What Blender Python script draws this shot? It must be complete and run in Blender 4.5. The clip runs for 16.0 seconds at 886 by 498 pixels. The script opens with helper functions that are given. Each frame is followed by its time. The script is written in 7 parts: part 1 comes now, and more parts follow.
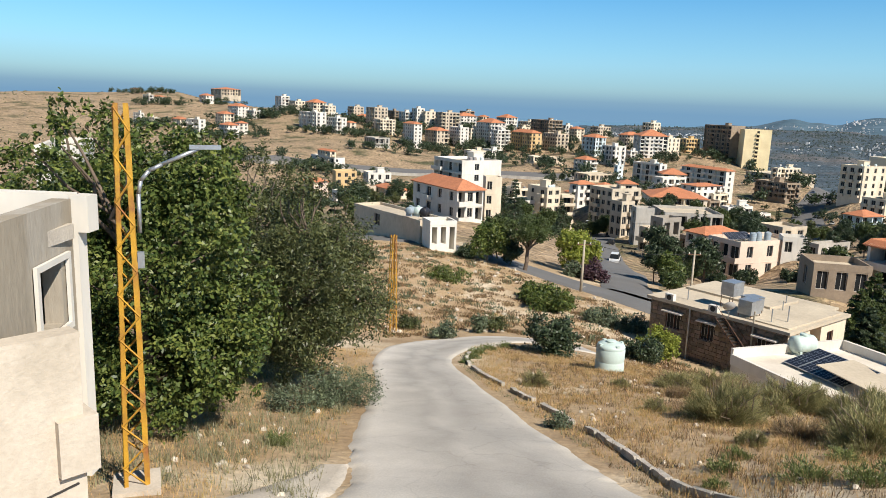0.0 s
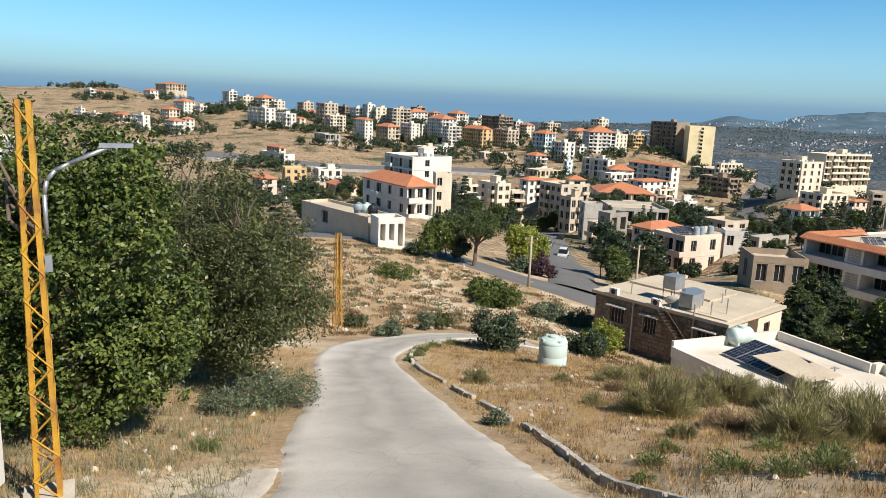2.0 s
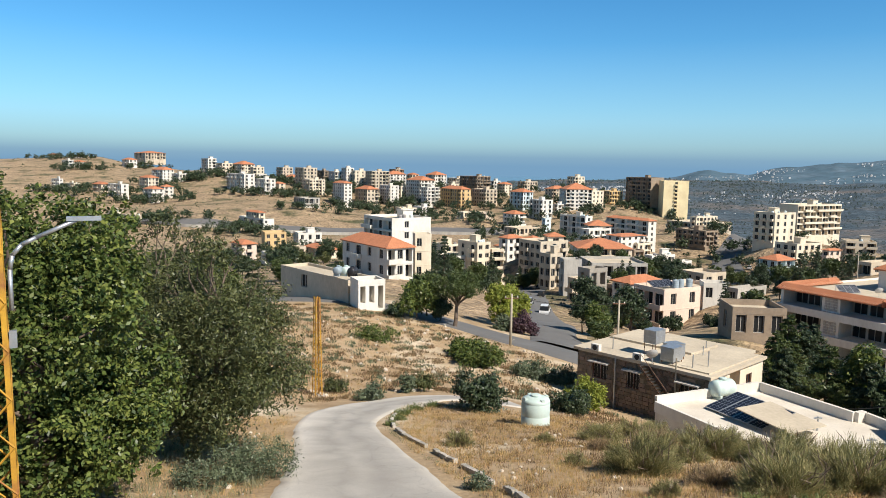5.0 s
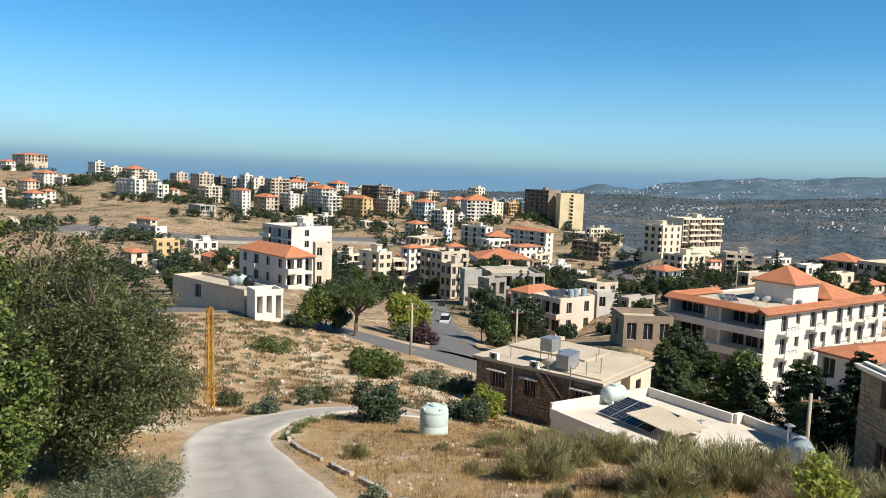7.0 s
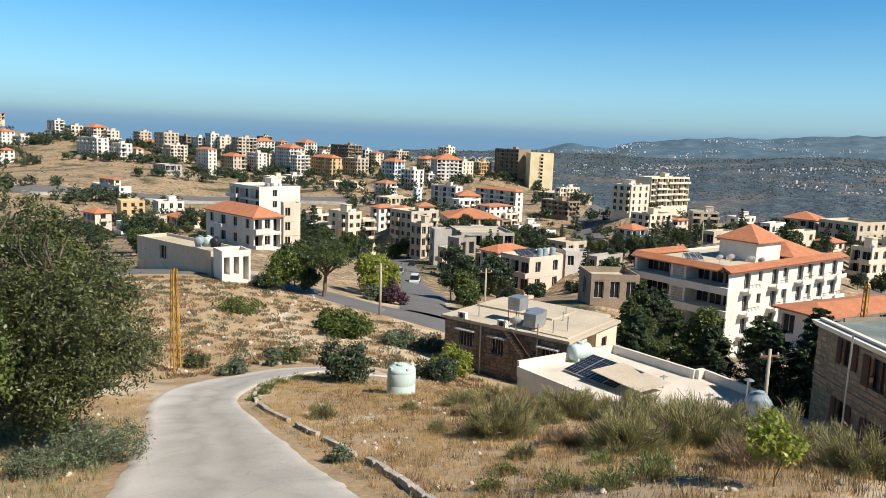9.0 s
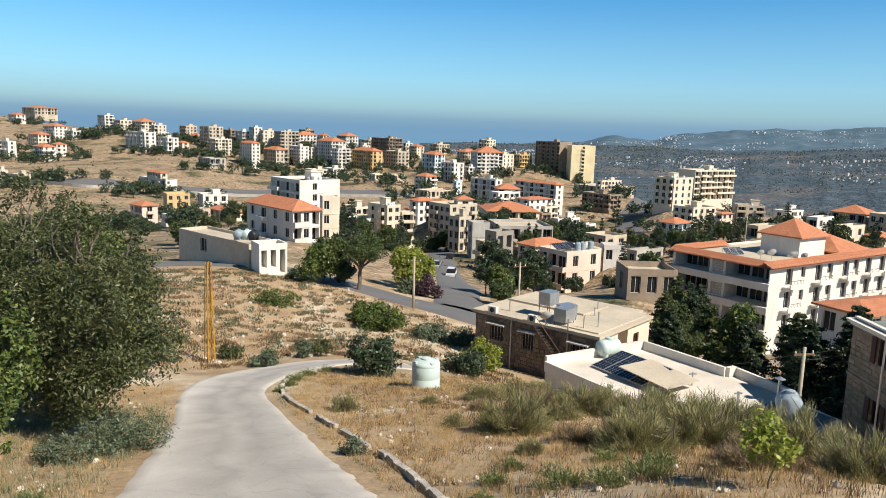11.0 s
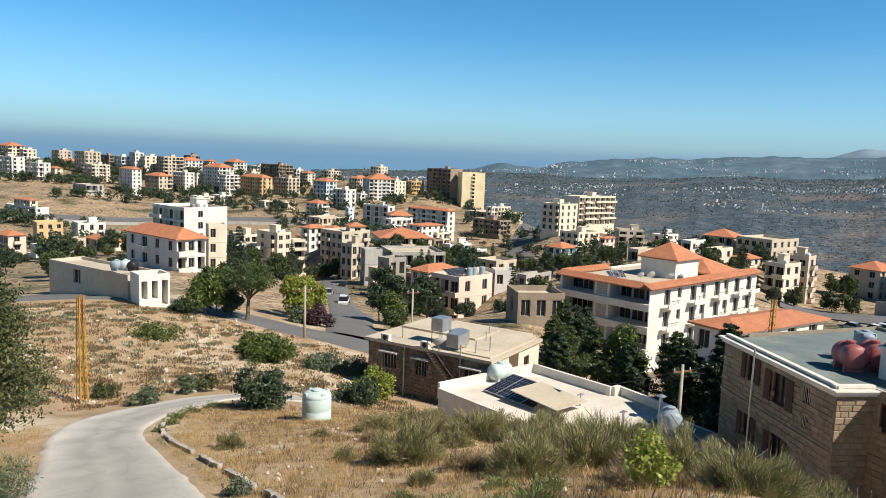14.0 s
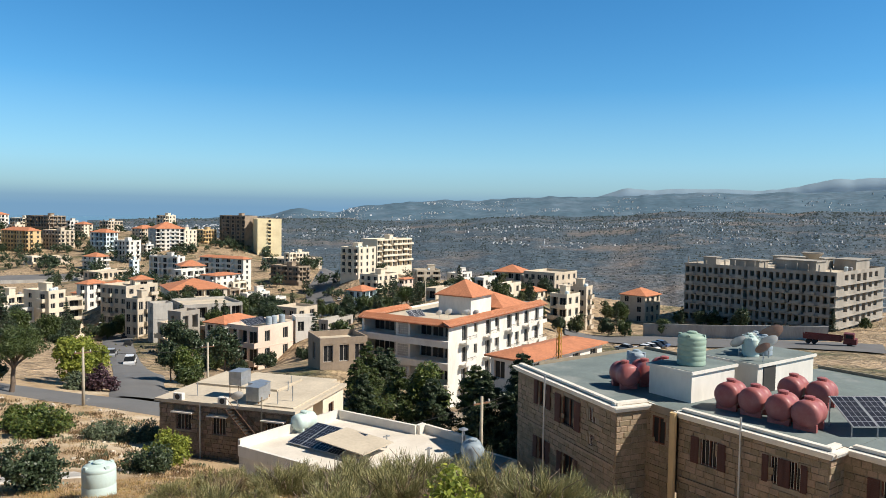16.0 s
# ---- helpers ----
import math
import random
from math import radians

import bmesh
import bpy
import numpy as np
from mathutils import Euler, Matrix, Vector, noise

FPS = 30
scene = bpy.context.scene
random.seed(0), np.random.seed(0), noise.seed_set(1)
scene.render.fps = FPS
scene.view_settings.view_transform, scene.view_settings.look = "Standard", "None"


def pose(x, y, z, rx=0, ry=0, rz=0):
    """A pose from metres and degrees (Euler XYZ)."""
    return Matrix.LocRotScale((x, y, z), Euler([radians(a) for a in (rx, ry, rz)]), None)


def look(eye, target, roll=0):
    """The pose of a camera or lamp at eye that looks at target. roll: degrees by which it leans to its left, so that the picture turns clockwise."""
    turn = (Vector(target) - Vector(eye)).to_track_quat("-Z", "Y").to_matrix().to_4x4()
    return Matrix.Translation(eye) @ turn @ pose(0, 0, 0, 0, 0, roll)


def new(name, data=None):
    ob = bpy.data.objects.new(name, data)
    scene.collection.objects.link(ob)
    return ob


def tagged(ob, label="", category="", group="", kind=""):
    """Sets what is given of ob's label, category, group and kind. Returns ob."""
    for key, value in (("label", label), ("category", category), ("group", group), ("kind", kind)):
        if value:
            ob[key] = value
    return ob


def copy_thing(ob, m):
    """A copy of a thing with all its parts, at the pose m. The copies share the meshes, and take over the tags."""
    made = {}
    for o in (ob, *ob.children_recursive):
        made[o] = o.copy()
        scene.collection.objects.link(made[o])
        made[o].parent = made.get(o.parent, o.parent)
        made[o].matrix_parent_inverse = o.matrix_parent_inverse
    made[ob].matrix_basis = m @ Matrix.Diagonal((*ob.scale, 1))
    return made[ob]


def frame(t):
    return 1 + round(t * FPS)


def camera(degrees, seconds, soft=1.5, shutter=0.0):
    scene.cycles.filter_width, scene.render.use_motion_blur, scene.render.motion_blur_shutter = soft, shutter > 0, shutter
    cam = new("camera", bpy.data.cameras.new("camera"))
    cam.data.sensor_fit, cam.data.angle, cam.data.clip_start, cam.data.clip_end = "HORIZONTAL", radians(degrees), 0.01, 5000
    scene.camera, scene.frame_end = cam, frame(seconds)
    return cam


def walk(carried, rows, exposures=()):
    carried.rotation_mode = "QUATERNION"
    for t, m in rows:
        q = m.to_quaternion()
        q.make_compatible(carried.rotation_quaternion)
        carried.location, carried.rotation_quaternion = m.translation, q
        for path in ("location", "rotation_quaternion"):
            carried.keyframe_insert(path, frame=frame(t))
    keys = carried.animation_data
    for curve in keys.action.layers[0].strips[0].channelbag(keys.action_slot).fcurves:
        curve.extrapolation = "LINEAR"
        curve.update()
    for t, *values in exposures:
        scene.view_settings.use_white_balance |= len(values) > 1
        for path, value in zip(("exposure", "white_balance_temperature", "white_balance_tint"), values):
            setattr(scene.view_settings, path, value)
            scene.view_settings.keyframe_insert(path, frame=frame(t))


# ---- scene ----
cam = camera(62.31, 16.0, soft=0.7)
PATH = [
    (0.0, pose(-1.06, -0.14, 9.49, 78.90, -2.21, 0.40)),
    (0.5, pose(-0.95, -0.10, 9.50, 78.55, -2.78, -1.28)),
    (1.0, pose(-0.81, -0.03, 9.50, 78.31, -2.85, -3.02)),
    (1.5, pose(-0.70, -0.07, 9.51, 78.12, -2.62, -3.11)),
    (2.0, pose(-0.60, 0.00, 9.53, 78.75, -2.38, -3.33)),
    (2.5, pose(-0.52, 0.03, 9.53, 79.56, -1.73, -3.09)),
    (3.0, pose(-0.47, 0.00, 9.54, 80.78, -1.14, -2.29)),
    (3.5, pose(-0.47, 0.07, 9.53, 82.03, -1.18, -3.37)),
    (4.0, pose(-0.45, 0.04, 9.56, 82.86, -0.98, -5.30)),
    (6.3, pose(-0.42, -0.09, 9.59, 83.79, -0.97, -4.62)),
    (6.5, pose(-0.39, -0.01, 9.58, 83.94, -1.29, -7.31)),
    (7.0, pose(-0.29, 0.12, 9.54, 84.45, -2.09, -12.61)),
    (7.5, pose(-0.22, 0.21, 9.55, 85.10, -2.52, -14.91)),
    (8.0, pose(-0.12, 0.21, 9.57, 85.26, -2.36, -15.96)),
    (8.5, pose(-0.10, 0.15, 9.57, 83.78, -2.12, -16.33)),
    (9.0, pose(-0.09, 0.20, 9.56, 81.38, -2.14, -14.93)),
    (9.2, pose(-0.09, 0.09, 9.60, 80.28, -2.19, -13.84)),
    (11.3, pose(0.62, -0.19, 9.74, 80.74, -1.88, -11.74)),
    (11.5, pose(0.62, -0.16, 9.74, 80.42, -2.12, -11.92)),
    (12.0, pose(0.62, -0.15, 9.74, 80.00, -2.76, -12.72)),
    (12.5, pose(0.62, -0.07, 9.70, 80.25, -3.12, -14.34)),
    (13.0, pose(0.65, -0.10, 9.71, 81.03, -2.91, -16.34)),
    (13.5, pose(0.73, -0.06, 9.71, 82.06, -2.74, -17.95)),
    (14.0, pose(0.75, -0.03, 9.75, 83.08, -2.25, -20.11)),
    (14.5, pose(0.90, 0.03, 9.72, 84.46, -1.64, -24.39)),
    (15.0, pose(0.94, 0.07, 9.73, 86.07, -1.63, -28.99)),
    (15.5, pose(0.96, 0.04, 9.72, 87.01, -1.42, -33.19)),
    (16.0, pose(0.87, -0.02, 9.72, 86.96, -0.90, -35.84)),
]
walk(cam, PATH)

# ---- light ----
SUN_AZ, SUN_EL = 139.0, 44.0          # degrees clockwise from +y, and above the horizon
sun_way = Vector((math.sin(radians(SUN_AZ)) * math.cos(radians(SUN_EL)), math.cos(radians(SUN_AZ)) * math.cos(radians(SUN_EL)), math.sin(radians(SUN_EL))))
world = bpy.data.worlds.new("world")
scene.world = world
world.use_nodes = True
wn = world.node_tree.nodes
sky = wn.new("ShaderNodeTexSky")
sky.sky_type, sky.sun_disc = "NISHITA", False
sky.sun_elevation, sky.sun_rotation = radians(SUN_EL), radians(SUN_AZ)
sky.altitude, sky.air_density, sky.dust_density, sky.ozone_density = 900, 1.0, 0.25, 2.2
tint = wn.new("ShaderNodeHueSaturation")
tint.inputs["Saturation"].default_value = 1.15
geo = wn.new("ShaderNodeNewGeometry")
sep = wn.new("ShaderNodeSeparateXYZ")
band = wn.new("ShaderNodeValToRGB")          # marine haze low over the horizon
haze = wn.new("ShaderNodeMix")
haze.data_type = "RGBA"
tc = wn.new("ShaderNodeTexCoord")
wl = world.node_tree.links
cool = wn.new("ShaderNodeMix")
cool.data_type, cool.blend_type = "RGBA", "MULTIPLY"
cool.inputs["Factor"].default_value, cool.inputs[7].default_value = 1.0, (0.70, 1.0, 1.15, 1)
wl.new(sky.outputs[0], cool.inputs[6])
wl.new(cool.outputs[2], tint.inputs["Color"])
deep = wn.new("ShaderNodeMapRange")          # the clear sky darkens towards the zenith
deep.inputs["From Min"].default_value, deep.inputs["From Max"].default_value = 0.27, 0.75
deep.inputs["To Min"].default_value, deep.inputs["To Max"].default_value = 1.72, 0.42
wl.new(sep.outputs["Z"], deep.inputs["Value"])
wl.new(deep.outputs[0], tint.inputs["Value"])
wl.new(tc.outputs["Generated"], sep.inputs[0])
wl.new(sep.outputs["Z"], band.inputs[0])
els = band.color_ramp.elements
els[0].position, els[0].color = 0.0, (1, 1, 1, 1)
els[1].position, els[1].color = 0.16, (0, 0, 0, 1)
for p, v in ((0.012, 0.95), (0.03, 0.72), (0.075, 0.35)):
    e = els.new(p)
    e.color = (v, v, v, 1)
hue = wn.new("ShaderNodeValToRGB")
hel = hue.color_ramp.elements
hel[0].position, hel[0].color = 0.0, (2.8, 5.2, 7.8, 1)
hel[1].position, hel[1].color = 0.06, (5.2, 8.4, 11.0, 1)
for p, c in ((0.012, (3.2, 5.5, 7.8, 1)), (0.026, (4.3, 6.7, 8.4, 1))):
    e = hel.new(p)
    e.color = c
wl.new(sep.outputs["Z"], hue.inputs[0])
wl.new(band.outputs[0], haze.inputs["Factor"])
wl.new(tint.outputs[0], haze.inputs[6])
wl.new(hue.outputs[0], haze.inputs[7])
wl.new(haze.outputs[2], wn["Background"].inputs["Color"])
wn["Background"].inputs["Strength"].default_value = 0.050
sun = new("sun", bpy.data.lights.new("sun", "SUN"))
sun.data.energy, sun.data.angle, sun.data.color = 5.0, radians(0.5), (1.0, 0.93, 0.83)
sun.matrix_world = look(sun_way * 200, (0, 0, 0))
scene.view_settings.exposure = 0.48


# ---- materials ----
MATS = {}


def material(name, colour, rough=0.85, metal=0.0, second=None, scale=1.0, mix=0.5, detail=6.0, grain=30.0, bump=0.15, bump_dist=0.02,
             spread=0.12, third=None, third_scale=0.2, stretch=(1, 1, 1), random_hue=0.0, per="object", spec=0.3, transmit=0.0, translucent=None):
    """A procedural surface: two noise scales of colour, grain relief and a change from piece to piece."""
    m = bpy.data.materials.new(name)
    m.use_nodes = True
    nt = m.node_tree
    nd, ln = nt.nodes, nt.links
    bs = nd["Principled BSDF"]
    tc = nd.new("ShaderNodeTexCoord")
    mp = nd.new("ShaderNodeMapping")
    mp.inputs["Scale"].default_value = stretch
    ge = nd.new("ShaderNodeNewGeometry")
    ln.new(ge.outputs["Position"], mp.inputs["Vector"])

    def noise_tex(sc, de=detail, ro=0.6):
        n = nd.new("ShaderNodeTexNoise")
        n.inputs["Scale"].default_value, n.inputs["Detail"].default_value, n.inputs["Roughness"].default_value = sc, de, ro
        ln.new(mp.outputs[0], n.inputs["Vector"])
        return n

    def mixer(fac, a, b, mode="MIX"):
        x = nd.new("ShaderNodeMix")
        x.data_type, x.blend_type = "RGBA", mode
        if isinstance(fac, float):
            x.inputs["Factor"].default_value = fac
        else:
            ln.new(fac, x.inputs["Factor"])
        for sock, v in ((x.inputs[6], a), (x.inputs[7], b)):
            if isinstance(v, tuple):
                sock.default_value = (*v, 1)
            else:
                ln.new(v, sock)
        return x.outputs[2]

    def ramp(src, lo, hi):
        r = nd.new("ShaderNodeMapRange")
        r.inputs["From Min"].default_value, r.inputs["From Max"].default_value = lo, hi
        ln.new(src, r.inputs["Value"])
        return r.outputs[0]

    second = second or tuple(c * 0.78 for c in colour)
    big = noise_tex(scale)
    out = mixer(ramp(big.outputs["Fac"], 0.5 - 0.25 * (1.1 - mix), 0.5 + 0.25 * (1.6 - mix)), colour, second)
    if third:
        t3 = noise_tex(third_scale, 4.0)
        out = mixer(ramp(t3.outputs["Fac"], 0.52, 0.66), out, third)
    fine = noise_tex(grain, 3.0)
    g = ramp(fine.outputs["Fac"], 0.25, 0.75)
    val = nd.new("ShaderNodeMapRange")
    val.inputs["To Min"].default_value, val.inputs["To Max"].default_value = 1 - spread, 1 + spread
    ln.new(g, val.inputs["Value"])
    hsv = nd.new("ShaderNodeHueSaturation")
    ln.new(out, hsv.inputs["Color"])
    ln.new(val.outputs[0], hsv.inputs["Value"])
    out = hsv.outputs[0]
    if random_hue:
        rnd = ge.outputs["Random Per Island"] if per == "island" else nd.new("ShaderNodeObjectInfo").outputs["Random"]
        h2 = nd.new("ShaderNodeHueSaturation")
        v2 = nd.new("ShaderNodeMapRange")
        v2.inputs["To Min"].default_value, v2.inputs["To Max"].default_value = 1 - random_hue, 1 + random_hue
        ln.new(rnd, v2.inputs["Value"])
        ln.new(v2.outputs[0], h2.inputs["Value"])
        hm = nd.new("ShaderNodeMapRange")
        hm.inputs["To Min"].default_value, hm.inputs["To Max"].default_value = 0.5 + random_hue * 0.06, 0.5 - random_hue * 0.06
        ln.new(rnd, hm.inputs["Value"])
        ln.new(hm.outputs[0], h2.inputs["Hue"])
        ln.new(out, h2.inputs["Color"])
        out = h2.outputs[0]
    ln.new(out, bs.inputs["Base Color"])
    bs.inputs["Roughness"].default_value, bs.inputs["Metallic"].default_value = rough, metal
    bs.inputs["Specular IOR Level"].default_value = spec
    if bump:
        bp = nd.new("ShaderNodeBump")
        bp.inputs["Strength"].default_value, bp.inputs["Distance"].default_value = bump, bump_dist
        ln.new(fine.outputs["Fac"], bp.inputs["Height"])
        ln.new(bp.outputs[0], bs.inputs["Normal"])
    if translucent:
        tr = nd.new("ShaderNodeBsdfTranslucent")
        ln.new(out, tr.inputs["Color"])
        ms = nd.new("ShaderNodeMixShader")
        ms.inputs[0].default_value = translucent
        ln.new(bs.outputs[0], ms.inputs[1])
        ln.new(tr.outputs[0], ms.inputs[2])
        ln.new(ms.outputs[0], nd["Material Output"].inputs["Surface"])
    MATS[name] = m
    return m


GROUND = material("dry_ground", (0.43, 0.315, 0.19), second=(0.25, 0.165, 0.09), scale=0.5, grain=6, spread=0.25, third=(0.60, 0.51, 0.38), third_scale=0.11, bump=0.6, bump_dist=0.08)
TOWN_GROUND = material("town_earth", (0.40, 0.29, 0.18), second=(0.22, 0.16, 0.095), scale=0.09, grain=0.55, spread=0.6, third=(0.10, 0.095, 0.045), third_scale=0.035, bump=1.0, bump_dist=1.6)
SEA = material("sea_water", (0.115, 0.235, 0.345), second=(0.13, 0.25, 0.36), scale=0.002, rough=0.6, grain=0.02, spread=0.03, bump=0)
CONCRETE = material("road_concrete", (0.48, 0.45, 0.41), second=(0.38, 0.355, 0.325), scale=0.5, grain=25, spread=0.12, bump=0.3)


def lane_wear(m):
    """Dusty margins, darker wheel tracks and fine cracks across a lane whose u runs from edge to edge."""
    nd, ln = m.node_tree.nodes, m.node_tree.links
    bs = nd["Principled BSDF"]
    old = bs.inputs["Base Color"].links[0].from_socket
    uv = nd.new("ShaderNodeUVMap")
    sp = nd.new("ShaderNodeSeparateXYZ")
    ln.new(uv.outputs[0], sp.inputs[0])
    ge = nd.new("ShaderNodeNewGeometry")
    nz = nd.new("ShaderNodeTexNoise")
    nz.inputs["Scale"].default_value, nz.inputs["Detail"].default_value = 0.55, 7.0
    ln.new(ge.outputs["Position"], nz.inputs["Vector"])
    ad = nd.new("ShaderNodeMath")
    ad.operation = "MULTIPLY_ADD"
    ad.inputs[1].default_value = 0.42
    ln.new(nz.outputs["Fac"], ad.inputs[0])
    of = nd.new("ShaderNodeMath")
    of.operation = "SUBTRACT"
    of.inputs[1].default_value = 0.21
    ln.new(sp.outputs["X"], of.inputs[0])
    ln.new(of.outputs[0], ad.inputs[2])
    rp = nd.new("ShaderNodeValToRGB")
    e = rp.color_ramp.elements
    e[0].position, e[0].color = 0.0, (1.35, 1.30, 1.22, 1)
    e[1].position, e[1].color = 1.0, (1.15, 1.12, 1.05, 1)
    for p, v in ((0.13, 1.25), (0.3, 1.0), (0.42, 0.82), (0.53, 0.96), (0.68, 0.80), (0.86, 1.0)):
        k = e.new(p)
        k.color = (v, v * 0.99, v * 0.97, 1)
    ln.new(ad.outputs[0], rp.inputs[0])
    mu = nd.new("ShaderNodeMix")
    mu.data_type, mu.blend_type = "RGBA", "MULTIPLY"
    mu.inputs["Factor"].default_value = 1.0
    ln.new(old, mu.inputs[6])
    ln.new(rp.outputs[0], mu.inputs[7])
    vo = nd.new("ShaderNodeTexVoronoi")
    vo.feature = "DISTANCE_TO_EDGE"
    vo.inputs["Scale"].default_value = 0.42
    wv = nd.new("ShaderNodeVectorMath")
    wv.operation = "MULTIPLY_ADD"
    wv.inputs[1].default_value = (1.4, 1.4, 1.4)
    ln.new(nz.outputs["Color"], wv.inputs[0])
    ln.new(ge.outputs["Position"], wv.inputs[2])
    ln.new(wv.outputs[0], vo.inputs["Vector"])
    cr = nd.new("ShaderNodeMapRange")
    cr.inputs["From Max"].default_value, cr.inputs["To Min"].default_value = 0.010, 0.86
    ln.new(vo.outputs["Distance"], cr.inputs["Value"])
    hs = nd.new("ShaderNodeHueSaturation")
    ln.new(cr.outputs[0], hs.inputs["Value"])
    ln.new(mu.outputs[2], hs.inputs["Color"])
    ln.new(hs.outputs[0], bs.inputs["Base Color"])


lane_wear(CONCRETE)
ASPHALT = material("asphalt", (0.16, 0.155, 0.15), second=(0.12, 0.118, 0.115), scale=0.15, grain=8, spread=0.12)
WALLS = {
    "white": material("white_render", (0.71, 0.675, 0.605), second=(0.54, 0.50, 0.435), scale=0.3, grain=3, spread=0.07, stretch=(1, 1, 0.35)),
    "cream": material("cream_render", (0.72, 0.63, 0.49), second=(0.54, 0.46, 0.34), scale=0.3, grain=3, spread=0.07, stretch=(1, 1, 0.35)),
    "beige": material("beige_stone", (0.58, 0.49, 0.37), second=(0.41, 0.345, 0.26), scale=0.3, grain=3, spread=0.10, stretch=(1, 1, 0.5)),
    "brown": material("raw_block", (0.32, 0.25, 0.18), second=(0.20, 0.155, 0.115), scale=0.3, grain=3, spread=0.12),
    "ochre": material("ochre_render", (0.62, 0.44, 0.22), second=(0.48, 0.34, 0.18), scale=0.2, grain=3, spread=0.07),
    "grey": material("raw_concrete", (0.45, 0.42, 0.37), second=(0.28, 0.26, 0.23), scale=0.35, grain=3, spread=0.10, stretch=(1, 1, 0.3)),
    "pale": material("pale_blue_render", (0.60, 0.68, 0.68), second=(0.48, 0.54, 0.54), scale=0.2, grain=3, spread=0.07),
    "pink": material("pinkish_render", (0.70, 0.56, 0.45), second=(0.58, 0.46, 0.37), scale=0.2, grain=3, spread=0.07),
    "tower": material("tower_render", (0.82, 0.70, 0.43), second=(0.66, 0.53, 0.31), scale=0.15, grain=3, spread=0.06),
    "ruin": material("weathered_concrete", (0.36, 0.325, 0.275), second=(0.20, 0.18, 0.15), scale=0.25, grain=2, spread=0.15, stretch=(1, 1, 0.3)),
    "dark": material("dark_facade", (0.30, 0.28, 0.27), second=(0.22, 0.21, 0.20), scale=0.2, grain=3, spread=0.1),
}
TILES = material("orange_roof_tile", (0.50, 0.20, 0.10), second=(0.36, 0.145, 0.075), scale=0.6, grain=4, spread=0.18, bump=0.4, bump_dist=0.06)
PLAINC = material("broken_concrete", (0.55, 0.49, 0.41), second=(0.40, 0.35, 0.29), scale=1.2, grain=18, spread=0.14, bump=0.5)
SLAB = material("roof_screed", (0.56, 0.48, 0.36), second=(0.40, 0.34, 0.26), scale=0.3, grain=5, spread=0.1)
PANE = material("dark_window", (0.02, 0.022, 0.024), rough=0.3, spec=0.2, bump=0, grain=1, spread=0.05)
FRAME = material("window_frame", (0.45, 0.42, 0.38), grain=10, spread=0.05, bump=0)


# ---- mesh helpers ----
class Mesher:
    """Collects faces with material slots and makes one mesh of them."""

    def __init__(self):
        self.v, self.f, self.s = [], [], []

    def face(self, pts, slot=0):
        n = len(self.v)
        self.v.extend([tuple(p) for p in pts])
        self.f.append(tuple(range(n, n + len(pts))))
        self.s.append(slot)

    def box(self, x0, y0, z0, x1, y1, z1, slot=0, m=None):
        c = [Vector((x, y, z)) for z in (z0, z1) for y in (y0, y1) for x in (x0, x1)]
        if m is not None:
            c = [m @ p for p in c]
        n = len(self.v)
        self.v.extend([tuple(p) for p in c])
        for q in ((0, 2, 3, 1), (4, 5, 7, 6), (0, 1, 5, 4), (2, 6, 7, 3), (0, 4, 6, 2), (1, 3, 7, 5)):
            self.f.append(tuple(n + i for i in q))
            self.s.append(slot)

    def tube(self, a, b, r0, r1=None, sides=8, slot=0, caps=True):
        a, b = Vector(a), Vector(b)
        r1 = r0 if r1 is None else r1
        w = (b - a).normalized()
        u = w.cross(Vector((0, 0, 1)) if abs(w.z) < 0.9 else Vector((1, 0, 0))).normalized()
        k = w.cross(u)
        n = len(self.v)
        for c, r in ((a, r0), (b, r1)):
            for i in range(sides):
                t = 2 * math.pi * i / sides
                self.v.append(tuple(c + (u * math.cos(t) + k * math.sin(t)) * r))
        for i in range(sides):
            j = (i + 1) % sides
            self.f.append((n + i, n + j, n + sides + j, n + sides + i))
            self.s.append(slot)
        if caps:
            self.f.append(tuple(n + i for i in reversed(range(sides))))
            self.f.append(tuple(n + sides + i for i in range(sides)))
            self.s += [slot, slot]

    def lathe(self, rings, sides=20, slot=0, m=None):
        """Rings of (radius, z) turned round the z axis."""
        n = len(self.v)
        for r, z in rings:
            for i in range(sides):
                t = 2 * math.pi * i / sides
                p = Vector((r * math.cos(t), r * math.sin(t), z))
                self.v.append(tuple(m @ p if m is not None else p))
        for k in range(len(rings) - 1):
            for i in range(sides):
                j = (i + 1) % sides
                self.f.append((n + k * sides + i, n + k * sides + j, n + (k + 1) * sides + j, n + (k + 1) * sides + i))
                self.s.append(slot)
        self.f.append(tuple(n + i for i in reversed(range(sides))))
        self.f.append(tuple(n + (len(rings) - 1) * sides + i for i in range(sides)))
        self.s += [slot, slot]

    def mesh(self, name, mats, smooth=False, weld=False):
        me = bpy.data.meshes.new(name)
        me.from_pydata(self.v, [], self.f)
        for m in mats:
            me.materials.append(m)
        me.polygons.foreach_set("material_index", self.s)
        if smooth:
            me.polygons.foreach_set("use_smooth", [True] * len(self.f))
        me.update()
        if weld:
            bm = bmesh.new()
            bm.from_mesh(me)
            bmesh.ops.remove_doubles(bm, verts=bm.verts, dist=0.0005)
            bm.to_mesh(me)
            bm.free()
        return me


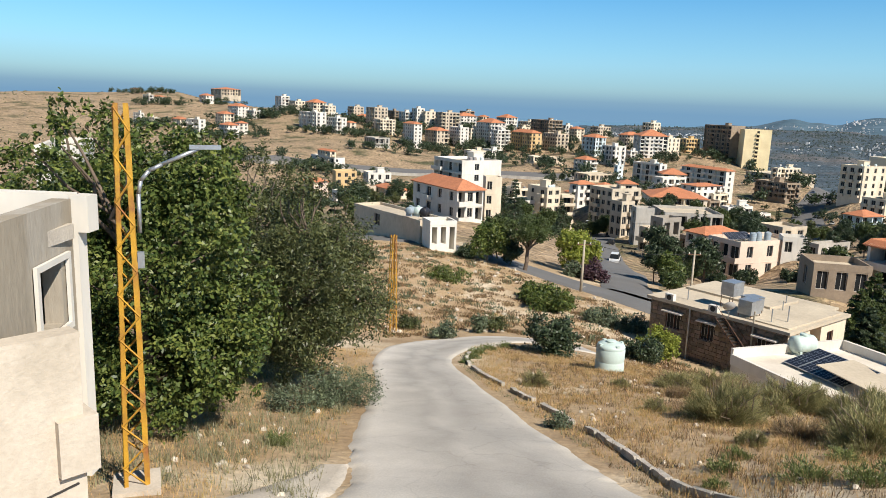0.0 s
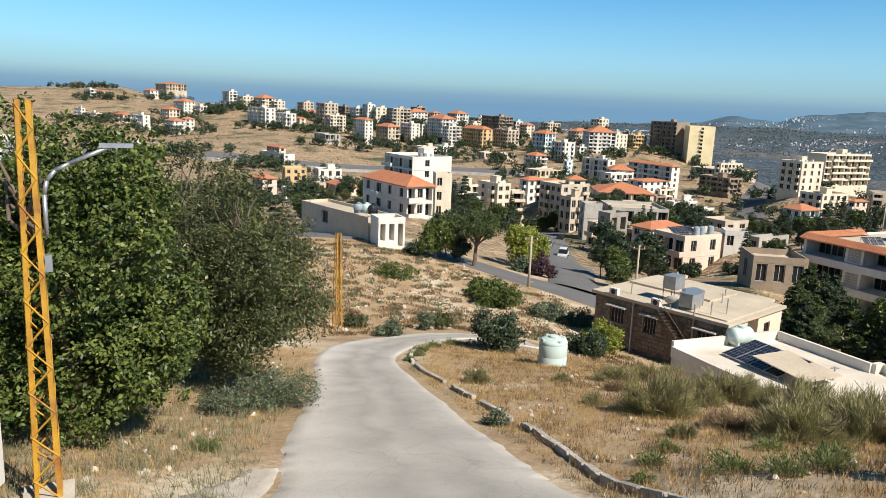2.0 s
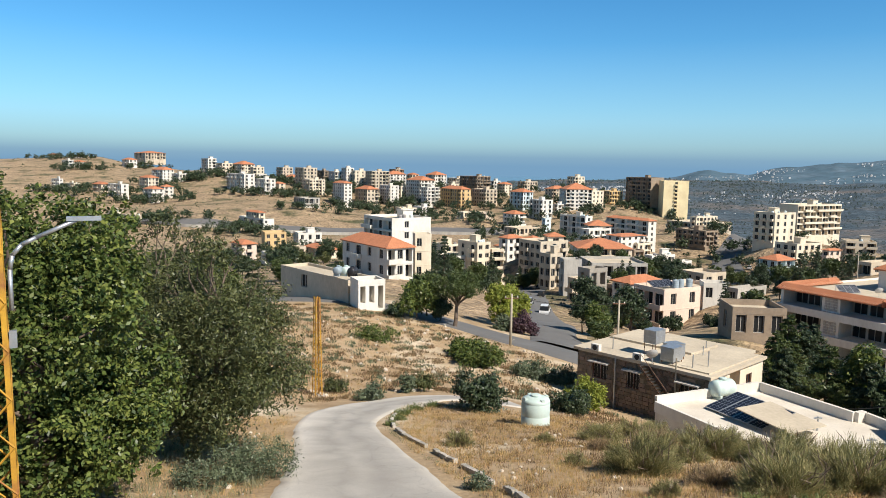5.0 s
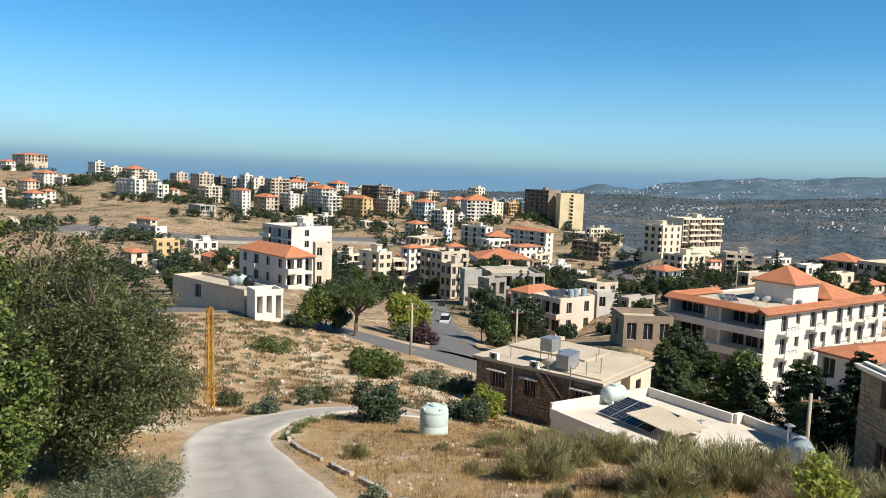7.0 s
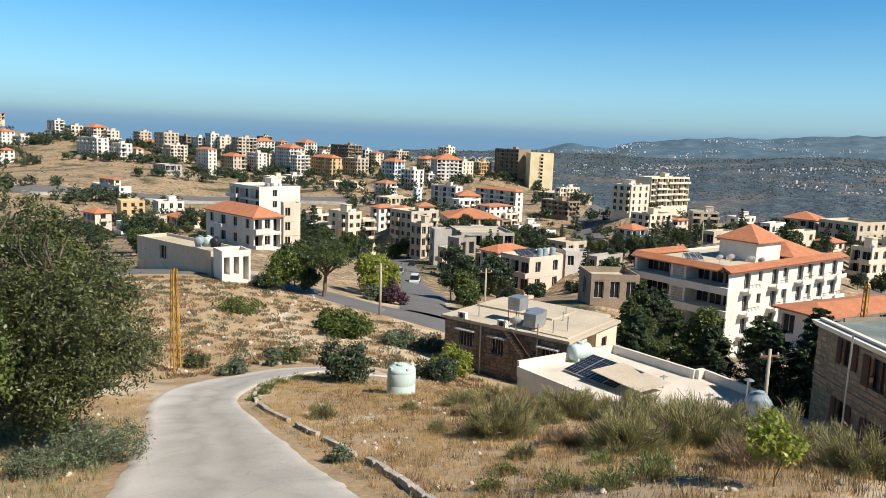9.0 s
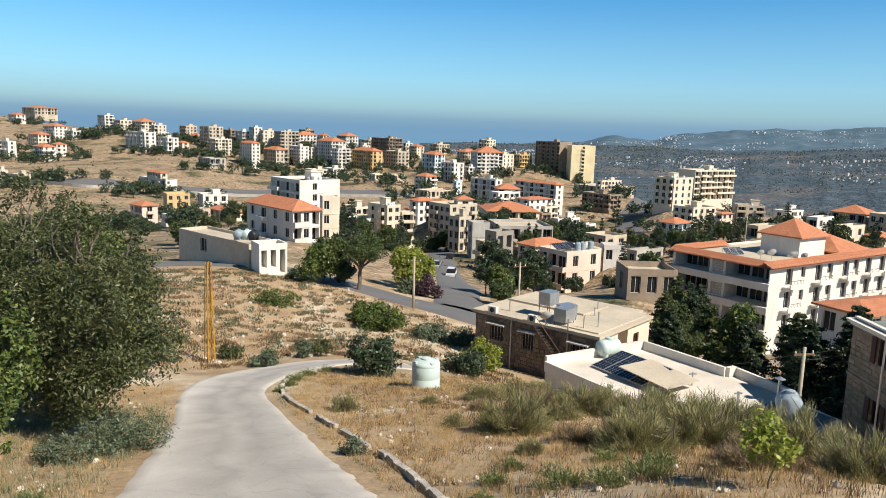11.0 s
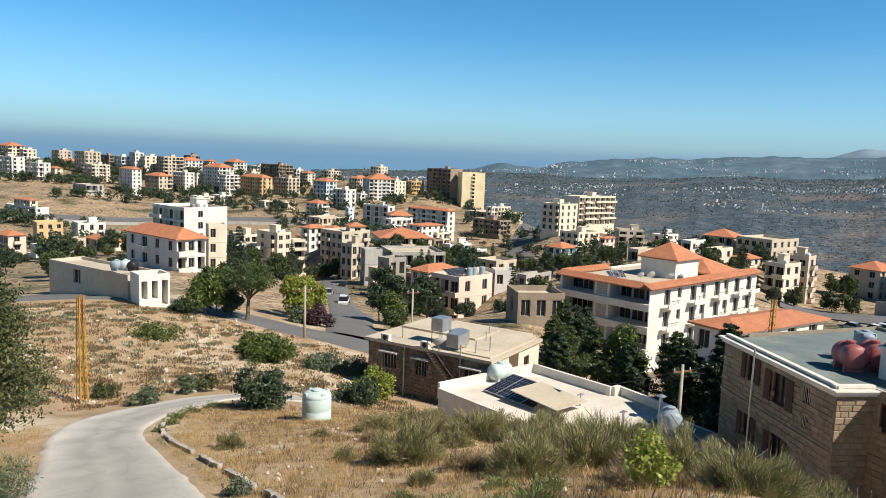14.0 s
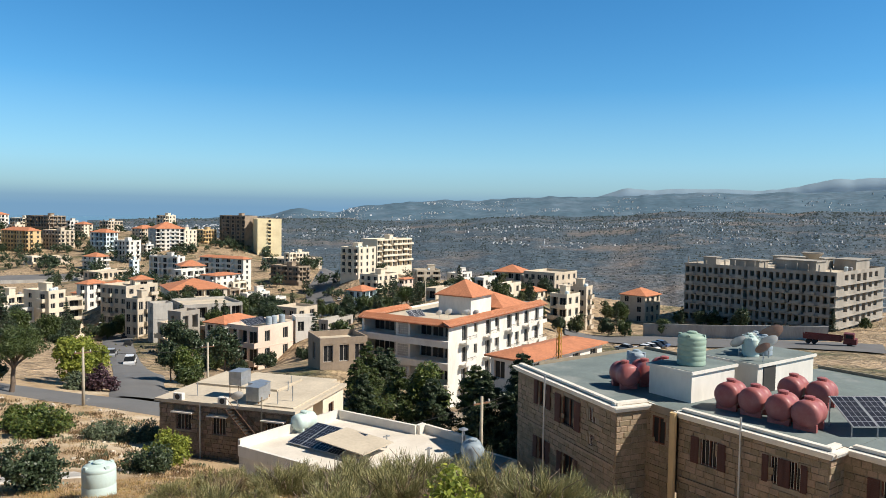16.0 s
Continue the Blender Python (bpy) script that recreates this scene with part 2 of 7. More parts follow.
def part(name, mb, mats, parent=None, label="", smooth=False, m=None):
    """One mesh object under a thing or a part. mb: a Mesher or a ready mesh."""
    mats = mats if isinstance(mats, (list, tuple)) else [mats]
    me = mb.mesh(name, mats, smooth) if isinstance(mb, Mesher) else mb
    ob = new(name, me)
    if parent:
        ob.parent = parent
    if m is not None:
        ob.matrix_basis = m
    return tagged(ob, label)


def thing(name, m, label, category, group="", kind=""):
    ob = new(name)
    ob.empty_display_size = 0.3
    ob.matrix_basis = m
    return tagged(ob, label, category, group, kind)


# ---- buildings ----
WINDOW_MESHES = {}


def window_mesh(w, h, style="two"):
    key = (round(w, 1), round(h, 1), style)
    if key not in WINDOW_MESHES:
        w, h = key[0], key[1]
        b = Mesher()
        t = 0.07
        holes = [(t, w / 2 - t / 2, t, h - t, 0.05), (w / 2 + t / 2, w - t, t, h - t, 0.05)]
        facade(b, (-w / 2, -0.05), (1, 0), (0, -1), w, 0, h, holes, 0, 1)
        WINDOW_MESHES[key] = b.mesh("window", [FRAME, PANE], weld=True)
    return WINDOW_MESHES[key]


def facade(b, o, d, n, w, z0, z1, holes, slot=0, back=None):
    """A wall from o along d, w long, from z0 to z1, with holes (u0, u1, a, b, depth) set back along -n."""
    us = sorted({0.0, w, *[h[0] for h in holes], *[h[1] for h in holes]})
    zs = sorted({z0, z1, *[h[2] for h in holes], *[h[3] for h in holes]})

    def at(u, z, k=0.0):
        return (o[0] + d[0] * u - n[0] * k, o[1] + d[1] * u - n[1] * k, z)
    for i in range(len(us) - 1):
        run = None
        for j in range(len(zs) - 1):
            uc, zc = (us[i] + us[i + 1]) / 2, (zs[j] + zs[j + 1]) / 2
            if not any(h[0] < uc < h[1] and h[2] < zc < h[3] for h in holes):
                b.face((at(us[i], zs[j]), at(us[i + 1], zs[j]), at(us[i + 1], zs[j + 1]), at(us[i], zs[j + 1])), slot)
    for u0, u1, a, c, k in holes:
        b.face((at(u0, a), at(u1, a), at(u1, a, k), at(u0, a, k)), slot)
        b.face((at(u0, c), at(u0, c, k), at(u1, c, k), at(u1, c)), slot)
        b.face((at(u0, a), at(u0, a, k), at(u0, c, k), at(u0, c)), slot)
        b.face((at(u1, a), at(u1, c), at(u1, c, k), at(u1, a, k)), slot)
        if back != -1:
            b.face((at(u0, a, k), at(u1, a, k), at(u1, c, k), at(u0, c, k)), slot if back is None else back)


def hip_roof(b, wl, wr, z, rise, over=0.5, slot=0, thick=0.18):
    """A hipped roof over the plan 0..wr by 0..wl (x along the right wall, y along the left one)."""
    x0, x1, y0, y1 = -over, wr + over, -over, wl + over
    half = min(x1 - x0, y1 - y0) / 2
    if x1 - x0 > y1 - y0:
        r0, r1 = Vector((x0 + half, (y0 + y1) / 2, z + rise)), Vector((x1 - half, (y0 + y1) / 2, z + rise))
    else:
        r0, r1 = Vector(((x0 + x1) / 2, y0 + half, z + rise)), Vector(((x0 + x1) / 2, y1 - half, z + rise))
    c = [Vector((x0, y0, z)), Vector((x1, y0, z)), Vector((x1, y1, z)), Vector((x0, y1, z))]
    if x1 - x0 > y1 - y0:
        tops = ((c[0], c[1], r1, r0), (c[1], c[2], r1), (c[2], c[3], r0, r1), (c[3], c[0], r0))
    else:
        tops = ((c[0], c[1], r0), (c[1], c[2], r1, r0), (c[2], c[3], r1), (c[3], c[0], r0, r1))
    for q in tops:
        b.face(q, slot)
    dn = Vector((0, 0, -thick))
    for i in range(4):
        p, q = c[i], c[(i + 1) % 4]
        b.face((p + dn, q + dn, q, p), slot)
    b.face([p + dn for p in reversed(c)], slot)


BASES = []          # (x, y, z) where buildings meet the ground
TOWN_WORDS = {"white": "white rendered", "cream": "cream rendered", "beige": "beige stone-clad", "brown": "unfinished brown", "ochre": "ochre rendered",
              "grey": "raw grey concrete", "pale": "pale blue rendered", "pink": "pinkish rendered", "tower": "tall cream", "dark": "dark weathered", "ruin": "weathered grey"}


def house(roof, wall, x, y, ztop, phi, wl, wr, h, storeys, left=None, right=None, label=None, rise=0.24, hut=True, band=0.06, par=0.55, rnd=[7]):
    """A town building: near corner at x, y; left wall wl long, right wall wr long; ztop its eaves."""
    rnd[0] += 1
    rg = random.Random(rnd[0])
    h = max(h, 2.9 * min(storeys, 2))
    sh = h / storeys
    if sh < 2.5 and not left:
        storeys = max(1, round(h / 2.9))
        sh = h / storeys
    a = radians(phi)
    c = Vector((x, y, 0)) + Vector((math.cos(a) - math.sin(a), math.sin(a) + math.cos(a), 0)) * min(wl, wr) * 0.4
    BASES.append((c.x, c.y, ztop - h))
    kind = "apartment_building" if storeys > 2 else "town_house"
    ob = thing(kind, pose(x, y, ztop, 0, 0, phi), label or f"{TOWN_WORDS[wall]} {'apartment building' if storeys > 2 else 'house'} of {storeys} storeys with {'orange hip roof' if roof == 'hip' else 'flat roof'}",
               "building", "buildings of the town")
    b = Mesher()
    wallm = WALLS[wall]
    deep = h + 7.0
    for side, o, d, n, w in (("l", (0, 0), (0, 1), (-1, 0), wl), ("r", (0, 0), (1, 0), (0, -1), wr), ("bl", (wr, 0), (0, 1), (1, 0), wl), ("br", (0, wl), (1, 0), (0, 1), wr)):
        holes, wins = [], []
        if side in "lr":
            cols = max(1, int(w / rg.uniform(3.0, 3.8)))
            pitch = w / cols
            styles = [rg.choice("wwwbbll" if wall != "brown" else "lllb") for _ in range(cols)]
            given = left if side == "l" else right
            if given:
                styles, cols = list(given), len(given)
                pitch = w / cols
            for s in range(storeys):
                z0 = -h + s * sh
                for k in range(cols):
                    uc = (k + 0.5) * pitch
                    st = styles[k]
                    if st == ".":
                        continue
                    if st == "w":
                        ww, a0, a1, dp = min(1.5, pitch * 0.6), z0 + 0.85, z0 + sh - 0.45, 0.28
                    elif st == "d":
                        ww, a0, a1, dp = min(1.1, pitch * 0.6), z0 + 0.1, z0 + sh - 0.6, 0.4
                    elif st in "oO":
                        ww, a0, a1, dp = pitch * 0.58, z0 + (0.9 if st == "o" else 0.2), z0 + sh - 0.5, 2.5
                    elif st == "s":
                        ww, a0, a1, dp = 1.3, z0 + 0.95, z0 + sh - 0.5, 0.22
                    elif st == "b":
                        ww, a0, a1, dp = min(2.0, pitch - 0.6), z0 + 0.15, z0 + sh - 0.5, 0.3
                    else:
                        ww, a0, a1, dp = pitch - 0.5, z0 + 0.2, z0 + sh - 0.4, 1.3
                    if a1 - a0 < 0.8:
                        a1 = a0 + 0.8
                    holes.append((uc - ww / 2, uc + ww / 2, a0, min(a1, -0.15), dp))
                    wins.append((uc, ww, a0, min(a1, -0.15) - a0, dp, st))
        facade(b, o, d, n, w, -deep, 0, holes)
        for uc, ww, a0, hh, dp, st in wins:
            if st in "oO":
                continue
            px, py = o[0] + d[0] * uc - n[0] * (dp - 0.05), o[1] + d[1] * uc - n[1] * (dp - 0.05)
            part("window", window_mesh(min(ww, 2.4), hh), [], ob, m=pose(px, py, a0, 0, 0, 0 if side == "r" else -90))
            if st in "bl":
                key = ("balcony", round(ww + 0.8, 1), wall)
                if key not in WINDOW_MESHES:
                    q = Mesher()
                    bw = key[1] / 2
                    q.box(-bw, -1.1, -0.18, bw, -0.004, 0, 0)
                    q.box(-bw, -1.1, 0, bw, -1.0, 0.85, 0)
                    q.box(-bw, -1.0, 0, -bw + 0.1, -0.004, 0.85, 0)
                    q.box(bw - 0.1, -1.0, 0, bw, -0.004, 0.85, 0)
                    WINDOW_MESHES[key] = q.mesh("balcony", [wallm])
                if st == "b" or rg.random() < 0.5:
                    part("balcony", WINDOW_MESHES[key], [], ob, m=pose(o[0] + d[0] * uc, o[1] + d[1] * uc, a0 - 0.05, 0, 0, 0 if side == "r" else -90))
    if math.hypot(x, y) < 330:
        for s in range(1, storeys):
            q = Mesher()
            q.box(-band, -band, -h + s * sh - 0.2, wr + 0.06, wl + 0.06, -h + s * sh - 0.04, 0)
            part("floor_band", q, [wallm], ob)
    if roof == "flat":
        b.face(((0, 0, -0.25), (wr, 0, -0.25), (wr, wl, -0.25), (0, wl, -0.25)), 1)
        p = Mesher()
        t = 0.2
        ring = [(-0.02, -0.02, wr + 0.02, wl + 0.02), (t, t, wr - t, wl - t)]
        for (x0, y0, x1, y1), z0, z1, flip in ((ring[0], -0.3, par, 1), (ring[1], -0.3, par, -1)):
            c = [(x0, y0), (x1, y0), (x1, y1), (x0, y1)][::flip]
            for i in range(4):
                p.face(((*c[i], z0), (*c[(i + 1) % 4], z0), (*c[(i + 1) % 4], z1), (*c[i], z1)))
        o4 = [(ring[0][0], ring[0][1]), (ring[0][2], ring[0][1]), (ring[0][2], ring[0][3]), (ring[0][0], ring[0][3])]
        i4 = [(t, t), (wr - t, t), (wr - t, wl - t), (t, wl - t)]
        for i in range(4):
            j = (i + 1) % 4
            p.face(((*o4[i], par), (*o4[j], par), (*i4[j], par), (*i4[i], par)))
        part("parapet", p.mesh("parapet", [wallm], weld=True), [], ob)
    part("wall", b.mesh("wall", [wallm, SLAB], weld=True), [], ob)
    if roof == "hip":
        r = Mesher()
        hip_roof(r, wl, wr, 0.1, min(wl, wr) * rise)
        part("roof", r, [TILES], ob, "orange clay tile hip roof")
    elif hut:
        k = Mesher()
        kx, ky = wr * rg.uniform(0.45, 0.6), wl * rg.uniform(0.3, 0.5)
        k.box(kx, ky, -0.24, kx + min(3.5, wr * 0.35), ky + min(3.5, wl * 0.35), 2.3, 0)
        k.box(kx - 0.2, ky - 0.2, 2.3, kx + min(3.5, wr * 0.35) + 0.2, ky + min(3.5, wl * 0.35) + 0.2, 2.5, 0)
        part("stair_house", k, [wallm], ob)
        for _ in range(rg.randint(0, 3)):
            q = Mesher()
            tx, ty = rg.uniform(1, max(1.2, wr - 1.2)), rg.uniform(0.8, max(1.0, wl * 0.3))
            q.lathe([(0.55, 0), (0.6, 0.1), (0.6, 1.2), (0.35, 1.45)], 10, 0, pose(tx, ty, -0.245))
            part("roof_tank", q, [WALLS["pale"] if rg.random() < 0.6 else WALLS["dark"]], ob, smooth=False)
    return ob


house("hip", "white", 49.5, 52.8, -5.0, 13, 4.5, 14.9, 3.1, 1, left="dw", right="wdww", label="low white house with orange tiled roof beside apartment building", rise=0.14)
house("flat", "white", -2.5, 79.8, -3.3, 19, 3.0, 3.1, 3.3, 1, left=".", right="ooO", label="low white house front with open columned porch", hut=False, par=0.2)
house("flat", "beige", -3.8, 83.8, -3.8, 36, 15.7, 4.1, 2.8, 1, left="..w.", right="d", label="low stone house with broad flat roof above dry field", hut=False, par=0.1)
house("flat", "brown", 45.3, 89.4, -8.5, -11, 6.4, 6.7, 3.6, 1, left="w", right="www", label="old dark stone house with flat pale roof among trees", hut=False)
house("hip", "white", 1.4, 141.4, -6.6, 30, 18.6, 6.0, 6.2, 2, label="white three-storey villa with loggias and bright orange tiled hip roof", left="wwbw", right="lwl", rise=0.3)
house("flat", "pink", 54.1, 133.6, -13.8, 25, 8.0, 15.5, 10.3, 3, left="bll", right="www", label="pinkish four-storey house with balconies and rooftop solar panels", hut=False)
house("flat", "white", 63.6, 137.4, -13.0, -13, 4.1, 4.3, 3.3, 1, hut=False, left=".", right="w.")
house("hip", "white", 51.8, 146.1, -14.2, 26, 5.2, 9.6, 8.0, 3, left="lw", right="ww", label="white house wing with orange tiled roof")
house("flat", "cream", 7.6, 155.9, -5.6, 7, 3.5, 3.5, 9.2, 3, left=".", right="w.", hut=False, label="cream stone side wing beside the orange roofed villa")
house("flat", "ruin", 45.6, 154.5, -12.8, 27, 3.7, 5.3, 6.9, 2, left="o", right="OO", label="half-built concrete frame house with open rooms", hut=False)
house("flat", "cream", 140.7, 137.0, -12.6, 15, 5.1, 7.3, 9.4, 3, left="bl", right="ww")
house("flat", "grey", 49.1, 189.8, -15.3, 1, 4.7, 4.8, 10.0, 3, left="w", right="..", hut=False, label="grey concrete house with blank side wall")
house("flat", "beige", 122.3, 171.1, -13.3, 19, 3.6, 9.3, 2.2, 1, hut=False)
house("flat", "beige", 154.4, 142.9, -11.8, 26, 5.9, 5.9, 11.6, 4, left="ww", right="b")
house("flat", "beige", 48.8, 204.3, -15.6, 29, 4.7, 4.7, 10.2, 3, left="ww", right="wb")
house("flat", "beige", 88.2, 190.8, -19.1, 24, 8.1, 9.0, 4.3, 1, hut=False)
house("flat", "grey", 60.1, 201.3, -17.7, -3, 15.8, 16.0, 3.6, 1, hut=False)
house("flat", "white", 3.6, 209.9, -6.3, 30, 16.4, 13.5, 12.6, 4, label="large white house with blank sunlit side wall behind the villa", left="lll", right=".w..")
house("flat", "white", -30.9, 221.7, -18.3, 35, 9.8, 2.4, 2.7, 1, hut=False)
house("flat", "beige", 50.6, 225.4, -14.3, 29, 10.5, 11.8, 14.1, 5, left="wwbw", right="wwb", label="beige stone apartment house above the town street", hut=False)
house("flat", "cream", 32.0, 235.8, -15.8, 30, 10.6, 5.5, 11.0, 4, left="bw", right="ww", label="cream three-storey house with tall slit windows")
house("hip", "cream", 163.0, 173.9, -16.3, 16, 5.3, 7.6, 2.3, 1)
house("hip", "cream", 54.5, 231.7, -12.7, 2, 5.0, 5.2, 2.9, 1)
house("flat", "cream", 37.2, 237.9, -18.2, 7, 4.1, 4.2, 9.0, 3, left=".", right="l", hut=False, label="cream house wing with deep balconies")
house("hip", "beige", 192.5, 152.7, -17.2, 12, 8.9, 10.6, 9.2, 3)
house("hip", "beige", 51.2, 241.0, -14.9, 29, 5.3, 5.3, 1.5, 1)
house("hip", "cream", -18.3, 251.2, -20.0, 32, 15.3, 5.5, 2.9, 1)
house("flat", "beige", -28.1, 257.3, -20.0, 32, 4.8, 3.1, 3.5, 1, hut=False)
house("flat", "beige", 182.6, 184.2, -12.2, 16, 12.7, 16.5, 6.2, 2, left="wwwww", right="wwww", hut=False, label="long low beige house with arched windows")
house("flat", "white", 95.7, 248.3, -21.3, 25, 3.5, 11.5, 5.8, 2)
house("hip", "grey", 178.6, 197.6, -12.5, 28, 10.3, 10.1, 6.1, 2, left="llll", right="w")
house("flat", "cream", 25.5, 278.8, -21.2, 30, 9.3, 6.5, 5.8, 2)
house("hip", "white", 49.1, 275.7, -17.8, 30, 5.0, 7.7, 11.7, 4)
house("hip", "cream", 78.8, 283.3, -22.2, -6, 20.8, 21.5, 6.9, 2, left="w", right="lwllw", label="cream house with low red tiled roof and loggias", rise=0.16)
house("hip", "pale", 146.0, 255.5, -23.3, 22, 7.9, 10.0, 6.7, 2)
house("hip", "pink", -53.0, 289.0, -22.3, 37, 9.1, 6.2, 8.8, 3)
house("hip", "pink", 183.1, 282.1, -22.4, 20, 3.0, 7.2, 5.0, 2)
house("hip", "white", 108.1, 318.3, -20.8, 26, 9.4, 15.0, 7.8, 3, rise=0.1)
house("flat", "beige", 195.8, 290.5, -19.6, -23, 10.8, 11.5, 7.8, 3)
house("flat", "cream", 180.2, 300.3, -22.1, 21, 11.3, 16.1, 9.5, 3)
house("flat", "ochre", -52.8, 345.8, -23.4, 18, 9.9, 10.0, 9.3, 3, left="w", right="www", label="ochre three-storey block house with dark square windows", hut=False)
house("flat", "white", 102.0, 348.0, -20.7, 27, 5.8, 15.0, 5.6, 2, hut=False)
house("flat", "white", -39.1, 361.7, -25.0, 19, 11.1, 11.7, 7.3, 2)
house("flat", "white", 220.0, 290.4, -22.0, 19, 6.0, 13.5, 5.0, 2)
house("flat", "cream", 184.4, 326.8, -10.4, 22, 11.9, 14.4, 13.5, 4, left="bbb", right="www", label="cream hotel wing with stepped terraces")
house("hip", "cream", 105.3, 360.0, -19.4, -4, 11.2, 11.6, 4.6, 1)
house("flat", "cream", 204.1, 341.4, -7.1, 21, 11.2, 32.1, 15.1, 5, left=".", right="lllllll", label="cream hotel with rows of shaded balconies")
house("hip", "white", 141.7, 374.2, -17.9, 26, 31.6, 5.9, 17.3, 6, left="llll", right="w", label="white apartment building with banded balconies and orange tiled roof", rise=0.2)
house("flat", "brown", 173.4, 374.5, -23.3, 25, 20.3, 9.8, 7.9, 3)
house("flat", "white", 114.1, 396.5, -17.7, 28, 20.8, 5.3, 15.6, 5, left="lll", right="w", label="white apartment building with long shaded balconies")
house("flat", "white", -68.5, 444.6, -24.7, 36, 32.5, 7.1, 11.3, 4, label="white apartment house with long banded balconies and pink edge", left="lll", right="w.", hut=False)
house("hip", "cream", -72.1, 450.3, -20.8, 36, 16.8, 4.2, 5.1, 2)
house("flat", "cream", 196.4, 438.2, -19.9, 24, 4.9, 18.9, 4.7, 2)
house("flat", "beige", 199.4, 445.0, -24.4, 24, 24.2, 32.8, 6.0, 2)
house("flat", "beige", -155.5, 475.4, -25.4, 44, 12.6, 7.6, 4.7, 2)
house("hip", "white", 92.2, 491.4, -22.6, 30, 11.9, 9.6, 8.0, 3)
house("hip", "pink", -136.5, 486.3, -24.8, 41, 10.0, 5.1, 4.1, 1)
house("flat", "cream", -170.9, 491.3, -24.2, 45, 8.0, 5.0, 5.2, 2)
house("flat", "white", 123.7, 546.2, -15.7, 29, 15.0, 10.4, 16.7, 5)
house("flat", "white", 34.6, 578.9, -23.8, 30, 13.3, 10.2, 7.4, 2)
house("hip", "pale", 117.0, 588.5, -11.0, 30, 16.2, 11.0, 13.7, 4)
house("hip", "white", 150.8, 580.8, -7.9, 1, 21.3, 21.6, 17.8, 6)
house("flat", "cream", 170.5, 585.8, -9.6, 27, 6.9, 16.9, 13.0, 4)
house("flat", "tower", 231.5, 580.7, -0.4, -10, 19.3, 19.9, 31.3, 10, label="tall cream apartment tower with dark window column", left=".", right="..b..", hut=False)
house("hip", "ochre", 70.5, 626.0, -10.7, 30, 30.1, 10.6, 16.5, 5)
house("flat", "beige", 93.3, 633.2, -11.0, 30, 20.5, 12.4, 15.9, 5)
house("flat", "brown", 227.4, 598.4, 1.8, 26, 28.9, 15.1, 26.2, 8, label="tall unfinished brown apartment tower with open floors", left="lllll", right="...")
house("flat", "white", 42.5, 638.5, -10.0, 30, 10.2, 12.5, 14.7, 5)
house("hip", "beige", 150.4, 622.1, -9.1, 28, 11.2, 15.9, 12.2, 4)
house("hip", "white", -29.7, 639.2, -7.2, 30, 21.4, 7.9, 21.1, 7)
house("flat", "ochre", 198.8, 619.0, -10.5, 27, 11.4, 15.6, 13.4, 4)
house("hip", "beige", -10.0, 649.8, -12.6, 30, 21.9, 12.1, 17.0, 5)
house("hip", "brown", 217.9, 617.8, -1.2, 26, 4.2, 11.5, 18.9, 6)
house("flat", "white", 10.7, 659.8, -9.7, 30, 18.6, 8.8, 17.4, 6)
house("hip", "white", -188.1, 632.8, -14.3, 43, 16.5, 10.2, 12.8, 4)
house("hip", "white", 38.0, 658.8, -4.1, 30, 25.0, 15.1, 18.5, 6)
house("flat", "white", -99.8, 662.3, -5.4, 35, 21.2, 9.9, 13.8, 4)
house("flat", "cream", 20.6, 679.6, -10.8, 30, 5.6, 7.5, 13.5, 4)
house("flat", "white", -119.4, 669.2, -1.5, 37, 34.1, 10.3, 16.1, 5)
house("flat", "white", -217.3, 644.5, -11.3, 45, 23.0, 6.6, 13.0, 4)
house("hip", "cream", -89.5, 673.9, -9.3, 33, 12.3, 6.3, 8.0, 3)
house("hip", "white", -184.7, 654.6, -13.0, 41, 8.9, 8.4, 9.3, 3)
house("flat", "brown", 92.1, 683.8, -0.6, 30, 27.7, 15.8, 18.6, 6)
house("flat", "cream", -63.3, 686.9, -6.0, 31, 16.0, 15.9, 14.6, 5)
house("flat", "beige", -6.0, 699.9, 2.6, 23, 16.9, 17.7, 18.7, 6)
house("hip", "cream", 119.5, 689.7, -7.3, 30, 11.7, 9.0, 11.1, 4)
house("flat", "beige", -71.6, 716.3, 4.6, 32, 18.4, 14.4, 16.6, 5)
house("flat", "beige", 142.1, 705.9, -5.2, 29, 11.1, 16.0, 9.2, 3)
house("flat", "cream", -22.6, 719.5, 2.6, 19, 10.2, 10.4, 15.5, 5)
house("hip", "cream", -245.3, 677.1, -12.2, 45, 17.0, 8.4, 7.1, 2)
house("flat", "white", -31.4, 729.2, 5.1, 30, 10.9, 8.5, 15.6, 5)
house("hip", "cream", -211.5, 698.8, -6.4, 43, 17.2, 10.6, 13.1, 4)
house("flat", "cream", 78.6, 735.8, -3.4, 30, 17.0, 10.2, 9.9, 3)
house("flat", "white", -43.3, 738.6, 1.3, 30, 13.5, 9.0, 13.7, 4)
house("hip", "white", 11.8, 739.8, -0.2, 30, 14.5, 18.6, 15.1, 5)
house("flat", "cream", -276.8, 697.2, -12.8, 45, 23.5, 5.8, 7.8, 3)
house("flat", "brown", -55.2, 757.8, 1.7, 30, 16.6, 6.2, 15.0, 5)
house("flat", "cream", -124.7, 749.5, 4.3, 24, 11.3, 11.2, 12.4, 4)
house("flat", "white", -291.5, 702.1, -9.0, 45, 16.5, 3.6, 11.5, 4)
house("hip", "white", 58.4, 757.7, -0.4, 30, 17.9, 14.3, 13.5, 4)
house("flat", "white", -195.3, 744.9, -3.5, 42, 38.8, 13.5, 7.2, 2)
house("hip", "cream", -89.1, 764.6, -4.9, 33, 13.6, 10.1, 7.0, 2)
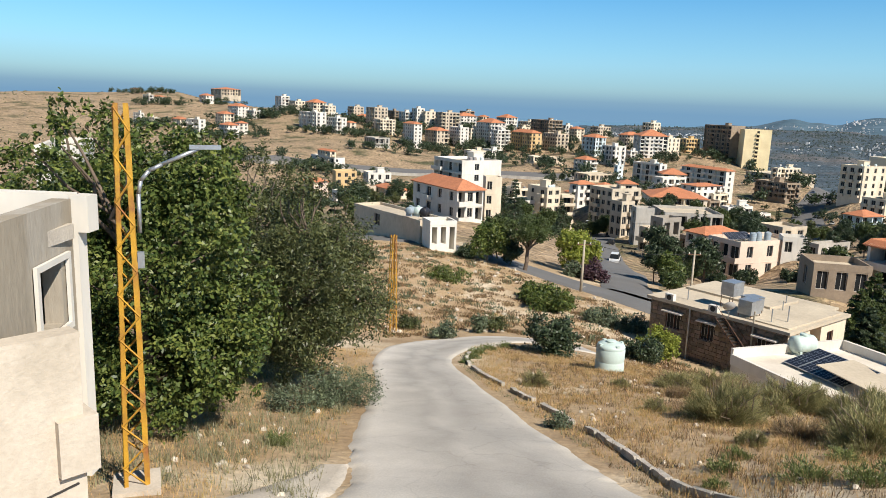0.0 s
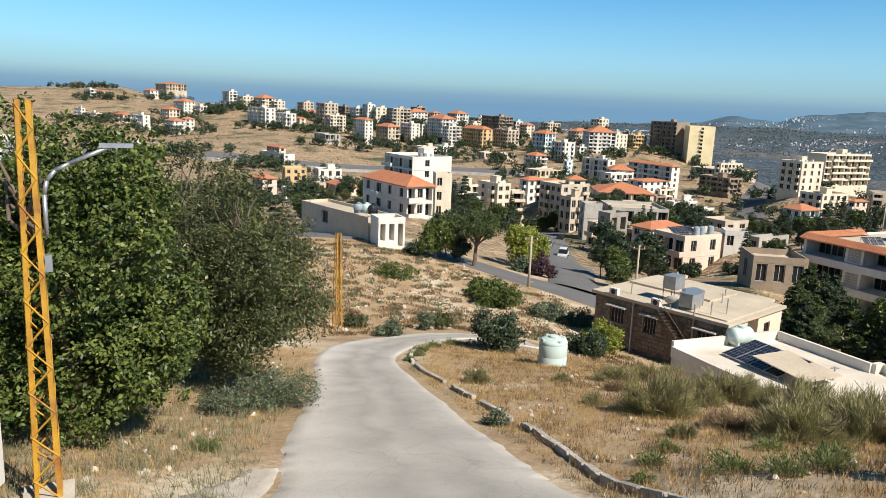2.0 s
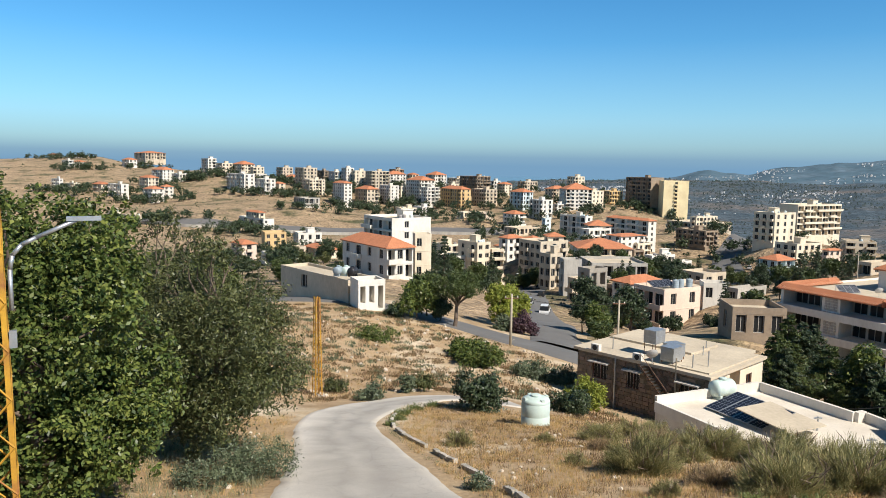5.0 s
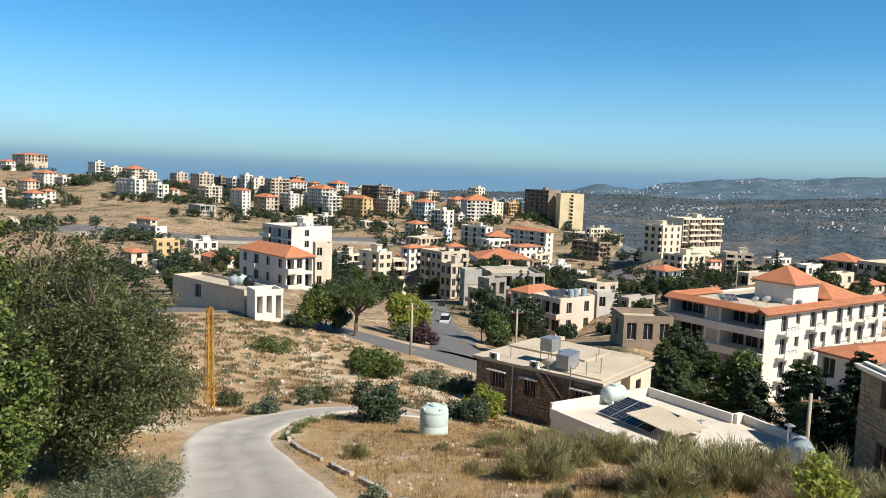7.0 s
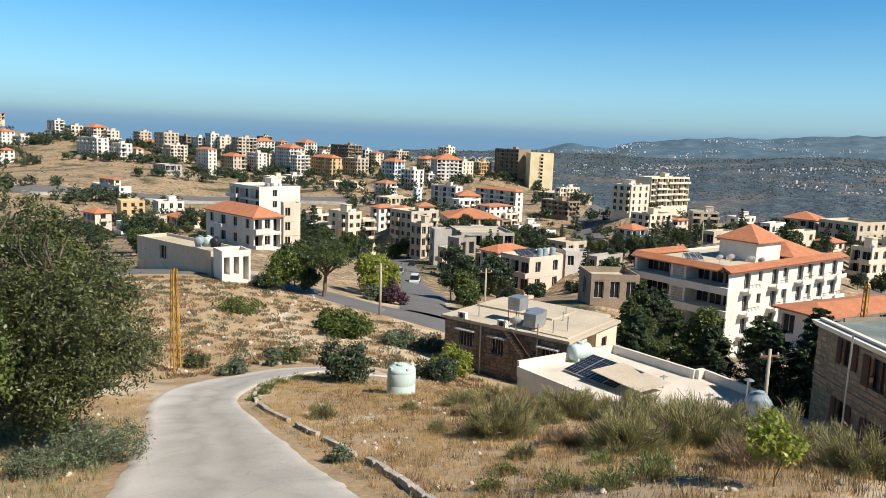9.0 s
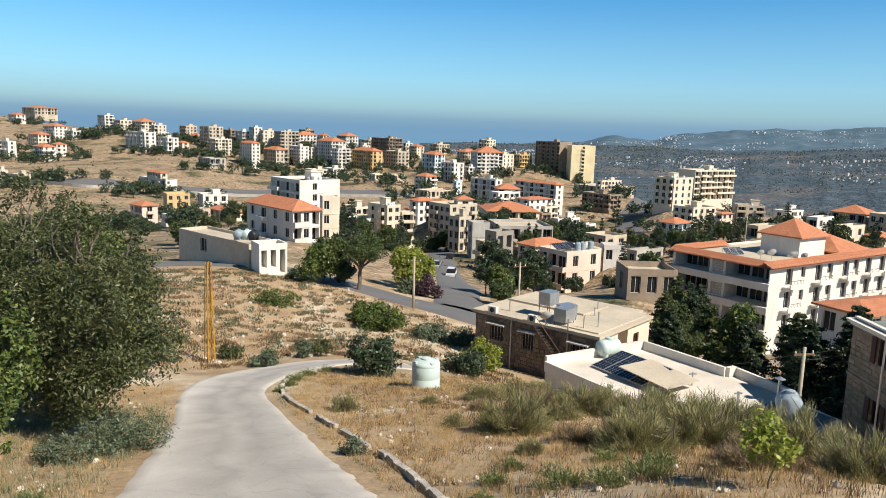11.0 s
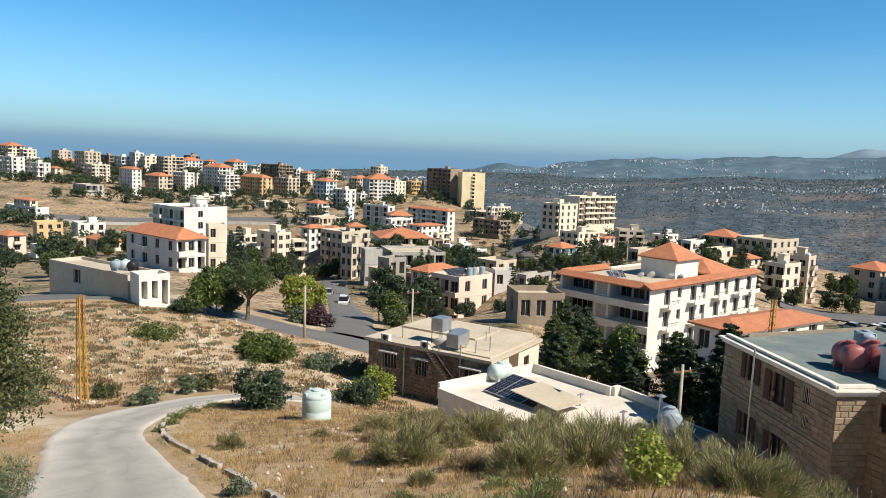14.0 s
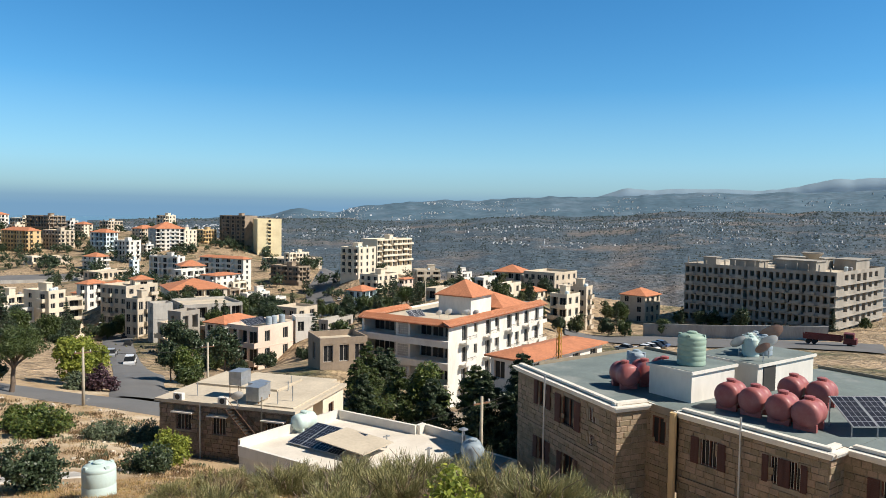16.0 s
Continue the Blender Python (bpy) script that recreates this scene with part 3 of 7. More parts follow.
house("flat", "beige", -98.6, 773.6, 4.2, 33, 15.1, 11.2, 12.4, 4)
house("hip", "cream", -139.6, 767.2, 7.2, 37, 19.3, 15.0, 12.0, 4)
house("hip", "white", -212.8, 750.5, 0.5, 42, 22.4, 12.1, 11.8, 4)
house("flat", "cream", -159.9, 773.4, 7.7, 38, 12.8, 11.6, 10.5, 3)
house("flat", "white", -175.5, 780.3, 12.1, 39, 14.8, 9.4, 14.7, 5)
house("flat", "white", -336.3, 835.0, 8.0, 45, 16.2, 6.2, 9.9, 3)
house("hip", "white", -328.1, 843.6, 6.4, 45, 17.5, 8.3, 8.1, 3)
house("hip", "white", -294.5, 903.4, 10.0, 44, 17.6, 10.0, 7.4, 2)
house("hip", "beige", -285.9, 937.5, 18.7, 43, 29.3, 26.4, 7.6, 2, rise=0.1)
house("hip", "cream", -403.3, 958.8, 14.5, 45, 13.8, 7.0, 4.9, 2)
house("hip", "white", -380.3, 968.2, 13.0, 45, 10.0, 7.3, 3.6, 1)
house("flat", "ruin", 203.5, 97.8, -6.1, 7, 44.6, 40.0, 17.7, 6, "oOooOoOooOoOoOooOoOoOooO", ".ooOOoo.", "abandoned six-storey concrete hotel with empty windows and balconies", band=0.9)
house("flat", "beige", 82.2, 432.3, -27.5, 28, 12.0, 22.3, 3.7, 1, hut=False)
house("flat", "pale", 105.8, 458.0, -23.4, 28, 3.0, 4.8, 7.9, 3)
house("hip", "pink", 49.7, 295.9, -23.1, 28, 3.8, 4.1, 2.8, 1, hut=False)
house("flat", "white", 107.5, 375.0, -26.4, 28, 3.5, 6.3, 5.1, 2, hut=False)
house("flat", "cream", 116.5, 319.6, -24.5, 28, 4.3, 8.8, 5.8, 2, hut=False)
house("flat", "brown", 108.4, 301.2, -25.5, 28, 4.7, 5.9, 5.0, 2, hut=False)
house("flat", "grey", 87.0, 169.1, -19.6, 28, 3.0, 11.7, 3.0, 1, hut=False)
house("flat", "cream", 32.6, 222.6, -24.5, 28, 4.4, 7.6, 2.8, 1, hut=False)
house("flat", "white", 21.1, 239.0, -20.8, 16, 8.8, 8.8, 4.1, 1, hut=False)
house("flat", "white", 145.8, 178.3, -11.8, 24, 3.1, 9.3, 3.0, 1, hut=False)
house("flat", "cream", 131.8, 150.9, -10.6, 22, 3.0, 8.7, 2.8, 1, hut=False)
house("flat", "white", 100.2, 240.1, -22.4, 28, 3.1, 9.7, 4.3, 1, hut=False)
house("flat", "beige", 72.5, 228.9, -21.2, 28, 5.3, 13.8, 4.1, 1, hut=False)
house("flat", "brown", 55.3, 166.1, -18.3, 28, 3.0, 5.4, 4.2, 1, hut=False)
house("flat", "beige", 48.0, 173.5, -17.9, 28, 3.0, 4.9, 5.1, 2, hut=False)
house("flat", "cream", 17.3, 559.7, -23.7, 21, 12.7, 13.3, 6.6, 2)
house("flat", "beige", 73.3, 514.8, -23.7, 28, 10.1, 9.8, 3.9, 1, hut=False)
house("flat", "cream", 61.3, 526.4, -24.1, 28, 7.7, 9.2, 4.0, 1, hut=False)
house("flat", "grey", -55.1, 557.1, -17.0, 32, 18.7, 12.5, 4.4, 1, hut=False)
house("flat", "brown", 17.2, 749.7, 4.3, 28, 13.2, 9.8, 12.0, 4)
house("flat", "cream", 68.9, 696.6, -8.2, 28, 9.4, 8.7, 6.3, 2)
house("flat", "white", 112.2, 711.2, -5.1, 28, 7.2, 8.2, 10.8, 3)
house("hip", "cream", 35.3, 769.1, -0.6, 28, 11.0, 7.8, 6.8, 2)
house("flat", "white", 139.5, 563.0, -19.6, 28, 5.4, 6.6, 8.0, 3)
house("flat", "cream", 183.6, 675.6, 0.7, 28, 11.0, 11.8, 9.5, 3)
house("flat", "white", -118.8, 750.4, -2.6, 35, 10.9, 7.9, 7.2, 2)

# roof structures of the abandoned hotel
HM = pose(203.5, 97.8, -6.1, 0, 0, 7)
HOTEL = next(o for o in scene.objects if o.get("label", "").startswith("abandoned"))
rg = random.Random(14)
for x0, y0, x1, y1, z1 in ((1.5, 6.0, 9.0, 17.0, 3.0), (2.0, 22.0, 8.0, 31.0, 2.2), (18.5, 10.0, 26.0, 18.0, 3.0), (24.0, 3.0, 36.0, 9.0, 2.8), (3.0, 36.0, 6.0, 40.0, 2.4), (30.0, 22.0, 36.0, 30.0, 2.4)):
    q = Mesher()
    q.box(x0, y0, -0.24, x1, y1, z1)
    q.box(x0 - 0.4, y0 - 0.4, z1, x1 + 0.4, y1 + 0.4, z1 + 0.25)
    part("roof_block", q, [WALLS["ruin"]], HOTEL)
q = Mesher()
q.lathe([(1.3, -0.24), (1.3, 3.2), (3.0, 4.6), (3.1, 5.0), (2.9, 5.0), (1.0, 3.9)], 18, 0, pose(15.0, 12.0, 0))
part("water_tower", q, [WALLS["ruin"]], HOTEL, "funnel shaped concrete water tower", smooth=False)
for k in range(15):
    q = Mesher()
    yy = 1.5 + k * 3.0
    q.box(0.1, yy, 0.55, 0.4, yy + 0.3, rg.uniform(1.6, 2.6))
    part("post", q, [WALLS["ruin"]], HOTEL)
for st in range(6):
    for k in range(11):
        q = Mesher()
        zz = -17.7 + st * 2.95
        q.box(-1.0, 1.2 + k * 4.0, zz + 0.02, -0.9, 3.9 + k * 4.0, zz + 0.75)
        part("balcony_front", q, [WALLS["ruin"]], HOTEL)


# ---- ground ----
ANCHORS = [
    (0, 3, 6.0), (-3.2, 0, 6.3), (3.2, 0, 6.3), (0, -3.2, 6.8), (-6, -6, 7.2), (6, -6, 7.2), (-1, 8, 4.0), (-3.2, 12.2, 2.55), (3.1, 12.7, 2.4), (-1, 20, 0.75), (-0.5, 29, -1.35), (-2.6, 40, -3.9), (4, 42, -4.2), (7, 32.4, -2.3), (-5.9, 10.8, 3.1),
    (-7, 15, 2.0), (-14, 20, 0.6), (-5.2, 23.5, -0.3), (-10, 32, -1.5), (6.8, 18.3, 1.3), (11, 9.7, 3.9), (14, 16, 1.4), (13, 27, -1.5), (19, 22, -1.8), (-4.1, 44.8, -4.9),
    (0, 60, -6.6), (7.7, 77.4, -7.9), (18.3, 69.2, -8.7), (16, 52, -8.2), (25, 40, -8.6), (29, 18, -6.5), (-6, 76, -6.0), (-25, 60, -4), (60, 72, -19), (34, 90, -13), (60, 30, -13),
    # the highway, the avenue and the town street
    (-204, 489, -37.5), (-159, 485, -30.8), (-117, 451, -29.8), (-101, 455, -30.5), (-85, 458, -31.6), (-62, 462, -33.5), (-18, 466, -35.1), (32, 465, -33.8), (70, 461, -35.6), (112, 452, -36.7), (-215, 517, -31.1), (-168, 513, -26.5), (-123, 476, -26.1), (-107, 480, -26.4), (-89, 484, -30.1), (-65, 487, -32.1), (-19, 491, -33.2), (33, 491, -31.7), (73, 486, -32.9), (118, 478, -34.7), (129, 271, -36.2), (163, 343, -36.5), (187, 387, -35.7), (237, 463, -32.4), (139, 254, -34.1), (170, 329, -34.5), (198, 376, -34.2), (248, 457, -31.5), (23, 108, -13.8), (30, 147, -18.6), (44, 226, -28.0), (28, 102, -13.2), (34, 141, -18.1), (50, 216, -27.3),
    # the street below the abandoned hotel
    (126, 123, -19.5), (131, 102, -19.1), (136, 85, -17.7), (142, 71, -16.6), (145, 60, -15.5), (141, 138, -21.1), (148, 115, -20.6), (154, 96, -19.1), (159, 79, -17.9), (162, 68, -16.8), (110, 55, -13.3), (108, 45, -12.0),
]


def polar(x, y):
    return math.atan2(x, y) * 1.6, math.log(max(3.0, math.hypot(x, y)))


_pts = np.array([polar(x, y) for x, y, z in ANCHORS + BASES])
_val = np.array([z for x, y, z in ANCHORS + BASES])
_k = np.sqrt(((_pts[:, None] - _pts[None]) ** 2).sum(2) + 0.0009)
_n = len(_pts)
_sys = np.zeros((_n + 3, _n + 3))
_sys[:_n, :_n] = _k - 0.02 * np.eye(_n)
_sys[:_n, _n:] = np.c_[np.ones(_n), _pts]
_sys[_n:, :_n] = _sys[:_n, _n:].T
_w = np.linalg.solve(_sys, np.r_[_val, 0, 0, 0])


def ground_z(x, y):
    p = polar(x, y)
    r = math.exp(p[1])
    lo = math.radians(-45) * 1.6, math.radians(75) * 1.6
    q = np.array((min(max(p[0], lo[0]), lo[1]), min(p[1], math.log(1150))))
    z = float(_w[:_n] @ np.sqrt(((_pts - q) ** 2).sum(1) + 0.0009) + _w[_n] + _w[_n + 1:] @ q)
    az = math.degrees(math.atan2(x, y))
    if 18 < az < 150 and r > 250:          # the slope falls away into the valley
        f = min(1.0, (az - 18) / 9)
        edge = 640 - 250 * min(1.0, max(0.0, (az - 22) / 8)) - 100 * min(1.0, max(0.0, (az - 40) / 6))
        z -= f * f * (3 - 2 * f) * max(0.0, r - edge) * 0.34
    if az > -20 and r > 600:          # the hill drops to the sea behind the last houses
        f = min(1.0, (az + 20) / 10)
        z -= f * max(0.0, r - (860 - 5 * min(max(az + 16, 0), 36))) * 0.16
    if r > 1120:
        f = min(1, (r - 1120) / 900)
        z = z * (1 - f) - 120 * f
    return z


def surface_z(x, y):
    r = math.hypot(x, y)
    return ground_z(x, y) + noise.noise(Vector((x, y, 0)) * 0.35) * 0.07 * min(1, r / 12) + noise.noise(Vector((x, y, 7)) / (4 + r * 0.1)) * (0.06 + 0.004 * r)


b = Mesher()
rs = [3.0 * 1.028 ** i for i in range(0, 232)]
azs = [-180 + 2.0 * i for i in range(66)] + [-48 + 0.55 * i for i in range(228)] + [77.4 + 2.05 * i for i in range(51)]
grid = []
for r in rs:
    for a in azs:
        x, y = r * math.sin(radians(a)), r * math.cos(radians(a))
        z = surface_z(x, y)
        b.v.append((x, y, z))
na = len(azs)
for i in range(len(rs) - 1):
    for j in range(na):
        k = (j + 1) % na
        b.f.append((i * na + j, i * na + k, (i + 1) * na + k, (i + 1) * na + j))
        b.s.append(1 if rs[i] > 92 + 10 * noise.noise(Vector((j * 0.3, 0, i * 0.3))) else 0)
hub = len(b.v)
b.v.append((0, 0, surface_z(0.01, 0.01)))
for j in range(na):
    b.f.append((hub, (j + 1) % na, j))
    b.s.append(0)
tagged(part("ground", b, [GROUND, TOWN_GROUND], smooth=True), "dry grassy hillside with bare pale earth", "ground", kind="structure")
b = Mesher()
for i in range(41):
    a = radians(-110 + 142 * i / 40)
    b.v += [(2350 * math.sin(a), 2350 * math.cos(a), -60), (4900 * math.sin(a), 4900 * math.cos(a), -60)]
    if i:
        b.f.append((2 * i - 2, 2 * i, 2 * i + 1, 2 * i - 1))
        b.s.append(0)
tagged(part("sea", b, [SEA]), "calm blue sea under haze", "sea", kind="structure")


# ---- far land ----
# Valley haze is put into the colour: slope and scrub lean towards blue.
VALLEY = material("haze_tinted_slope", (0.046, 0.07, 0.088), second=(0.092, 0.112, 0.128), scale=0.035, mix=0.9, grain=0.16, spread=0.75, third=(0.145, 0.125, 0.11), third_scale=0.006, bump=0.8, bump_dist=5)
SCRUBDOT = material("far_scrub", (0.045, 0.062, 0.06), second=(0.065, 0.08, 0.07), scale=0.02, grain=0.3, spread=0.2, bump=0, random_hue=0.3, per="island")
# Distance haze is painted in: the mountain and peaks get blue-grey base colours.
MOUNTAIN = material("haze_tinted_mountain", (0.065, 0.115, 0.15), second=(0.11, 0.16, 0.20), scale=0.006, mix=0.9, grain=0.03, spread=0.3, bump=0)
PEAKS = material("haze_tinted_peaks", (0.18, 0.26, 0.33), second=(0.21, 0.29, 0.35), scale=0.003, grain=0.01, spread=0.06, bump=0)
FARWHITE = material("far_house_walls", (0.50, 0.50, 0.50), second=(0.5, 0.47, 0.44), scale=0.05, grain=0.2, spread=0.1, bump=0, random_hue=0.25, per="island")


def profile(az, knots):
    for (a0, e0), (a1, e1) in zip(knots, knots[1:]):
        if a0 <= az <= a1:
            f = (az - a0) / (a1 - a0)
            return e0 + (e1 - e0) * f * f * (3 - 2 * f)
    return knots[0][1] if az < knots[0][0] else knots[-1][1]


def far_slope(name, mat, label, az0, az1, r0, r1, z0, knots, rough, steps, power, seed):
    """A slope that climbs from z0 at r0 to a ridge seen at the given angles at r1, and falls behind it."""
    b = Mesher()
    n = int((az1 - az0) / 0.25)
    rows = steps + 4
    for i in range(rows + 1):
        for j in range(n + 1):
            az = az0 + (az1 - az0) * j / n
            el = profile(az, knots) + rough * (noise.noise(Vector((az * 0.35, seed, 0))) + 0.5 * noise.noise(Vector((az * 1.1, seed, 3))))
            top = 9.6 + r1 * math.tan(radians(el))
            f = min(i / steps, 1.0)
            r = r0 + (r1 - r0) * i / steps
            z = z0 + (top - z0) * f ** power
            z += (noise.noise(Vector((az * 0.9, r / 90, seed))) + 0.5 * noise.noise(Vector((az * 2.2, r / 40, seed)))) * rough * r1 * 0.006 * (1 if i else 0)
            if i > steps:
                z = top - (i - steps) * 60
            b.v.append((r * math.sin(radians(az)), r * math.cos(radians(az)), z))
    for i in range(rows):
        for j in range(n):
            k = i * (n + 1) + j
            b.f.append((k, k + 1, k + n + 2, k + n + 1))
            b.s.append(0)
    return tagged(part(name, b, [mat], smooth=True), label, "hills", kind="structure"), b


valley, vb = far_slope("backdrop_valley_side", VALLEY, "scrubby grey-green valley side with scattered houses, blue haze painted in", 10, 110, 430, 2300, -110,
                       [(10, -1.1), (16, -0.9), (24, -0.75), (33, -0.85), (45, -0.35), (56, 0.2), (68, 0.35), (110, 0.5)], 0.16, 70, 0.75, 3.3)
ridge, mb = far_slope("backdrop_mountain", MOUNTAIN, "mountain range with villages, blue haze painted into its colour", 12, 115, 2700, 4300, -110,
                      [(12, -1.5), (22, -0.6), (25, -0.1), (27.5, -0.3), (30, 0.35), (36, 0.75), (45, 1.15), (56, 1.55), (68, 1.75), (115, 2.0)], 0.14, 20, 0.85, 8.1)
far_slope("backdrop_peaks", PEAKS, "distant mountain peaks with pale haze painted into their colour", 40, 115, 4500, 4750, -110,
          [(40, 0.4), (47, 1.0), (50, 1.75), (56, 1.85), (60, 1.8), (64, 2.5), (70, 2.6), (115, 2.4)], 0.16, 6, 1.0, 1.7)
rg = random.Random(15)
dots = Mesher()
for _ in range(26000):
    k = int(len(vb.v) * rg.uniform(0.03, 0.93))
    v, u = vb.v[k], vb.v[min(k + 1, len(vb.v) - 1)]
    if noise.noise(Vector(v) / 120) < -0.25:
        continue
    f = rg.random()
    x, y, z = (v[i] + (u[i] - v[i]) * f for i in range(3)) if abs(u[0] - v[0]) < 60 else v
    s = rg.uniform(0.8, 2.3) * math.hypot(x, y) / 1300
    n = len(dots.v)
    dots.v += [(x - s, y, z), (x + s, y, z), (x, y - s, z), (x, y + s, z), (x, y, z + s * rg.uniform(0.8, 1.5))]
    dots.f += [(n, n + 2, n + 4), (n + 2, n + 1, n + 4), (n + 1, n + 3, n + 4), (n + 3, n, n + 4)]
    dots.s += [0] * 4
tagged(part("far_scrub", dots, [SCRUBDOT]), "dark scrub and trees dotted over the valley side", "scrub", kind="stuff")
rg = random.Random(5)
fh = Mesher()
for src, count, size, lo in ((vb, 1100, 1.7, 0.42), (vb, 900, 1.9, 0.66), (mb, 2600, 3.0, 0.22)):
    n = len(src.v)
    for _ in range(count):
        v = src.v[int(n * rg.uniform(lo, 0.76))]
        cl = noise.noise(Vector(v) / 260)
        if cl < -0.02:
            continue
        for _ in range(rg.randint(1, 4)):
            x, y = v[0] + rg.gauss(0, size * 9), v[1] + rg.gauss(0, size * 9)
            s = size * rg.uniform(0.5, 1.1)
            fh.box(-s * 1.2, -s * 0.8, -5, s * 1.2, s * 0.8, s * rg.uniform(0.6, 1.3), 0, pose(x, y, v[2], 0, 0, rg.uniform(0, 90)))
tagged(part("far_houses", fh, [FARWHITE]), "tiny pale houses scattered over the far slopes", "houses", kind="stuff")


# ---- roads ----
def spline(pts, n):
    """n points along a smooth line through pts."""
    p = [Vector((*q, 0)) for q in pts]
    p = [p[0] * 2 - p[1]] + p + [p[-1] * 2 - p[-2]]
    out = []
    m = len(pts) - 1
    for i in range(n):
        t = i / (n - 1) * m
        k = min(int(t), m - 1)
        f = t - k
        a, b2, c, d = p[k:k + 4]
        out.append(0.5 * ((2 * b2) + (c - a) * f + (2 * a - 5 * b2 + 4 * c - d) * f * f + (3 * b2 - a - 3 * c + d) * f ** 3))
    return out


def ribbon(name, left, right, n, across, lift, mat, label, category="road", ragged=0.0, thick=0.25):
    b = Mesher()
    ls, rs_ = spline(left, n), spline(right, n)
    for i in range(n):
        for j in range(across + 1):
            f = j / across
            p = ls[i].lerp(rs_[i], f)
            if ragged and j in (0, across):
                p = ls[i].lerp(rs_[i], f + (1 if j else -1) * ragged * noise.noise(Vector((i * 0.35, j, 0))))
            edge = -thick if j in (0, across) else 0.0
            b.v.append((p.x, p.y, surface_z(p.x, p.y) + lift + edge))
    w = across + 1
    for i in range(n - 1):
        for j in range(across):
            b.f.append((i * w + j, i * w + j + 1, (i + 1) * w + j + 1, (i + 1) * w + j))
            b.s.append(0)
    ob = part(name, b, [mat], smooth=True)
    uv = ob.data.uv_layers.new(name="UVMap")
    idx = np.zeros(len(ob.data.loops), dtype=np.int32)
    ob.data.loops.foreach_get("vertex_index", idx)
    uv.data.foreach_set("uv", np.stack([(idx % w) / across, (idx // w) * 0.2], 1).astype(np.float32).reshape(-1))
    return tagged(ob, label, category, kind="structure")


ROAD_L = [(-4.6, 2), (-4.2, 6), (-3.3, 9.5), (-2.9, 12.5), (-3.3, 16), (-3.4, 20.8), (-3.5, 25.2), (-4.1, 30.8), (-3.7, 36.2), (-1.7, 41.0), (2.5, 44.0), (8, 45.5)]
ROAD_R = [(4.6, 2), (4.2, 6), (3.55, 9.5), (2.95, 12.3), (2.37, 15.1), (1.52, 19.7), (0.53, 25.5), (-0.24, 30.6), (0.04, 34.5), (1.56, 38.6), (4.1, 41.3), (9, 42.6)]
ribbon("road_concrete", ROAD_L, ROAD_R, 200, 16, 0.07, CONCRETE, "worn pale concrete lane curving downhill", ragged=0.08)
ribbon("road_apron", [(-5.4, 9.2), (-4.6, 11.0), (-3.9, 12.6), (-3.5, 13.6)], [(-3.2, 8.8), (-2.8, 10.6), (-2.6, 12.4), (-2.7, 13.8)], 30, 6, 0.05, PLAINC, "broken concrete edge of lane", ragged=0.2)
ribbon("road_asphalt", [(-20, 97), (-5, 91.5), (8.5, 85.0), (14.8, 78.5), (23, 71), (36, 62)], [(-20, 89), (-6, 84.5), (6.8, 77.5), (12.3, 71.8), (19, 64), (33, 55)], 90, 8, 0.16, ASPHALT, "grey asphalt road past the field")
ribbon("road_street", [(16, 76), (19, 90), (23, 108), (30, 147), (44, 226)], [(22, 72), (24.5, 88), (28, 102), (34, 141), (50, 216)], 80, 6, 0.3, ASPHALT, "asphalt town street between houses")
HIGHWAY_L = [(-204, 489), (-159, 485), (-117, 451), (-101, 455), (-85, 458), (-62, 462), (-18, 466), (32, 465), (70, 461), (112, 452)]
ribbon("road_highway", [(-215, 517), (-168, 513), (-123, 476), (-107, 480), (-89, 484), (-65, 487), (-19, 491), (33, 491), (73, 486), (118, 478)], HIGHWAY_L, 110, 6, 0.7, ASPHALT, "grey highway along the hillside")
b = Mesher()
hw = spline([(x * 0.997, y * 0.997) for x, y in HIGHWAY_L], 70)
for p, q in zip(hw, hw[1:]):
    zp, zq = surface_z(p.x, p.y), surface_z(q.x, q.y)
    b.face(((p.x, p.y, zp - 4), (q.x, q.y, zq - 4), (q.x, q.y, zq + 1.9), (p.x, p.y, zp + 1.9)))
    b.face(((p.x, p.y, zp + 1.9), (q.x, q.y, zq + 1.9), (q.x, q.y + 0.5, zq + 1.9), (p.x, p.y + 0.5, zp + 1.9)))
    b.face(((p.x, p.y + 0.5, zp + 1.9), (q.x, q.y + 0.5, zq + 1.9), (q.x, q.y + 0.5, zq - 1), (p.x, p.y + 0.5, zp - 1)))
tagged(part("retaining_wall", b, [WALLS["grey"]]), "long concrete retaining wall of the highway", "wall", kind="structure")
ribbon("road_avenue", [(129, 271), (163, 343), (187, 387), (237, 463)], [(139, 254), (170, 329), (198, 376), (248, 457)], 60, 8, 0.6, ASPHALT, "wide asphalt avenue lined with cars")
ribbon("road_hotel_street", [(141, 138), (148, 115), (154, 96), (159, 79), (162, 68)], [(126, 123), (131, 102), (136, 85), (142, 71), (145, 60)], 60, 6, 0.5, ASPHALT, "grey asphalt street below the abandoned hotel")
b = Mesher()
line = spline([(151, 120), (160, 100), (166, 81)], 24)
for p, q in zip(line, line[1:]):
    zp, zq = surface_z(p.x, p.y), surface_z(q.x, q.y)
    b.face(((p.x, p.y, zp - 2), (q.x, q.y, zq - 2), (q.x, q.y, zq + 3.2), (p.x, p.y, zp + 3.2)))
    b.face(((p.x, p.y, zp + 3.2), (q.x, q.y, zq + 3.2), (q.x + 0.4, q.y + 0.2, zq + 3.2), (p.x + 0.4, p.y + 0.2, zp + 3.2)))
    b.face(((p.x + 0.4, p.y + 0.2, zp - 2), (p.x + 0.4, p.y + 0.2, zp + 3.2), (q.x + 0.4, q.y + 0.2, zq + 3.2), (q.x + 0.4, q.y + 0.2, zq - 2)))
tagged(part("street_wall", b, [WALLS["grey"]]), "grey concrete wall along the street below the hotel", "wall", kind="structure")

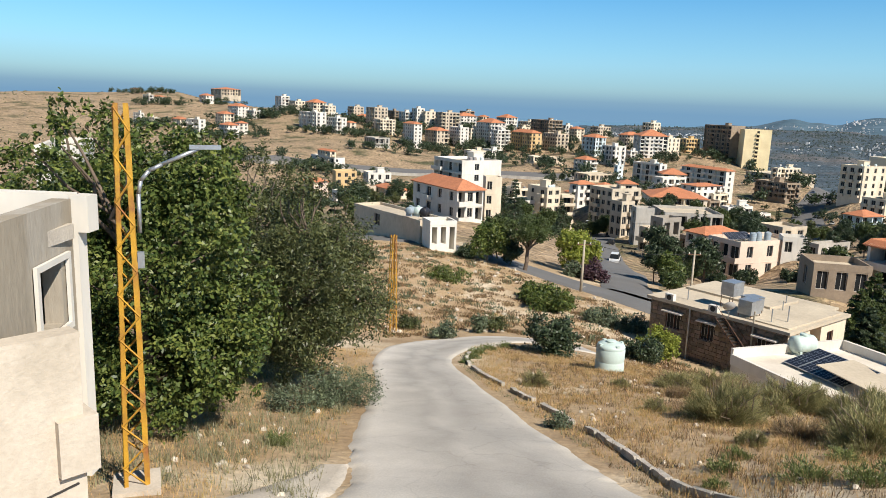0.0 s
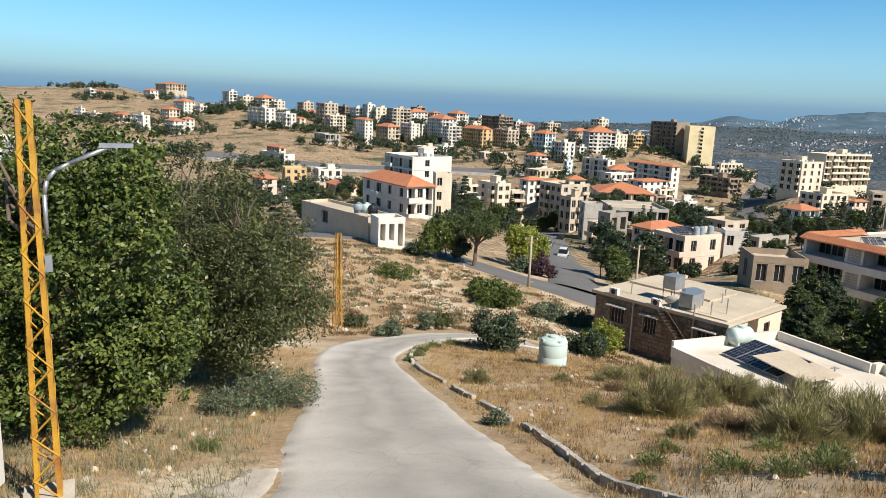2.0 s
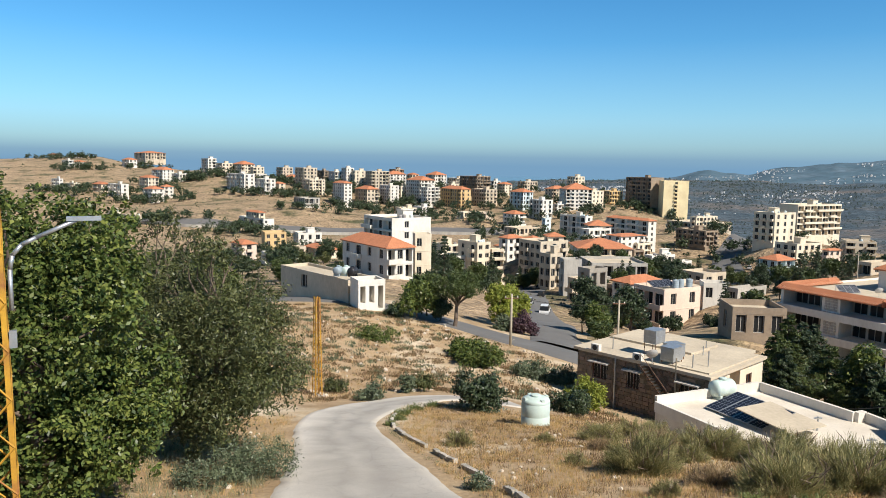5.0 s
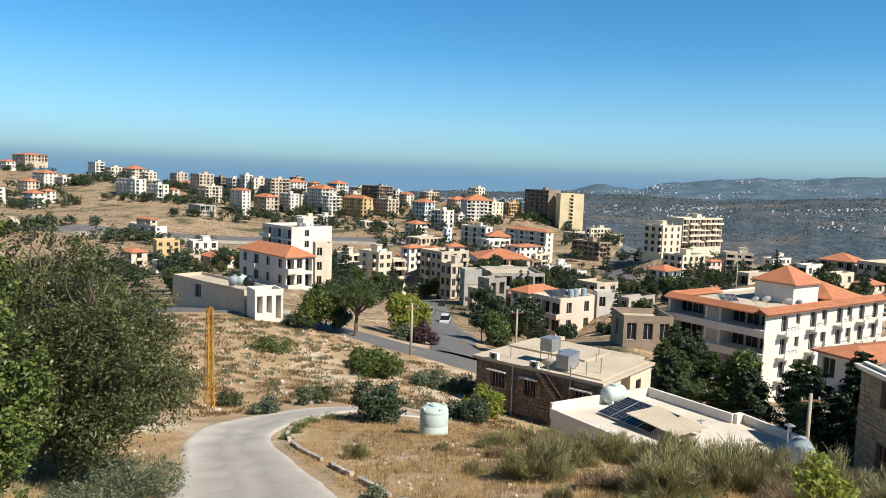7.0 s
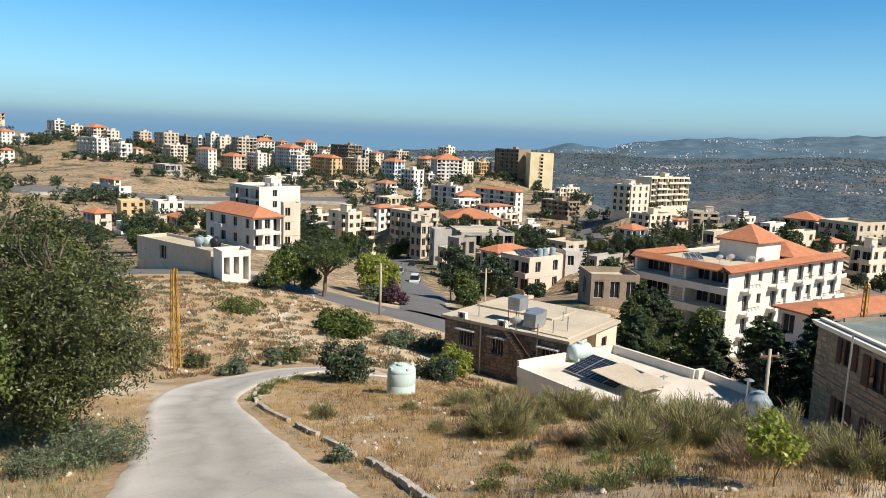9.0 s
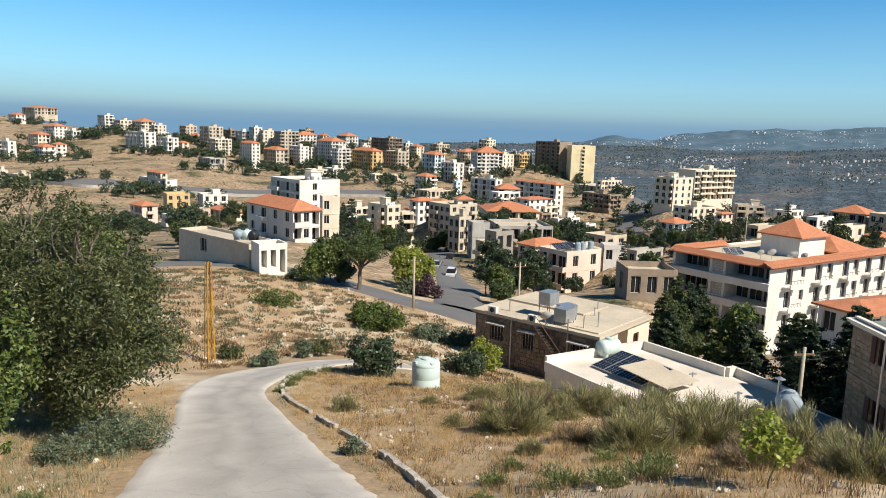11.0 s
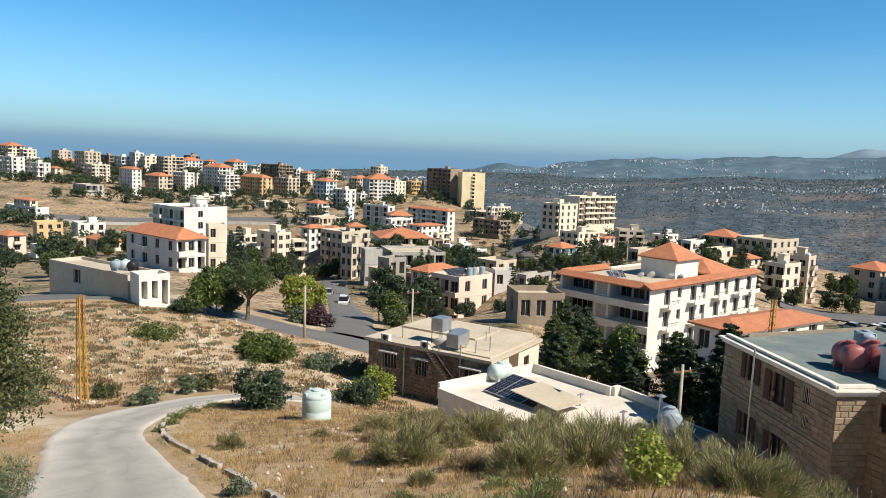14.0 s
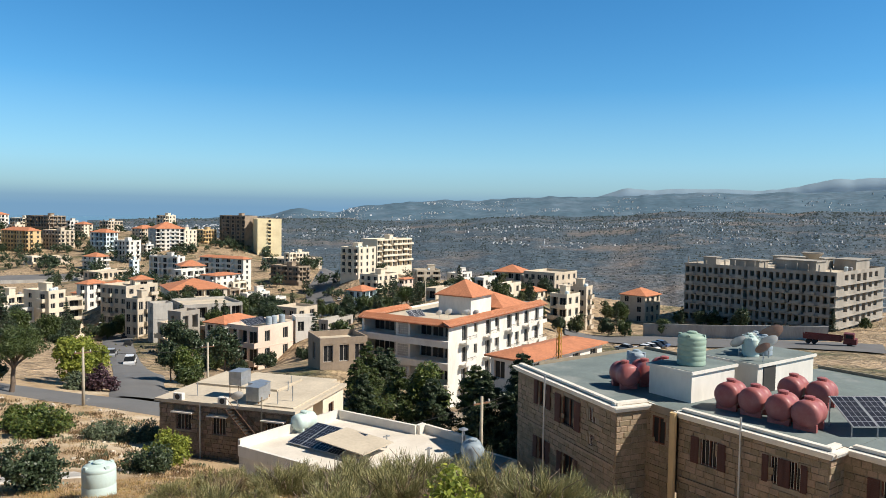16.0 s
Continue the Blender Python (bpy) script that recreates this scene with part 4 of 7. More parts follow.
KERB = material("kerb_stone", (0.50, 0.46, 0.40), second=(0.28, 0.25, 0.21), scale=3.0, grain=30, spread=0.18, random_hue=0.15, bump=0.6)
kerb = thing("kerb", pose(0, 0, 0), "broken pale kerb of rough blocks beside the lane", "kerb", kind="structure")
kerb_mesh = []
for i in range(4):
    rg = random.Random(40 + i)
    b = Mesher()
    xs = [-0.5, -0.46, 0, 0.46, 0.5]
    for k in range(4):
        z = rg.uniform(0.16, 0.22)
        b.box(xs[k], -0.12 + rg.uniform(-0.02, 0.02), -0.25, xs[k + 1], 0.12 + rg.uniform(-0.02, 0.02), z)
    kerb_mesh.append(b.mesh("kerb_stone", [KERB]))
rg = random.Random(9)
line = spline([(4.9, 5.5), (4.3, 9), (3.75, 12), (3.42, 14.5), (2.95, 17.8), (2.3, 20.7), (1.57, 24.4), (0.7, 28.2), (0.27, 32.2), (0.7, 35.9), (2.3, 39.3)], 400)
run, last = 0.0, line[0]
for q in line[1:]:
    run += (q - last).length
    if run > 0.78:
        run = 0
        dx, dy = q.x - last.x, q.y - last.y
        if rg.random() < 0.95 and not 18.2 < q.y < 19.0:
            slope = math.degrees(math.atan2(surface_z(q.x + dx * 4, q.y + dy * 4) - surface_z(q.x, q.y), math.hypot(dx, dy) * 4))
            part("kerb_stone", kerb_mesh[rg.randrange(4)], [], kerb, m=pose(q.x, q.y, surface_z(q.x, q.y) + 0.02, rg.uniform(-6, 6), -slope, math.degrees(math.atan2(dy, dx)) + rg.uniform(-4, 4)) @ Matrix.Diagonal((0.78, 0.62, 0.62, 1)))
    last = q

# ---- fixtures ----
YELLOW = material("yellow_paint_steel", (0.50, 0.28, 0.03), second=(0.30, 0.15, 0.03), scale=2.5, grain=40, spread=0.15, rough=0.55, third=(0.25, 0.10, 0.04), third_scale=1.2)
STEEL = material("galvanised_steel", (0.48, 0.50, 0.52), second=(0.36, 0.37, 0.38), scale=3, grain=30, spread=0.08, rough=0.4, metal=0.7)
RUST = material("rusty_steel", (0.16, 0.09, 0.06), second=(0.24, 0.13, 0.07), scale=3, grain=30, spread=0.2, rough=0.8)
BLOCKC = material("footing_concrete", (0.52, 0.46, 0.38), second=(0.38, 0.33, 0.27), scale=2, grain=25, spread=0.12, bump=0.4)
CABLE = material("black_cable", (0.03, 0.03, 0.03), grain=20, spread=0.1, bump=0)


def lattice_pole(x, y, zb, zt, wb, wt, yaw, bays, lamp):
    ob = thing("lattice_pole", pose(x, y, zb, 0, 0, yaw), "tall yellow steel lattice pole on concrete footing" + (" with grey lamp arm" if lamp else ""), "utility pole", "lattice poles")
    h = zt - zb
    b = Mesher()
    b.box(-wb * 0.95, -wb * 0.95, -0.8, wb * 0.95, wb * 0.95, 0.28)
    part("footing", b, [BLOCKC], ob, "square concrete footing")
    cs = [(-1, -1), (1, -1), (1, 1), (-1, 1)]

    def corner(k, z):
        w = (wb + (wt - wb) * z / h) / 2
        return Vector((cs[k % 4][0] * w, cs[k % 4][1] * w, z))
    t = 0.032
    for k in range(4):
        b = Mesher()
        p0, p1 = corner(k, 0.2), corner(k, h)
        for sx, sy in ((cs[k][0] * -t, 0), (0, cs[k][1] * -t)):
            n = len(b.v)
            for p in (p0, p1):
                for o in ((0, 0), (sx * 2, sy * 2), (sx * 2 + (0.008 if not sx else 0), sy * 2 + (0.008 if not sy else 0)), ((0.008 if not sx else 0), (0.008 if not sy else 0))):
                    b.v.append((p.x + o[0], p.y + o[1], p.z))
            for i in range(4):
                j = (i + 1) % 4
                b.f.append((n + i, n + j, n + 4 + j, n + 4 + i))
                b.s.append(0)
        part("leg", b, [YELLOW], ob)
    for s in range(bays):
        z0, z1 = 0.25 + (h - 0.3) * s / bays, 0.25 + (h - 0.3) * (s + 1) / bays
        for k in range(4):
            b = Mesher()
            a, c = (k, k + 1) if (s + k) % 2 else (k + 1, k)
            b.tube(corner(a, z0), corner(c, z1), 0.016, sides=4)
            part("brace", b, [YELLOW], ob)
    if lamp:
        b = Mesher()
        pts = [Vector((0.2, 0, h - 1.95)), Vector((0.2, 0, h - 1.35)), Vector((0.24, 0, h - 1.15)), Vector((0.36, 0, h - 1.0)), Vector((0.55, 0, h - 0.9)), Vector((1.12, 0.0, h - 0.64))]
        for p, q in zip(pts, pts[1:]):
            b.tube(p, q, 0.032, sides=8)
        part("lamp_arm", b, [STEEL], ob, "curved grey steel lamp arm", smooth=True)
        b = Mesher()
        b.box(0.95, -0.045, h - 0.665, 1.42, 0.045, h - 0.6, 0, None)
        part("lamp_head", b, [STEEL], ob)
        b = Mesher()
        b.box(0.15, -0.05, h - 2.5, 0.25, 0.05, h - 2.25, 0)
        part("junction_box", b, [STEEL], ob)
    return ob


lattice_pole(-5.9, 10.85, 3.0, 9.34, 0.38, 0.2, 22, 17, True)
lattice_pole(-4.1, 44.5, -4.95, 1.5, 0.5, 0.3, 30, 16, False)
lattice_pole(47.0, 46.0, -10.0, -0.5, 0.5, 0.3, 10, 16, False)
WOODP = material("weathered_pole", (0.42, 0.37, 0.28), second=(0.30, 0.26, 0.2), scale=2, grain=20, spread=0.15)


def utility_pole(x, y, z, h, arm=True):
    ob = thing("utility_pole", pose(x, y, z), "slim weathered utility pole with short crossarm beside the road", "utility pole", "utility poles")
    b = Mesher()
    b.tube((0, 0, -0.5), (0, 0, h), 0.16, 0.1, 8)
    part("pole", b, [WOODP], ob, smooth=True)
    if arm:
        b = Mesher()
        b.box(-0.7, -0.05, h - 0.5, 0.7, 0.05, h - 0.4)
        part("crossarm", b, [RUST], ob)
        for k in (-0.6, 0.6):
            b = Mesher()
            b.lathe([(0.05, h - 0.4), (0.06, h - 0.3), (0.03, h - 0.22)], 8, 0, pose(k, 0, 0))
            part("insulator", b, [WALLS["white"]], ob)
    return ob


utility_pole(12.9, 71.0, -8.6, 5.6)
utility_pole(26.3, 78.0, -11.5, 6.6)
utility_pole(31.0, 37.0, -9.5, 7.0)
utility_pole(118, 170, -20, 10, False)
utility_pole(66, 96, -20, 8, False)


def cable(p, q, sag, r=0.02):
    b = Mesher()
    p, q = Vector(p), Vector(q)
    pts = [p.lerp(q, i / 14) - Vector((0, 0, sag * (1 - (2 * i / 14 - 1) ** 2))) for i in range(15)]
    for a, c in zip(pts, pts[1:]):
        b.tube(a, c, r, sides=4, caps=False)
    tagged(part("overhead_cable", b, [CABLE]), "thin black overhead cable slung between poles", "cable", "overhead cables")


cable((31, 37, -2.8), (22.6, 41, -4.0), 0.7)
cable((31, 37, -2.9), (47, 46, -2.5), 0.9)
cable((31, 37, -3.3), (47, 46, -3.0), 0.9)
cable((12.9, 71, -3.2), (26.3, 78, -5.2), 0.6)

# ---- roof fittings ----
POLYT = material("mint_tank_plastic", (0.50, 0.60, 0.56), second=(0.44, 0.53, 0.49), scale=1.5, grain=15, spread=0.05, rough=0.5, bump=0.05)
GREENT = material("green_tank_plastic", (0.30, 0.40, 0.31), second=(0.25, 0.34, 0.27), scale=1.5, grain=15, spread=0.05, rough=0.5, bump=0.05)
REDT = material("faded_red_tank_plastic", (0.30, 0.085, 0.08), second=(0.36, 0.15, 0.14), scale=1.8, grain=15, spread=0.08, rough=0.45, bump=0.05)
GREYT = material("grey_tank_plastic", (0.30, 0.36, 0.40), second=(0.24, 0.28, 0.31), scale=1.5, grain=15, spread=0.05, rough=0.5, bump=0.05)
BLACKT = material("black_tank_plastic", (0.03, 0.03, 0.035), grain=15, spread=0.05, rough=0.4, bump=0.05)
SOLAR = material("solar_cell", (0.016, 0.02, 0.032), second=(0.012, 0.015, 0.024), scale=3, grain=20, spread=0.08, rough=0.3, spec=0.3, bump=0)
ALU = material("aluminium_frame", (0.55, 0.56, 0.57), grain=20, spread=0.05, rough=0.4, metal=0.8, bump=0)
DISHW = material("dish_paint", (0.62, 0.61, 0.58), second=(0.5, 0.48, 0.45), scale=2, grain=15, spread=0.06, rough=0.5)
DISHR = material("rusty_dish", (0.22, 0.12, 0.09), second=(0.3, 0.2, 0.16), scale=2, grain=15, spread=0.1, rough=0.6)


def upright_tank(x, y, z, r, h, mat, label, ribs=4):
    ob = thing("water_tank", pose(x, y, z), label, "water tank", "water tanks")
    b = Mesher()
    rings = [(r * 0.96, 0), (r, 0.04)]
    for i in range(ribs):
        z0, z1 = h * 0.82 * i / ribs + 0.06, h * 0.82 * (i + 1) / ribs
        rings += [(r, z0), (r, z1 - 0.06), (r * 0.975, z1 - 0.03), (r * 0.975, z1 - 0.01)]
    rings += [(r, h * 0.86), (r * 0.93, h * 0.93), (r * 0.6, h * 0.985), (r * 0.42, h)]
    b.lathe(rings, 28)
    part("body", b, [mat], ob, smooth=True)
    b = Mesher()
    b.lathe([(r * 0.34, h - 0.01), (r * 0.36, h + 0.03), (r * 0.36, h + 0.07), (r * 0.25, h + 0.1)], 18)
    part("lid", b, [mat], ob)
    for k in range(4):
        b = Mesher()
        b.box(-0.09, -0.06, h * 0.84, 0.09, 0.06, h * 0.98, 0, pose(0, 0, 0, 0, 0, k * 90 + 20) @ pose(0, r * 0.86, 0))
        part("lifting_lug", b, [mat], ob)
    return ob


def lying_tank(x, y, z, r, length, yaw, mat, label):
    ob = thing("water_tank", pose(x, y, z, 0, 0, yaw), label, "water tank", "water tanks")
    m = pose(0, 0, r + 0.12, 0, 90, 0)
    b = Mesher()
    hl = length / 2
    b.lathe([(r * 0.35, -hl), (r * 0.75, -hl + 0.05), (r * 0.95, -hl + 0.15), (r, -hl + 0.25), (r, -0.2), (r * 0.97, -0.17), (r * 0.97, 0.17), (r, 0.2), (r, hl - 0.25), (r * 0.95, hl - 0.15), (r * 0.75, hl - 0.05), (r * 0.35, hl)], 24, 0, m)
    part("body", b, [mat], ob, smooth=True)
    b = Mesher()
    b.lathe([(0.2, 2 * r + 0.08), (0.22, 2 * r + 0.16), (0.22, 2 * r + 0.22), (0.12, 2 * r + 0.25)], 14)
    part("lid", b, [mat], ob)
    for k in (-1, 1):
        b = Mesher()
        b.box(k * hl * 0.55 - 0.08, -r * 0.8, 0, k * hl * 0.55 + 0.08, r * 0.8, r * 0.55)
        part("foot", b, [mat], ob)
    return ob


def dish(x, y, z, r, yaw, tilt, mat, mast=0.6):
    ob = thing("satellite_dish", pose(x, y, z, 0, 0, yaw), "round satellite dish on a short mast on the roof", "satellite dish", "satellite dishes")
    b = Mesher()
    b.tube((0, 0, 0), (0, 0, mast), 0.03, sides=6)
    part("mast", b, [STEEL], ob)
    b = Mesher()
    m = pose(0, 0, mast + r * 0.6, 90 - tilt, 0, 0)
    sides, rings = 20, 5
    for side in (0.0, 0.02):
        n = len(b.v)
        for i in range(rings + 1):
            rr = max(r * i / rings, 0.01)
            for k in range(sides):
                t = 2 * math.pi * k / sides
                b.v.append(tuple(m @ Vector((rr * math.cos(t), rr * math.sin(t), 0.25 * r * (i / rings) ** 2 - side))))
        for i in range(rings):
            for k in range(sides):
                j = (k + 1) % sides
                b.f.append((n + i * sides + k, n + i * sides + j, n + (i + 1) * sides + j, n + (i + 1) * sides + k))
                b.s.append(0)
    part("reflector", b, [mat], ob, smooth=True)
    b = Mesher()
    b.tube(m @ Vector((0, -r * 0.9, 0.2 * r)), m @ Vector((0, -r * 0.1, r * 0.75)), 0.015, sides=5)
    part("feed_arm", b, [STEEL], ob)
    b = Mesher()
    b.tube(m @ Vector((0, -r * 0.12, r * 0.7)), m @ Vector((0, 0.0, r * 0.85)), 0.05, sides=8)
    part("receiver", b, [STEEL], ob)
    return ob


def solar_array(x, y, z, yaw, tilt, cols, rows, pw=1.05, ph=1.9, rise=0.35):
    ob = thing("solar_array", pose(x, y, z, 0, 0, yaw), "dark blue solar panels on a tilted metal rack", "solar panels", "solar arrays")
    m = pose(0, 0, rise, tilt, 0, 0)
    for i in range(cols):
        for j in range(rows):
            b = Mesher()
            x0, y0 = i * (pw + 0.04), j * (ph + 0.04)
            b.box(x0, y0, 0, x0 + pw, y0 + ph, 0.035, 1, m)
            nx, ny, g = 4, 6, 0.012
            gx, gy = [x0], [y0]
            for a in range(nx):
                cw = (pw - 0.06) / nx
                gx += [x0 + 0.03 + a * cw + g, x0 + 0.03 + (a + 1) * cw - g]
            for c in range(ny):
                ch = (ph - 0.06) / ny
                gy += [y0 + 0.03 + c * ch + g, y0 + 0.03 + (c + 1) * ch - g]
            gx, gy = gx + [x0 + pw], gy + [y0 + ph]
            b = Mesher()
            for a in range(len(gx) - 1):
                for c in range(len(gy) - 1):
                    b.face([m @ Vector(q) for q in ((gx[a], gy[c], 0.04), (gx[a + 1], gy[c], 0.04), (gx[a + 1], gy[c + 1], 0.04), (gx[a], gy[c + 1], 0.04))], 0 if a % 2 and c % 2 else 1)
            for pa, pb in (((x0, y0), (x0 + pw, y0)), ((x0 + pw, y0), (x0 + pw, y0 + ph)), ((x0 + pw, y0 + ph), (x0, y0 + ph)), ((x0, y0 + ph), (x0, y0))):
                b.face([m @ Vector(q) for q in ((*pa, 0.0), (*pb, 0.0), (*pb, 0.04), (*pa, 0.04))], 1)
            b.face([m @ Vector(q) for q in ((x0, y0, 0), (x0, y0 + ph, 0), (x0 + pw, y0 + ph, 0), (x0 + pw, y0, 0))], 1)
            part("panel", b.mesh("panel", [SOLAR, ALU], weld=True), [], ob)
    for i in range(cols + 1):
        b = Mesher()
        x0 = min(i * (pw + 0.04), cols * (pw + 0.04) - 0.1)
        for yy in (0.1, rows * (ph + 0.04) - 0.2):
            p = m @ Vector((x0, yy, 0))
            b.tube((p.x, p.y, 0), p, 0.03, sides=6)
        part("rack_leg", b, [STEEL], ob)
    return ob


upright_tank(6.9, 32.3, surface_z(6.9, 32.3) - 0.04, 0.66, 1.42, POLYT, "mint green plastic water tank standing in dry grass", 2)

# ---- stone work ----
STONE = material("tan_limestone", (0.31, 0.235, 0.155), second=(0.20, 0.152, 0.10), scale=2.2, grain=18, spread=0.16, random_hue=0.22, bump=0.7, bump_dist=0.03)
STONEJ = material("tan_limestone_courses", (0.31, 0.235, 0.155), second=(0.20, 0.152, 0.10), scale=2.2, grain=18, spread=0.16, random_hue=0.22, per="island", bump=0.7, bump_dist=0.03)
DSTONE = material("brown_rubble_stone", (0.24, 0.18, 0.125), second=(0.15, 0.115, 0.085), scale=2.2, grain=14, spread=0.2, random_hue=0.3, per="island", bump=0.8, bump_dist=0.04)
MORTAR = material("stone_mortar", (0.30, 0.25, 0.18), second=(0.22, 0.18, 0.13), scale=2, grain=20, spread=0.1)
CORNICE = material("white_cornice_paint", (0.74, 0.69, 0.60), second=(0.58, 0.53, 0.45), scale=1.2, grain=15, spread=0.07)
MEMBRANE = material("grey_green_roof_membrane", (0.17, 0.205, 0.195), second=(0.12, 0.145, 0.14), scale=0.7, grain=12, spread=0.1, third=(0.22, 0.24, 0.225), third_scale=0.5)
BROWNW = material("brown_shutter_wood", (0.16, 0.075, 0.05), second=(0.11, 0.05, 0.035), scale=4, grain=30, spread=0.15, stretch=(1, 1, 0.2))
WHITEW = WALLS["white"]
IRON = material("dark_iron", (0.05, 0.045, 0.04), grain=20, spread=0.1, rough=0.6)


def stone_wall(b, o, d, n, w, z0, z1, holes, course, lo, hi, rg, proud=0.03, singles=None):
    """Stone blocks laid in courses over a wall; those that singles accepts are handed back as poses and sizes."""
    out = []
    z = z0
    a = math.degrees(math.atan2(d[1], d[0]))
    while z < z1 - 0.05:
        hgt = min(course * rg.uniform(0.9, 1.1), z1 - z)
        u = -rg.uniform(0, 0.2)
        while u < w:
            ln = rg.uniform(lo, hi)
            u0, u1 = max(0, u), min(w, u + ln)
            u += ln
            if u1 - u0 < 0.06:
                continue
            if any(h[0] - 0.02 < (u0 + u1) / 2 < h[1] + 0.02 and h[2] - 0.08 < z + hgt / 2 < h[3] + 0.08 for h in holes):
                continue
            g = 0.008
            m = pose(o[0] + d[0] * (u0 + u1) / 2, o[1] + d[1] * (u0 + u1) / 2, z + hgt / 2, 0, 0, a)
            out.append((m, u1 - u0 - 2 * g, hgt - 2 * g, proud + rg.uniform(-0.012, 0.02)))
        z += hgt
    side = 1 if (d[1] * n[0] - d[0] * n[1]) > 0 else -1
    for m, ww, hh, pr in out:
        c = 0.02
        y1 = -side * pr
        base = [Vector((sx * ww / 2, side * 0.02, sz * hh / 2)) for sx, sz in ((-1, -1), (1, -1), (1, 1), (-1, 1))]
        mid = [Vector((sx * ww / 2, y1 * 0.5, sz * hh / 2)) for sx, sz in ((-1, -1), (1, -1), (1, 1), (-1, 1))]
        top = [Vector((sx * (ww / 2 - c), y1, sz * (hh / 2 - c))) for sx, sz in ((-1, -1), (1, -1), (1, 1), (-1, 1))]
        if singles is not None and len(singles) < 290 and rg.random() < 0.55:
            q = Mesher()
            for ring0, ring1 in ((base, mid), (mid, top)):
                for i in range(4):
                    q.face((ring0[i], ring0[(i + 1) % 4], ring1[(i + 1) % 4], ring1[i]))
            q.face(top)
            singles.append((m, q))
            continue
        for ring0, ring1 in ((base, mid), (mid, top)):
            for i in range(4):
                b.face([m @ p for p in (ring0[i], ring0[(i + 1) % 4], ring1[(i + 1) % 4], ring1[i])])
        b.face([m @ p for p in top])


def shutter_window(parent, m, w, h, shutters=True, bars=True):
    """A barred window with louvred wooden shutters folded back; m: its sill's middle, facing -y."""
    b = Mesher()
    t = 0.06
    for x0, x1 in ((-w / 2, -w / 2 + t), (w / 2 - t, w / 2), (-t / 2, t / 2)):
        b.box(x0, -0.02, 0, x1, 0.04, h)
    for z in (0, h - t):
        b.box(-w / 2 + t, -0.018, z, w / 2 - t, 0.038, z + t)
    fr = part("window", b, [BROWNW], parent, m=m)
    b = Mesher()
    b.box(-w / 2 + 0.02, 0.05, 0.02, w / 2 - 0.02, 0.07, h - 0.02)
    part("pane", b, [PANE], fr)
    if bars:
        for k in range(5):
            b = Mesher()
            x = -w / 2 + w * (k + 0.5) / 5
            b.tube((x, -0.06, 0.02), (x, -0.06, h - 0.02), 0.009, sides=5)
            part("bar", b, [WHITEW], fr)
    if shutters:
        for s in (-1, 1):
            b = Mesher()
            x0 = s * (w / 2 + 0.02)
            x1 = s * (w / 2 + 0.02 + w * 0.42)
            x0, x1 = min(x0, x1), max(x0, x1)
            for k in range(14):
                z, zm_, z1 = h * k / 14, h * (k + 0.25) / 14, h * (k + 1) / 14
                b.face(((x0, -0.17, z), (x1, -0.17, z), (x1, -0.22, zm_), (x0, -0.22, zm_)))
                b.face(((x0, -0.22, zm_), (x1, -0.22, zm_), (x1, -0.17, z1), (x0, -0.17, z1)))
            b.face(((x0, -0.14, 0), (x0, -0.14, h), (x1, -0.14, h), (x1, -0.14, 0)))
            b.face(((x0, -0.17, 0), (x0, -0.14, 0), (x1, -0.14, 0), (x1, -0.17, 0)))
            part("shutter", b.mesh("shutter", [BROWNW], weld=True), [], fr, "brown louvred wooden shutter")
    return fr


# the large stone house: two wings and a recess, flat roofs
SB = thing("stone_house", pose(0, 0, 0), "large tan stone house with brown shutters and flat roofs", "building")
ZR, ZB = 0.95, -8.0
a13 = radians(-13)
r13, l13 = (math.cos(a13), math.sin(a13)), (-math.sin(a13), math.cos(a13))
N1 = (26.7, 22.0)
core, joined, single = Mesher(), Mesher(), []
rg = random.Random(21)
h1 = [(1.6, 2.2, -0.35, 0.35), (1.65, 2.15, -1.5, -0.95), (3.35, 4.6, -1.15, 0.35), (6.0, 6.9, -0.75, 0.55), (6.0, 6.9, -3.7, -2.5), (3.4, 4.4, -3.7, -2.6)]
facade(core, N1, l13, (-r13[0], -r13[1]), 9.2, ZB, ZR, [(*q, 0.2) for q in h1])
stone_wall(joined, N1, l13, (-r13[0], -r13[1]), 9.2, -7.0, 0.62, h1, 0.27, 0.3, 0.6, rg)
stone_wall(joined, N1, r13, (-l13[0], -l13[1]), 1.85, -7.0, 0.62, [], 0.27, 0.3, 0.6, rg)
R0 = (N1[0] + r13[0] * 1.85, N1[1] + r13[1] * 1.85)
facade(core, N1, r13, (-l13[0], -l13[1]), 1.85, ZB, ZR, [])
REC = (28.3, 19.9)
hr = [(0.6, 1.35, -0.8, 0.45)]
facade(core, REC, (0.045, 0.999), (-1, 0), 1.75, ZB, ZR, [(*q, 0.15) for q in hr])
stone_wall(joined, REC, (0.045, 0.999), (-1, 0), 1.75, -7.0, 0.62, hr, 0.27, 0.3, 0.6, rg)
W2 = (28.45, 13.25)
h2 = [(4.65, 5.55, -1.15, 0.02), (1.05, 1.65, -0.95, 0.15), (1.75, 2.35, -0.95, 0.15), (4.65, 5.55, -4.4, -3.2), (1.2, 2.1, -4.4, -3.2)]
facade(core, W2, (0, 1), (-1, 0), 6.65, ZB, ZR, [(*q, 0.2) for q in h2])
stone_wall(joined, W2, (0, 1), (-1, 0), 6.65, -7.0, 0.62, h2, 0.27, 0.3, 0.6, rg, singles=single)
facade(core, (29.55, 13.25), (-1, 0), (0, -1), 1.1, ZB, ZR, [])
stone_wall(joined, (28.45, 13.25), (1, 0), (0, -1), 1.1, -7.0, 0.62, [], 0.27, 0.3, 0.6, rg)
W3 = (29.55, 4.0)
